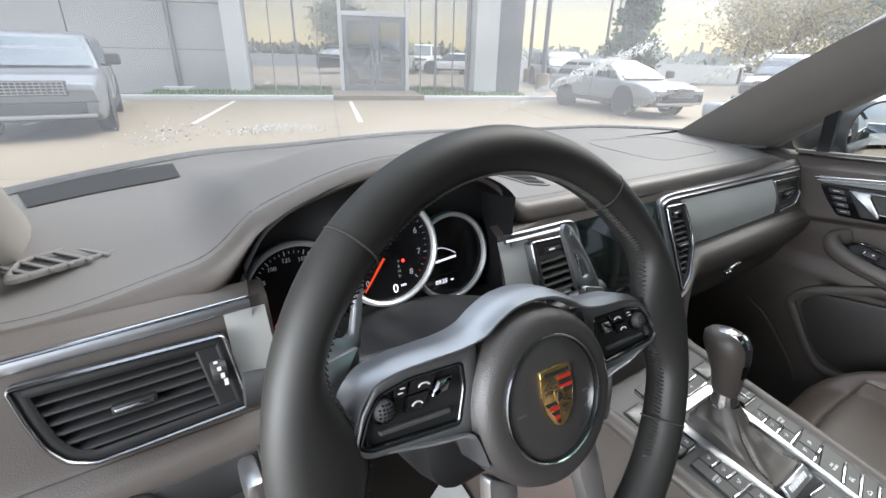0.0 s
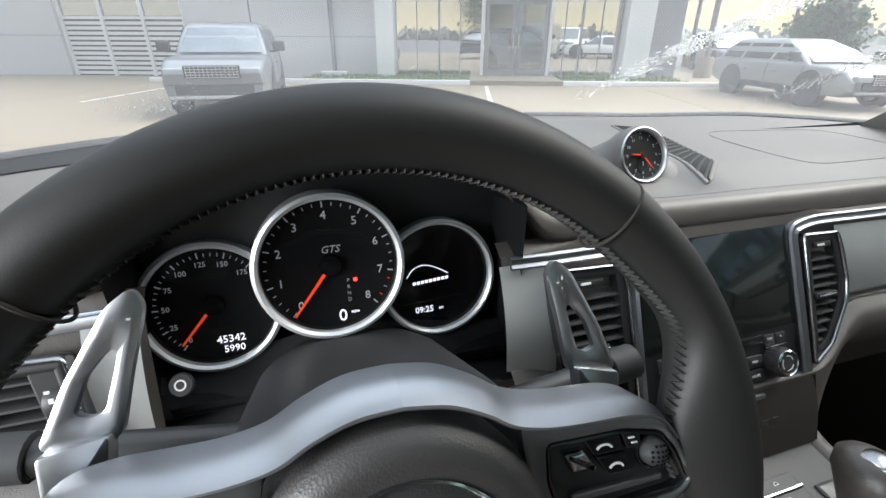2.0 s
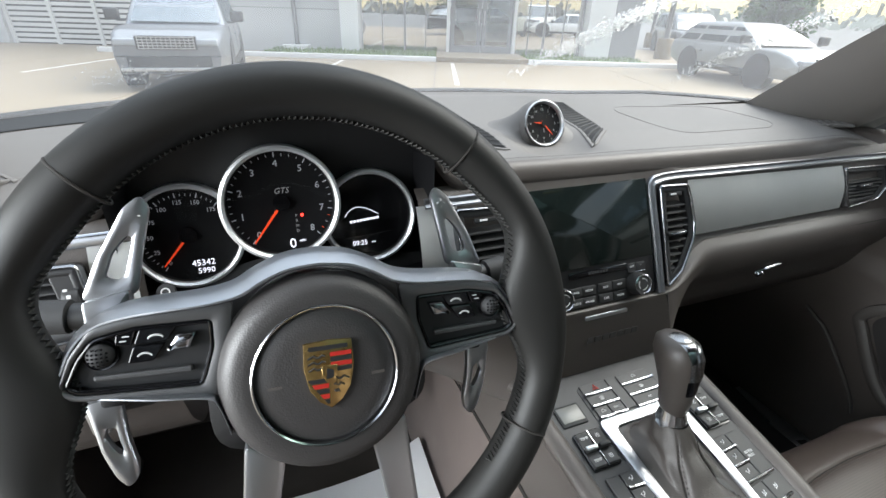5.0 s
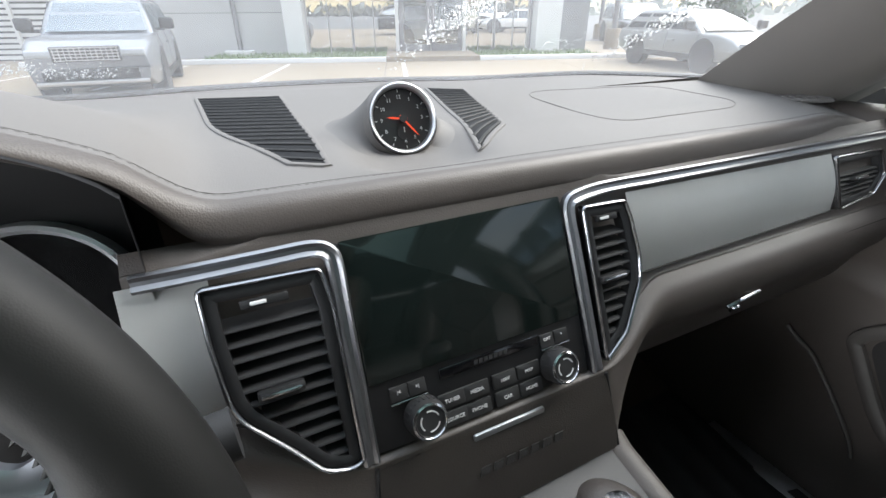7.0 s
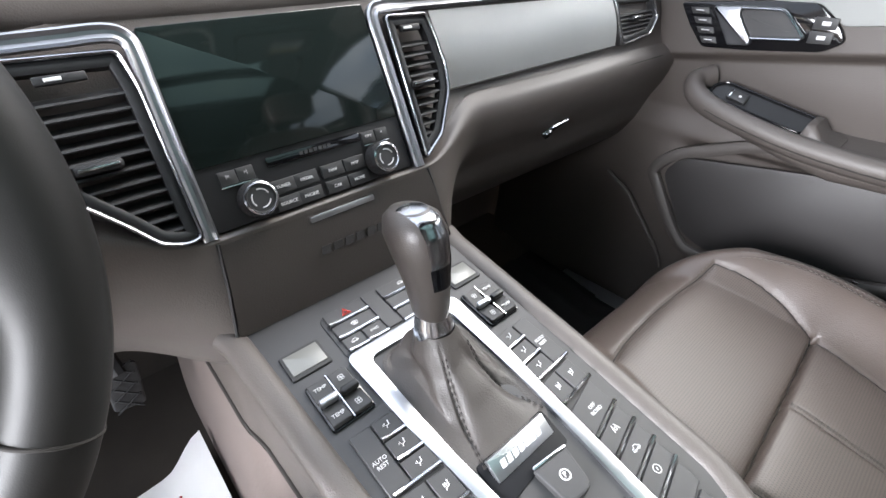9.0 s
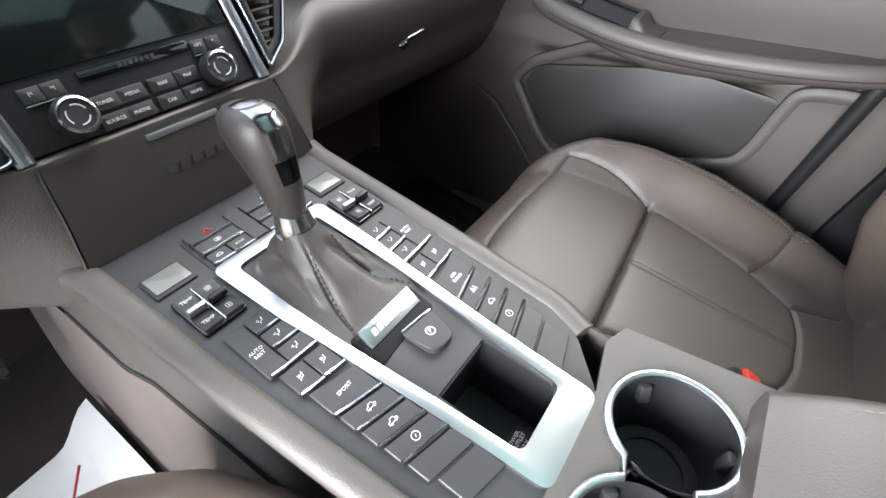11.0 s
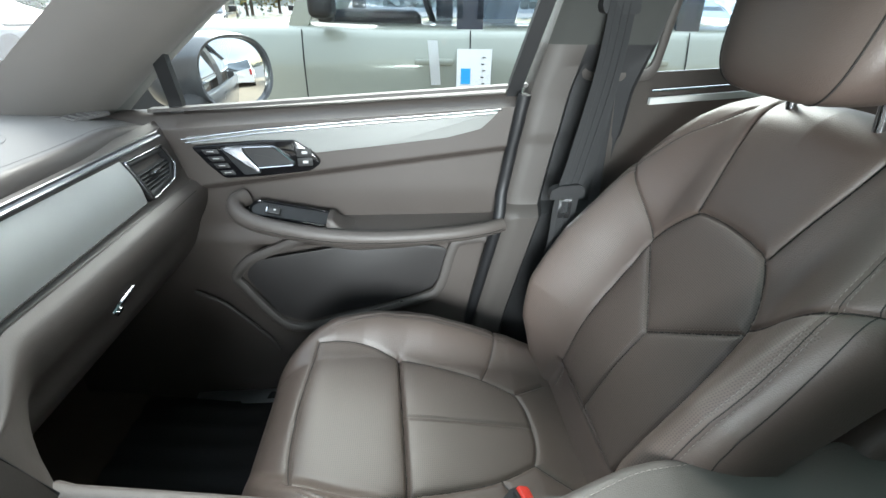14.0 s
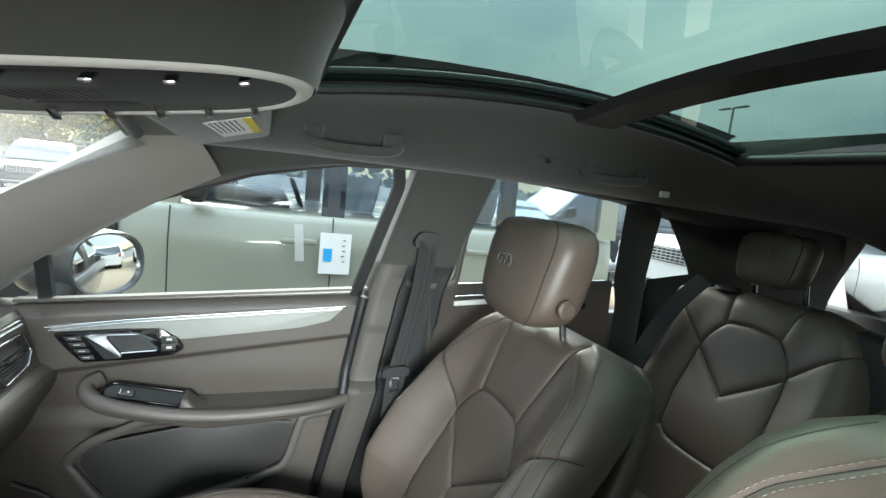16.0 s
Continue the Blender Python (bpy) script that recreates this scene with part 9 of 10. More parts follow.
# darker, duller copy of CARGLASS, so that the bright sky reflection is left out
DIMGLASS = surface("shaded_car_glass", (0.045, 0.055, 0.060), 0.12, vary=0.03, bump=0.0, spec=0.4)
NEARGLASS = pane("neighbour_glass", (0.62, 0.70, 0.78), gloss=3.0)
SEATGREY = surface("pale_seat_cloth", (0.55, 0.58, 0.62), 0.8, vary=0.06, bump=0.1)
SILVER = surface("silver_grey_paint", (0.15, 0.16, 0.18), 0.32, metal=0.4, vary=0.03, vary_size=2, bump=0.0, coat=0.8)
GREYPAINT = surface("slate_grey_paint", (0.095, 0.10, 0.105), 0.32, metal=0.4, vary=0.03, vary_size=2, bump=0.0, coat=0.8)
LIGHTGREY = surface("light_grey_paint", (0.24, 0.245, 0.245), 0.36, metal=0.3, vary=0.03, vary_size=2, bump=0.0, coat=0.5)
SAGE = surface("sage_green_paint", (0.285, 0.298, 0.252), 0.34, metal=0.15, vary=0.03, vary_size=2, bump=0.0, coat=0.8)
WHITEPAINT = surface("white_car_paint", (0.74, 0.75, 0.75), 0.3, vary=0.03, vary_size=2, bump=0.0, coat=0.8)
BLACKPAINT = surface("dark_blue_paint", (0.02, 0.025, 0.04), 0.25, vary=0.03, vary_size=2, bump=0.0, coat=0.9)
LAMPGLASS = surface("headlamp_glass", (0.26, 0.28, 0.31), 0.12, vary=0.05, bump=0.0, spec=0.8)
FOLIAGE = surface("tree_needles", (0.045, 0.085, 0.035), 0.8, vary=0.5, vary_size=3, bump=0.0, per_object=0.1)
AUTUMN = surface("autumn_leaves", (0.22, 0.17, 0.045), 0.8, vary=0.4, vary_size=1.5, bump=0.0, per_object=0.1)
BARK = surface("bark", (0.09, 0.07, 0.055), 0.9, grain=0.5, grain_size=40, vary=0.2, bump=1.0)

gnd = bmesh.new()
put(gnd, sheet(lambda u, v: Vector((-1200 + 2400 * u, -1200 + 2400 * v, -0.01)), 4, 4))
ground = solo("ground", gnd, surface("far_asphalt", (0.10, 0.10, 0.10), 0.9, grain=0.3, grain_size=20, vary=0.15, vary_size=0.1, bump=0.3), "grey asphalt ground out to the horizon", "ground", kind="structure")
FD, FR = Vector((0.358, 0.934, 0)), Vector((0.934, -0.358, 0))
F0 = Vector((5.155, 14.80, 0))


def fac(s, d, z):
    """A place by the showroom's front: s along it, d behind it, z up."""
    return F0 + FR * s + FD * d + Vector((0, 0, z))


def fbox(s0, s1, d0, d1, z0, z1, r=0.0):
    m = frame_at(fac((s0 + s1) / 2, (d0 + d1) / 2, (z0 + z1) / 2), FR, FD)
    return box((0, 0, 0), (s1 - s0, d1 - d0, z1 - z0), r, m=m)


# the concrete yard, in slabs with joints
yard = thing("yard_pavement", "pale buff concrete yard in large slabs", "pavement", (0, 6, 0), kind="structure")
for i in range(-6, 6):
    for j in range(-2, 6):
        P("concrete_slab", fbox(i * 4.6 + 0.008, i * 4.6 + 4.592, -1.9 - j * 4.2 - 4.192, -1.9 - j * 4.2, -0.2, 0.0), CONCRETE, yard, smooth=0)
for s in (-7.9, -5.2, -2.6, 0.4):
    P("parking_line", fbox(s, s + 0.10, -6.4, -2.2, -0.01, 0.004), LINE, yard, smooth=0)
kerb = solo("kerb", fbox(-9.4, 9.0, -1.9, -1.72, -0.1, 0.12, 0.02), WHITEWALL, "pale concrete kerb before the showroom", "kerb", kind="structure")
solo("grass_strip", fbox(-5.0, 0.0, -1.72, -0.05, -0.1, 0.10, 0.02), GRASS, "strip of short green grass by the showroom", "grass", kind="structure")
solo("grass_strip", fbox(2.6, 6.2, -1.72, -0.05, -0.1, 0.10, 0.02), GRASS, "strip of short green grass by the column", "grass", kind="structure")
solo("pavement_door", fbox(0.0, 2.6, -1.95, 0.2, -0.1, 0.125), CONCRETE, "concrete path up to the showroom door", "pavement", kind="structure")
tufts_v, tufts_f = [], []
rng = random.Random(4)
for k in range(2600):
    s = rng.uniform(-4.9, 0.0) if rng.random() < 0.6 else rng.uniform(2.6, 6.1)
    p = fac(s, rng.uniform(-1.7, -0.1), 0.09)
    a, h = rng.uniform(0, 6.28), rng.uniform(0.05, 0.13)
    d = Vector((math.cos(a), math.sin(a), 0)) * 0.02
    n = len(tufts_v)
    tufts_v += [tuple(p - d), tuple(p + d), tuple(p + Vector((rng.uniform(-0.03, 0.03), rng.uniform(-0.03, 0.03), h)))]
    tufts_f.append((n, n + 1, n + 2))
me = bpy.data.meshes.new("grass_blades")
me.from_pydata(tufts_v, [], tufts_f)
me.materials.append(GRASS)
tagged(new("grass_blades", me), "short green grass blades along the showroom", "grass", kind="stuff")

showroom = thing("showroom", "modern grey car showroom with tall glass front", "building", fac(0, 0, 0))


def B(name, bm, mat, label="", smooth=0):
    return P(name, bm, mat, showroom, label, smooth)


for i, (s0, s1) in enumerate(((-23.0, -19.65), (-9.10, -6.94), (-6.90, -4.40), (-4.30, -2.93))):
    for k in range(6):
        B("wall_panel", fbox(s0, s1, 0.0, 0.3, k * 1.22 + 0.008, k * 1.22 + 1.212), GREYWALL)
for k in range(6):
    B("wall_panel", fbox(-16.15, -13.30, 0.0, 0.3, k * 1.22 + 0.008, k * 1.22 + 1.212), GREYWALL)
B("wall_backing", fbox(-23, -9.6, 0.3, 0.5, 0, 7.3), DARKWALL)
B("wall_backing", fbox(-9.6, -2.4, 0.3, 0.5, 0, 7.3), DARKWALL)
for a, b in ((-19.6, -16.2), (-13.25, -9.15)):
    B("wall_above_door", fbox(a, b, 0.05, 0.3, 3.6, 7.3), GREYWALL)
B("downpipe", tube([fac(-4.35, -0.08, z) for z in (0.1, 2.0, 4.0, 7.2)], 0.06, 10, up=(0, 1, 0)), FRAMEGREY, "grey downpipe", 40)
B("pipe_foot", fbox(-4.75, -3.95, -0.35, -0.02, 0, 0.22, 0.02), WHITEWALL)
B("corner_column", fbox(-2.92, -2.38, -0.35, 0.5, 0, 7.3), WHITEWALL, "pale column")
B("end_column", fbox(4.55, 5.30, -0.5, 0.6, 0, 7.3), WHITEWALL, "pale column")
B("return_wall", fbox(5.30, 6.25, -0.2, 9.0, 0, 7.3), DARKWALL, "dark grey side wall")
for k in range(6):
    B("cladding_joint", fbox(5.29, 6.27, -0.215, -0.2, k * 1.22 - 0.01, k * 1.22 + 0.01), FRAMEGREY)
B("roof_slab", fbox(-23.2, 6.4, -0.7, 12.0, 7.3, 7.9), GREYWALL, "flat roof")
B("back_wall", fbox(-23.2, 6.2, 11.7, 12.0, 0, 7.3), GREYWALL)
B("inner_floor", fbox(-13, 6.2, 0.5, 11.7, -0.1, 0.06), INNERFLOOR)
B("inner_ceiling", fbox(-13, 6.2, 0.4, 11.7, 5.6, 5.8), WHITEWALL)
# roller doors: pale slats over a dark gap, glazed panels above
def roller_door(s0, s1):
    door = P("roller_door", fbox(s0, s1, 0.24, 0.28, 0, 3.6), DARKGLASSBACK, showroom, "roller door of pale slats with glazed upper panels")
    for k in range(11):
        P("door_slat", fbox(s0 + 0.02, s1 - 0.02, 0.16, 0.22, 0.04 + k * 0.150, 0.135 + k * 0.150), WHITEWALL, door, smooth=0)
    n = 3
    w = (s1 - s0) / n
    for i in range(n):
        for k in range(3):
            P("door_pane", fbox(s0 + i * w + 0.07, s0 + (i + 1) * w - 0.05, 0.19, 0.22, 1.80 + k * 0.60, 2.30 + k * 0.60), CARGLASS, door, smooth=0)
    for i in range(n + 1):
        P("door_rail", fbox(s0 + i * w - 0.05, s0 + i * w + 0.05, 0.12, 0.20, 0, 3.6), WHITEWALL, door, smooth=0)
    for k in range(4):
        P("door_rail", fbox(s0, s1, 0.12, 0.20, 1.70 + k * 0.60, 1.78 + k * 0.60), WHITEWALL, door, smooth=0)


DARKGLASSBACK = surface("dark_door_backing", (0.05, 0.052, 0.05), 0.5, vary=0.15, vary_size=0.8, bump=0.0)
roller_door(-13.25, -9.15)
roller_door(-19.60, -16.20)
# glass front
for s0, s1 in ((-2.36, -1.0), (-0.98, 0.36), (2.42, 3.36), (3.38, 4.50)):
    g = B("glass_pane", fbox(s0, s1, 0.10, 0.115, 0.06, 7.2), SHOPGLASS)
    B("mullion", fbox(s1 - 0.03, s1 + 0.03, 0.04, 0.16, 0, 7.3), FRAMEGREY)
for s in (2.86, 3.95, -1.7, -0.35):
    B("thin_mullion", fbox(s - 0.012, s + 0.012, 0.05, 0.13, 0, 7.3), FRAMEGREY)
B("base_rail", fbox(-2.4, 4.5, 0.05, 0.18, 0, 0.09), FRAMEGREY)
B("glass_pane", fbox(0.40, 2.40, 0.10, 0.115, 2.38, 7.2), SHOPGLASS)
B("transom", fbox(0.30, 2.46, 0.0, 0.2, 2.28, 2.40), WHITEWALL)
B("door_jamb", fbox(0.30, 0.40, -0.02, 0.2, 0, 7.3), WHITEWALL)
B("door_jamb", fbox(2.36, 2.46, -0.02, 0.2, 0, 7.3), WHITEWALL)
for s0 in (0.42, 1.39):
    leaf = B("door_leaf", fbox(s0, s0 + 0.95, 0.06, 0.11, 0.06, 0.32), FRAMEGREY, "glass door leaf")
    P("leaf_stile", fbox(s0, s0 + 0.13, 0.06, 0.11, 0.32, 2.27), FRAMEGREY, leaf, smooth=0)
    P("leaf_stile", fbox(s0 + 0.82, s0 + 0.95, 0.06, 0.11, 0.32, 2.27), FRAMEGREY, leaf, smooth=0)
    P("leaf_rail", fbox(s0 + 0.13, s0 + 0.82, 0.06, 0.11, 2.13, 2.27), FRAMEGREY, leaf, smooth=0)
    P("leaf_glass", fbox(s0 + 0.13, s0 + 0.82, 0.08, 0.09, 0.32, 2.13), DOORGLASS, leaf, smooth=0)
    P("leaf_handle", tube([fac(s0 + (0.88 if s0 < 1 else 0.07), 0.02, z) for z in (0.9, 1.1, 1.3)], 0.018, 8, up=(0, 1, 0)), ALLOY, leaf)


def wheel_bm(r=0.37, w=0.24):
    tyre = lathe([(r * 0.70, -w / 2), (r * 0.93, -w / 2), (r, -w * 0.36), (r, w * 0.36), (r * 0.93, w / 2), (r * 0.70, w / 2)], None, 36)
    rim = bmesh.new()
    put(rim, lathe([(r * 0.70, w * 0.46), (r * 0.66, w * 0.40), (r * 0.64, -w * 0.3), (0.0, -w * 0.32)], None, 36))
    for k in range(10):
        put(rim, box((r * 0.36, 0, w * 0.34), (r * 0.62, r * 0.085, 0.03), 0.006, m=pose(0, 0, 0, 0, 0, k * 36 + (7 if k % 2 else -7))))
    put(rim, lathe([(0.0, w * 0.42), (r * 0.12, w * 0.40), (r * 0.14, w * 0.30)], None, 20))
    return tyre, rim


def vehicle(name, label, place, paint, L=4.9, W=2.0, H=1.83, hood_h=1.12, waist=1.14, nose=1.25, rake=0.72, tail=0.25, wheel_r=0.38, roof_w=0.76, mirror_mat=None, boxy=0.5, win_gap=0.13, group="parked vehicles", see_through=False, mid=0.0, glass=None, axle=0.92):
    """A car built about its own middle: x to its right, y ahead, z up."""
    car = thing(name, label, "car", (0, 0, 0), group)
    glass = glass or CARGLASS
    g = 0.24
    f, b = L / 2, -L / 2
    ys = [b + 0.02, b + 0.10, b + 0.5, b + 1.2, 0.0, f - 1.6, f - 1.1, f - 0.6, f - 0.25, f - 0.06, f]
    loops = []
    for y in ys:
        q = max(0.0, (abs(y) - (L / 2 - 0.6)) / 0.6)
        hw = W / 2 * (1 - 0.12 * q ** 2)
        top = waist if y < f - nose else waist + (hood_h - waist) * 1.0 - 0.10 * ease((y - (f - 0.7)) / 0.7) * (1.6 - boxy)
        if y > f - 0.1:
            top -= 0.10
        low = g + (0.10 if q > 0.6 else 0.0)
        sec = rounded([(-hw * 0.95, low), (hw * 0.95, low), (hw, low + 0.2), (hw, top - 0.22), (hw * 0.96, top - 0.03), (hw * 0.86, top), (-hw * 0.86, top), (-hw * 0.96, top - 0.03), (-hw, top - 0.22), (-hw, low + 0.2)], 0.05, 3)
        loops.append([(p[0], y, p[1]) for p in sec])
    part("body", loft(loops), paint, car, "", 50)
    # cabin: pillars and roof
    hw0, hw1 = W / 2 * 0.92, W / 2 * roof_w
    fy, ry = f - nose, b + tail * 0.4
    ft, rt = fy - rake, b + tail
    zs = [(waist - 0.02, fy, ry, hw0), (waist + (H - waist) * 0.5, (fy + ft) / 2, (ry + rt) / 2, (hw0 + hw1) / 2), (H - 0.09, ft + 0.06, rt - 0.01, hw1 + 0.012), (H - 0.02, ft - 0.08, rt + 0.06, hw1 - 0.05), (H, ft - 0.35, rt + 0.3, hw1 - 0.16)]
    if see_through:
        zs = [(H - 0.13, ft + 0.09, rt - 0.015, hw1 + 0.018)] + zs[2:]
    part("roof" if see_through else "cabin", loft([[(p[0], p[1], z) for p in rounded([(-w, r), (w, r), (w, a), (-w, a)], 0.10, 4)] for z, a, r, w in zs]), paint, car, "", 50)

    def side_pt(y, k, sx, out=0.012):
        z = waist + 0.03 + (H - win_gap - waist) * k
        w = hw0 + (hw1 + 0.012 - hw0) * ((z - waist) / (H - 0.09 - waist))
        return Vector((sx * (w + out), y, z))
    for sx in (-1, 1):
        y_edges = [ry + 0.18, b + 1.05, b + 1.13, mid - 0.10, mid - 0.02, fy - 0.16]
        for k in range(3):
            y0, y1 = y_edges[2 * k], y_edges[2 * k + 1]
            t0 = max(y0, rt + 0.10 + 0.0) if k == 0 else y0
            t1 = y1 if k < 2 else ft + 0.05
            bm = bmesh.new()
            vs = [bm.verts.new(side_pt(y0, 0, sx)), bm.verts.new(side_pt(y1, 0, sx)), bm.verts.new(side_pt(min(t1, y1), 1, sx)), bm.verts.new(side_pt(t0, 1, sx))]
            bm.faces.new(vs)
            bmesh.ops.solidify(bm, geom=bm.faces[:], thickness=0.004)
            part("side_window", bm, glass, car, "", 0)
        if see_through:
            for ya, yb, wide, mat in ((fy - 0.02, ft + 0.08, 0.10, paint), (mid - 0.06, mid - 0.06, 0.15, BLACKPAINT), (b + 1.09, b + 1.09, 0.14, BLACKPAINT), (ry + 0.10, rt + 0.05, 0.20, paint)):
                lo, hi = side_pt(ya, -0.08, sx, 0.0), side_pt(yb, 1.05, sx, 0.0)
                part("pillar", sweep([lo.lerp(hi, q / 6) for q in range(7)], [(-wide / 2, -0.03), (wide / 2, -0.03), (wide / 2, 0.010), (-wide / 2, 0.010)], up=(sx, 0, 0)), mat, car, "", 0)
            for yy in (fy - 1.25, fy - 2.25):
                xs = sx * W * 0.20
                st = part("seat_back", loft([[(xs + p[0], yy - 0.25 * (z - waist) + p[1], z) for p in rounded([(-w, -0.07), (w, -0.07), (w, 0.07), (-w, 0.07)], 0.05, 3)] for z, w in ((waist - 0.3, 0.25), (waist + 0.10, 0.24), (waist + 0.26, 0.17))]), SEATGREY, car, "pale grey seat back", 50)
                part("seat_headrest", box((xs, yy - 0.10, waist + 0.40), (0.26, 0.11, 0.18), 0.05, 3), SEATGREY, st, "", 50)
        for yd in (mid - 0.06, b + 1.09, fy - 0.05):
            part("door_gap", tube([(sx * (W / 2 + 0.001), yd, g + 0.15), (sx * (W / 2 + 0.001), yd, waist - 0.2), (sx * (W / 2 * 0.965), yd, waist - 0.03)], 0.0035, 6, up=(1, 0, 0)), SOFTBLACK, car)
        for yd in (mid + 0.15, b + 1.32):
            part("door_handle", box((sx * (W / 2 + 0.012), yd, waist - 0.19), (0.03, 0.22, 0.035), 0.01), paint, car)
        mir = part("door_mirror", box((sx * (W / 2 + 0.13), fy - 0.20, waist + 0.12), (0.22, 0.12, 0.18), 0.035, 3), mirror_mat or BLACK, car)
        part("mirror_arm", box((sx * (W / 2 + 0.02), fy - 0.20, waist + 0.03), (0.14, 0.07, 0.04), 0.01), BLACK, mir)
        for y in (f - axle, b + 0.95):
            arch = part("wheel_arch", lathe([(wheel_r * 1.17, 0.012), (wheel_r * 1.17, 0.02), (wheel_r * 0.9, 0.016), (0.0, 0.015)], frame_at((sx * (W / 2 - 0.012), y, wheel_r + 0.01), (0, sx, 0), (0, 0, 1)), 36), SOFTBLACK, car)
            tyre, rim = wheel_bm(wheel_r)
            m = frame_at((sx * (W / 2 - 0.115), y, wheel_r - 0.004), (0, sx, 0), (0, 0, 1))
            bmesh.ops.transform(tyre, matrix=m, verts=tyre.verts)
            bmesh.ops.transform(rim, matrix=m, verts=rim.verts)
            wh = part("wheel", tyre, TYRE, car)
            part("alloy_rim", rim, ALLOY, wh)
        part("sill", box((sx * (W / 2 - 0.02), 0, g + 0.06), (0.06, L - 2.6, 0.12), 0.02), SOFTBLACK, car)
        part("headlamp", box((sx * (W / 2 - 0.31), f - 0.055, hood_h - 0.21), (0.38, 0.15, 0.11), 0.03, 3), LAMPGLASS, car)
        part("tail_lamp", box((sx * (W / 2 - 0.25), b + 0.05, waist - 0.14), (0.16, 0.12, 0.24), 0.03), CRESTRED, car)
    for nm, yb, yt in (("windscreen", fy + 0.012, ft + 0.075), ("rear_window", ry - 0.012, rt - 0.02)):
        bm = bmesh.new()
        w0, w1 = hw0 - 0.09, hw1 - 0.06
        z0, z1 = waist + 0.02, H - 0.10
        vs = [bm.verts.new(p) for p in ((-w0, yb, z0), (w0, yb, z0), (w1, yt + (0.012 if nm == "windscreen" else -0.012), z1), (-w1, yt + (0.012 if nm == "windscreen" else -0.012), z1))]
        bm.faces.new(vs)
        bmesh.ops.solidify(bm, geom=bm.faces[:], thickness=0.004)
        part(nm, bm, glass, car, "", 0)
    if see_through:
        part("dash_top", box((0, fy - 0.42, waist + 0.01), (W * 0.80, 0.60, 0.10), 0.04, 3), SOFTBLACK, car, "", 50)
        part("steering_ring", lathe([(0.170, 0.0), (0.185, 0.014), (0.200, 0.0), (0.185, -0.014), (0.170, 0.0)], frame_at((-W * 0.20, fy - 0.80, waist + 0.02), (1, 0, 0), (0, 0.4, 1)), 28), SOFTBLACK, car, "", 50)
    # grille: frame and mesh bars
    gr = part("grille", box((0, f - 0.004, hood_h - 0.22), (W * 0.50, 0.06, 0.20), 0.02), SOFTBLACK, car)
    for k in range(5):
        part("grille_bar", box((0, f + 0.028, hood_h - 0.30 + k * 0.04), (W * 0.47, 0.01, 0.012), 0.002), ALLOY, gr, "", 0)
    for k in range(13):
        part("grille_bar", box((-W * 0.225 + k * W * 0.0375, f + 0.027, hood_h - 0.22), (0.010, 0.008, 0.17), 0.002, m=None), ALLOY, gr, "", 0)
    part("lower_intake", box((0, f + 0.003, 0.44), (W * 0.70, 0.05, 0.15), 0.02), SOFTBLACK, car)
    part("bumper_blade", box((0, f + 0.012, 0.33), (W * 0.82, 0.05, 0.05), 0.015), ALLOY, car)
    part("plate_bar", box((0, b - 0.005, 0.80), (0.52, 0.02, 0.12), 0.004), WHITEPAINT, car)
    car.matrix_world = place
    return car


silver_suv = vehicle("parked_suv", "silver-grey luxury off-road car parked by the wall, dewy", pose(-1.42, 10.98, 0, 0, 0, 177), SILVER, L=4.5, W=1.68, H=1.47, hood_h=0.93, waist=0.95, nose=1.15, rake=0.60, wheel_r=0.34)
grey_suv = vehicle("parked_suv", "light grey compact off-road car parked in the yard", pose(10.45, 8.15, 0, 0, 0, 167), LIGHTGREY, L=4.2, W=1.62, H=1.24, hood_h=0.78, waist=0.80, nose=1.1, rake=0.85, tail=0.5, wheel_r=0.31, roof_w=0.66, boxy=0.3, glass=DIMGLASS)

white_van = vehicle("parked_van", "tall white van parked in the row behind", pose(0.2, -13.5, 0, 0, 0, -52), WHITEPAINT, L=5.4, W=2.0, H=2.15, hood_h=1.15, waist=1.25, nose=1.1, rake=0.5, tail=0.08, wheel_r=0.36, roof_w=0.88, boxy=0.9)

# the tall sage-green off-road car beside the passenger window
sage_suv = vehicle("neighbour_suv", "tall sage-green off-road car parked beside the passenger window", pose(3.62, -0.39, 0, 0, 0, 0), SAGE, L=4.5, W=2.0, H=2.00, hood_h=1.16, waist=1.150, nose=1.12, rake=0.50, tail=0.10, wheel_r=0.40, roof_w=0.86, boxy=0.95, win_gap=0.10, see_through=True, mid=0.2, glass=NEARGLASS, axle=0.52)
side_vent = P("fender_vent", box((2.612, 1.02, 1.00), (0.012, 0.17, 0.10), 0.006), BLACK, sage_suv)
for k in range(6):
    P("vent_slot", box((2.606, 0.955 + k * 0.026, 1.00), (0.006, 0.012, 0.05), 0.001), GREYPAINT, sage_suv)
tape = solo("masking_tape", sheet(lambda u, v: Vector((2.570 - 0.012 * math.sin(v * 3.14), -0.002 - 0.055 * u - 0.02 * v, 1.075 - 0.235 * v)), 4, 12, 0.001), PAPER, "white tape stuck over the door handle", "tape")
note = thing("paper_note", "white paper note with a light blue sticker on a door", "paper note", (2.60, -0.27, 0.88))
P("note_sheet", box((2.592, -0.270, 0.895), (0.003, 0.20, 0.27), 0), PAPER, note, smooth=0)
P("blue_sticker", box((2.588, -0.222, 0.885), (0.002, 0.055, 0.085), 0), BLUE, note, "light blue sticker", 0)
for k in range(5):
    P("pen_bar", box((2.588, -0.325 + 0.006 * (k % 2), 0.985 - 0.035 * k), (0.002, 0.018, 0.006), 0), BUTTON, note, "", 0)

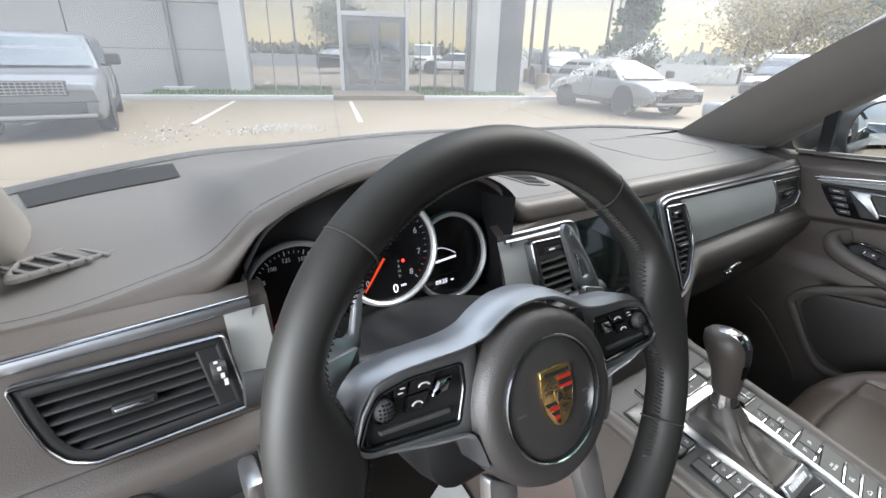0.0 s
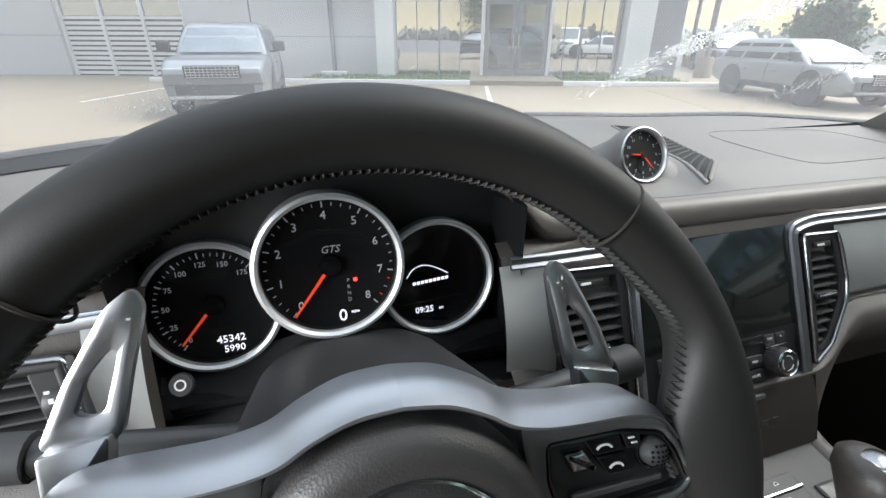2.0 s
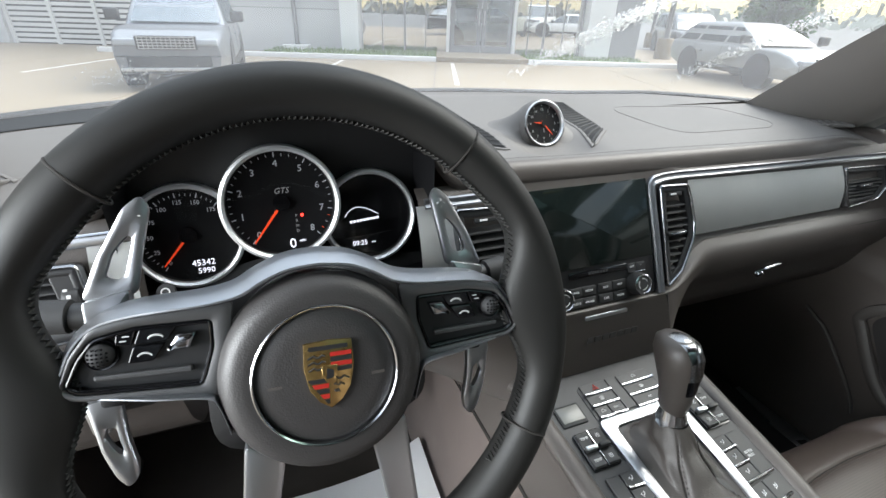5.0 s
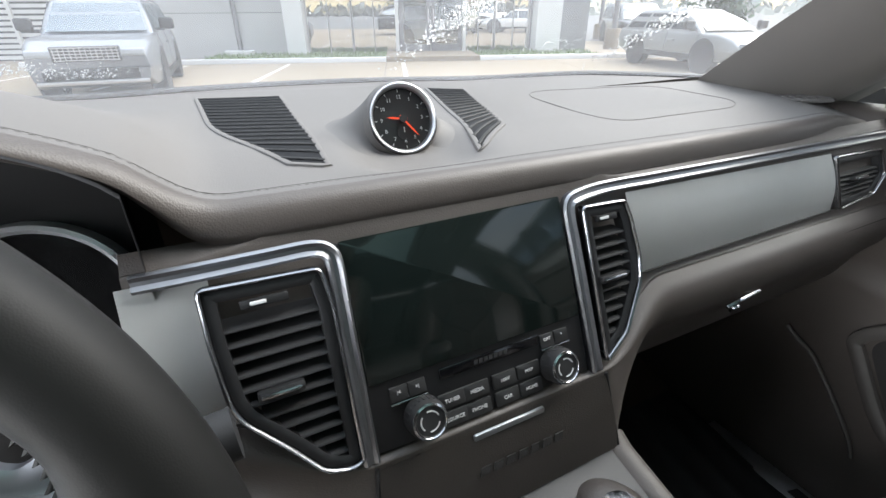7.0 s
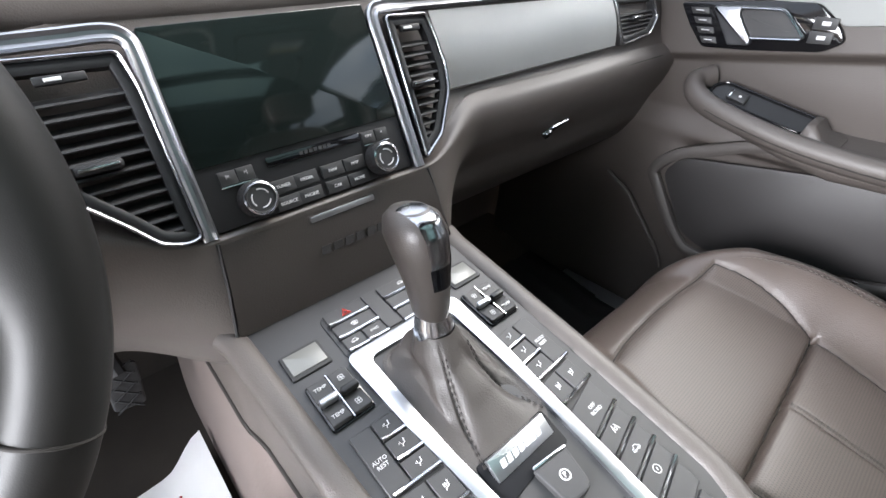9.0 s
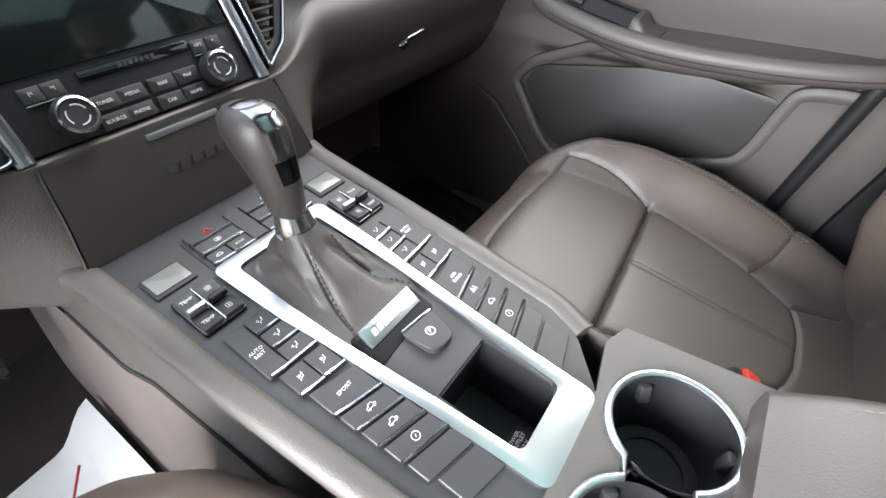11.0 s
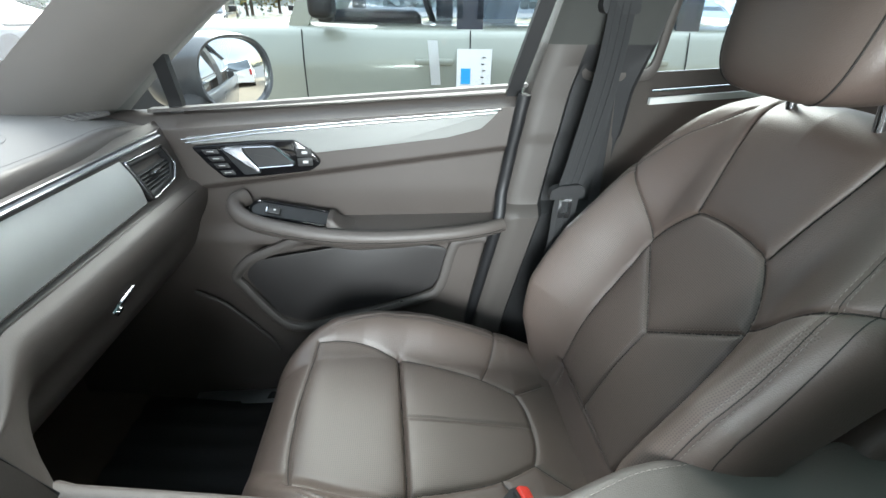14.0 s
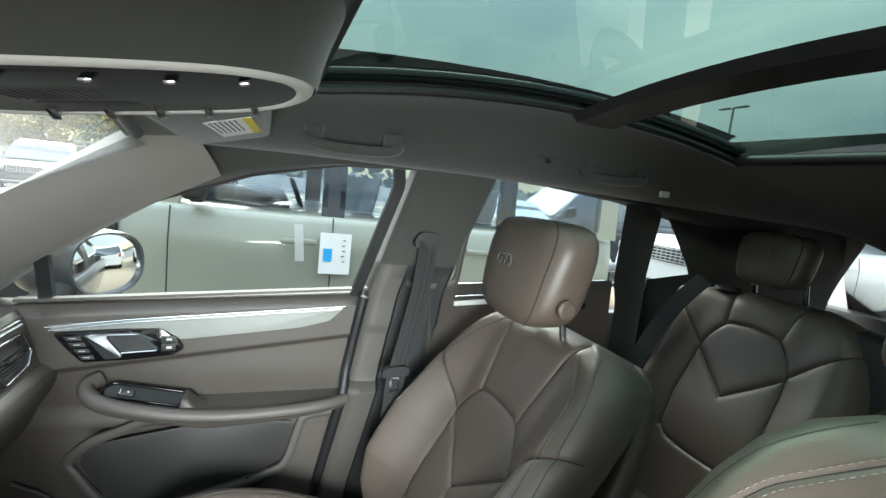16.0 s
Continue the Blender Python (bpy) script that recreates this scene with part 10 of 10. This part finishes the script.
# further parked vehicles
FAR = [("parked_suv", "white off-road car parked behind", pose(4.3, -7.2, 0, 0, 0, 4), WHITEPAINT, 4.9, 1.95, 1.90),
       ("parked_suv", "dark blue off-road car parked further back", pose(8.3, -6.3, 0, 0, 0, 0), BLACKPAINT, 4.8, 1.95, 1.85),
       ("parked_car", "white low car parked behind the window", pose(7.0, -3.6, 0, 0, 0, 92), WHITEPAINT, 4.7, 1.9, 1.36),
       ("parked_car", "dark car parked across the yard", pose(17.5, 6.8, 0, 0, 0, 100), BLACKPAINT, 4.6, 1.85, 1.50),
       ("parked_car", "silver car parked across the yard", pose(21.0, 3.4, 0, 0, 0, 90), SILVER, 4.6, 1.85, 1.50),
       ("parked_car", "dark grey car parked beyond the column", pose(16.4, 15.6, 0, 0, 0, 150), GREYPAINT, 4.6, 1.85, 1.50),
       ("parked_suv", "white off-road car parked at the rear", pose(0.9, -8.4, 0, 0, 0, 180), WHITEPAINT, 4.8, 1.95, 1.78)]
for nm, lab, pl, paint, L, W, H in FAR:
    vehicle(nm, lab, pl, paint, L=L, W=W, H=H, hood_h=0.58 * H, waist=0.60 * H, nose=1.3, rake=0.8)
show_car = vehicle("showroom_car", "white car standing inside the showroom", Matrix.Translation(fac(1.75, 1.75, 0.06)) @ pose(0, 0, 0, 0, 0, -111), WHITEPAINT, L=4.5, W=1.85, H=1.42, hood_h=0.84, waist=0.88, nose=1.2, rake=0.9, group="showroom cars")
show_car2 = vehicle("showroom_car", "dark car standing inside the showroom", Matrix.Translation(fac(-2.2, 4.6, 0.06)) @ pose(0, 0, 0, 0, 0, -105), BLACKPAINT, L=4.6, W=1.9, H=1.46, hood_h=0.86, waist=0.90, nose=1.2, rake=0.9, group="showroom cars")


# lamp posts
def lamp_post(at, h, heads, label):
    lp = thing("lamp_post", label, "street lamp", at, "yard lamp posts")
    x, y, z = at
    P("post", loft([[(x + r * math.cos(a), y + r * math.sin(a), z + zz) for a in [2 * math.pi * i / 10 for i in range(10)]] for zz, r in ((0, 0.10), (h * 0.5, 0.08), (h, 0.06))]), FRAMEGREY, lp)
    P("post_foot", lathe([(0.28, 0.0), (0.28, 0.6), (0.24, 0.66), (0.0, 0.66)], Matrix.Translation((x, y, z)), 16), CONCRETE, lp)
    for a in heads:
        P("lamp_head", box((x + 0.55 * math.cos(radians(a)), y + 0.55 * math.sin(radians(a)), z + h), (0.80, 0.34, 0.09), 0.03, m=None if a % 180 == 0 else None), FRAMEGREY, lp)
        P("lamp_arm", tube([(x, y, z + h - 0.05), (x + 0.3 * math.cos(radians(a)), y + 0.3 * math.sin(radians(a)), z + h)], 0.035, 6), FRAMEGREY, lp)


for d, vx, vy, h, heads in ((26, 0.696, 0.718, 8.5, (0,)), (19, 0.715, 0.699, 8.5, (0, 180)), (30, 0.791, 0.612, 9.0, (0, 180)), (34, 0.63, -0.776, 8.4, (0, 180)), (30, 0.956, -0.293, 9.0, (0,)), (38, 0.80, 0.60, 8, (180,)), (22, 0.45, 0.893, 9.0, (0, 180)), (40, 0.60, 0.80, 9.0, (0,))):
    if d * vy > 13.5 and d * vx < 9:
        continue
    lamp_post((d * vx - 0.43, d * vy + 0.2, 0.0), h, heads, "tall grey yard lamp post")


# trees
def leaf_cloud(points, size, seed, squash=1.0):
    """Many small leaf clumps, each a few crossed blades."""
    r = random.Random(seed)
    verts, faces = [], []
    for p in points:
        for k in range(3):
            d = Vector((r.gauss(0, 1), r.gauss(0, 1), r.gauss(0, 1))).normalized()
            e = d.orthogonal().normalized()
            q = Vector(p) + d * size * r.uniform(0, 0.9)
            s = size * r.uniform(0.5, 1.1)
            n = len(verts)
            verts += [tuple(q - e * s * 0.5), tuple(q + d * s * 0.5 * squash), tuple(q + e * s * 0.5), tuple(q - d * s * 0.5)]
            faces.append((n, n + 1, n + 2, n + 3))
    me = bpy.data.meshes.new("tmp")
    me.from_pydata(verts, [], faces)
    bm = bmesh.new()
    bm.from_mesh(me)
    bpy.data.meshes.remove(me)
    return bm


def tree(at, h, spread, mat, seed, label, conifer=False):
    r = random.Random(seed)
    x, y, z = at
    t = thing("tree", label, "tree", at, "trees round the yard")
    P("trunk", loft([[(x + rr * math.cos(a), y + rr * math.sin(a), z + h * f) for a in [2 * math.pi * i / 8 for i in range(8)]] for f, rr in ((0, h * 0.022), (0.3, h * 0.016), (0.95, h * 0.004))]), BARK, t)
    pts = []
    for k in range(110 if conifer else 34):
        f = r.uniform(0.10 if conifer else 0.28, 0.98)
        a = r.uniform(0, 6.28)
        reach = spread * ((1.02 - f) ** 0.8 if conifer else math.sin(math.pi * min(1, (f - 0.18) / 0.86)) ** 0.7) * r.uniform(0.6, 1.08)
        base = Vector((x, y, z + h * f))
        tip = base + Vector((reach * math.cos(a), reach * math.sin(a), (0.25 if conifer else 0.35) * reach))
        if k % 2 == 0:
            P("limb", tube([base, base.lerp(tip, 0.5) + Vector((0, 0, 0.04 * h * 0.2)), tip], h * 0.0035, 5), BARK, t)
        for j in range(60 if conifer else 70):
            w = r.uniform(0.15, 1.05)
            pts.append(base.lerp(tip, w) + Vector((r.gauss(0, 1), r.gauss(0, 1), r.gauss(0, 0.8))) * spread * (0.10 if conifer else 0.20))
    P("crown", leaf_cloud(pts, h * (0.034 if conifer else 0.034), seed + 1), mat, t, smooth=0)
    return t


tree((14.55, 10.75, 0.0), 5.0, 1.05, FOLIAGE, 11, "slender green conifer beyond the grey car", True)
tree((24.0, 9.4, 0.0), 4.2, 2.6, AUTUMN, 12, "yellowing autumn tree across the yard")
tree((33.0, 9.6, 0.0), 5.2, 3.2, FOLIAGE, 13, "green tree beyond the parked cars")
tree((36.0, 8.6, 0.0), 5.2, 3.0, AUTUMN, 14, "yellow autumn tree beyond the parked cars")
tree((30.0, 14.0, 0.0), 4.4, 2.8, AUTUMN, 15, "brown-yellow autumn tree far off")
tree((40.0, 12.0, 0.0), 5.5, 3.4, FOLIAGE, 16, "green tree far off")
tree((-9.0, -26.0, 0.0), 6.0, 3.6, FOLIAGE, 17, "green tree behind the car")
# low far rise of woods along the horizon
rr = random.Random(8)
wood = []
for k in range(2600):
    a = rr.uniform(0, 6.283)
    d = rr.uniform(150, 220)
    wood.append((d * math.cos(a), d * math.sin(a), rr.uniform(0, 1) ** 1.5 * 3.0 + 0.2))
# the haze of distance is put into the pale grey leaf colour
tagged(part("far_woods", leaf_cloud(wood, 4.0, 9), surface("hazed_woods_leaves", (0.24, 0.25, 0.22), 0.9, vary=0.2, vary_size=0.05, bump=0.0), None, "", 0), "hazy line of far trees on the horizon", "woods", kind="stuff")
# dew drops on the windscreen, in the patches that the wipers left
dr = random.Random(21)


def on_screen(u, v):
    return ws_f(u, v) + Vector((0, 0.004, 0.004))


dv, df = [], []
PATCHES = [(0.665, 0.36, 0.036, 0.22, 1500, 40), (0.875, 0.36, 0.026, 0.26, 900, 40), (0.77, 0.15, 0.05, 0.05, 120, 0), (0.13, 0.14, 0.07, 0.06, 150, 0), (0.24, 0.11, 0.09, 0.025, 420, 0), (0.30, 0.09, 0.10, 0.02, 130, 0), (0.60, 0.16, 0.25, 0.12, 60, 0)]
for cu, cv, su, sv, n, lean in PATCHES:
    for k in range(n):
        a, b = dr.gauss(0, 0.5), dr.gauss(0, 0.5)
        u = cu + su * (a * 0.55 + (b * 1.5 if lean else 0))
        v = cv + sv * b
        if not (0.02 < u < 0.98 and 0.01 < v < 0.9):
            continue
        c = on_screen(u, v)
        r = dr.uniform(0.0006, 0.0015) * (1.5 if lean else 1.0)
        n0 = len(dv)
        e1, e2 = Vector((1, 0, 0)), Vector((0, 0.82, -0.57))
        nn = Vector((0, -0.5, -0.8)).normalized()
        dv.append(tuple(c + nn * r * 0.7))
        st = dr.uniform(0.8, 1.9)
        for j in range(7):
            q = 2 * math.pi * j / 7
            dv.append(tuple(c + e1 * r * math.cos(q) + e2 * r * st * math.sin(q)))
        for j in range(7):
            df.append((n0, n0 + 1 + j, n0 + 1 + (j + 1) % 7))
me = bpy.data.meshes.new("dew_drops")
me.from_pydata(dv, [], df)
# warm tint and milky scatter imitate the bright horizon refracted in each drop
me.materials.append(pane("water_drop", (0.95, 0.93, 0.86), gloss=1.5, haze=0.75))
tagged(new("dew_drops", me), "small pale water drops on the windscreen", "water drops", kind="stuff")
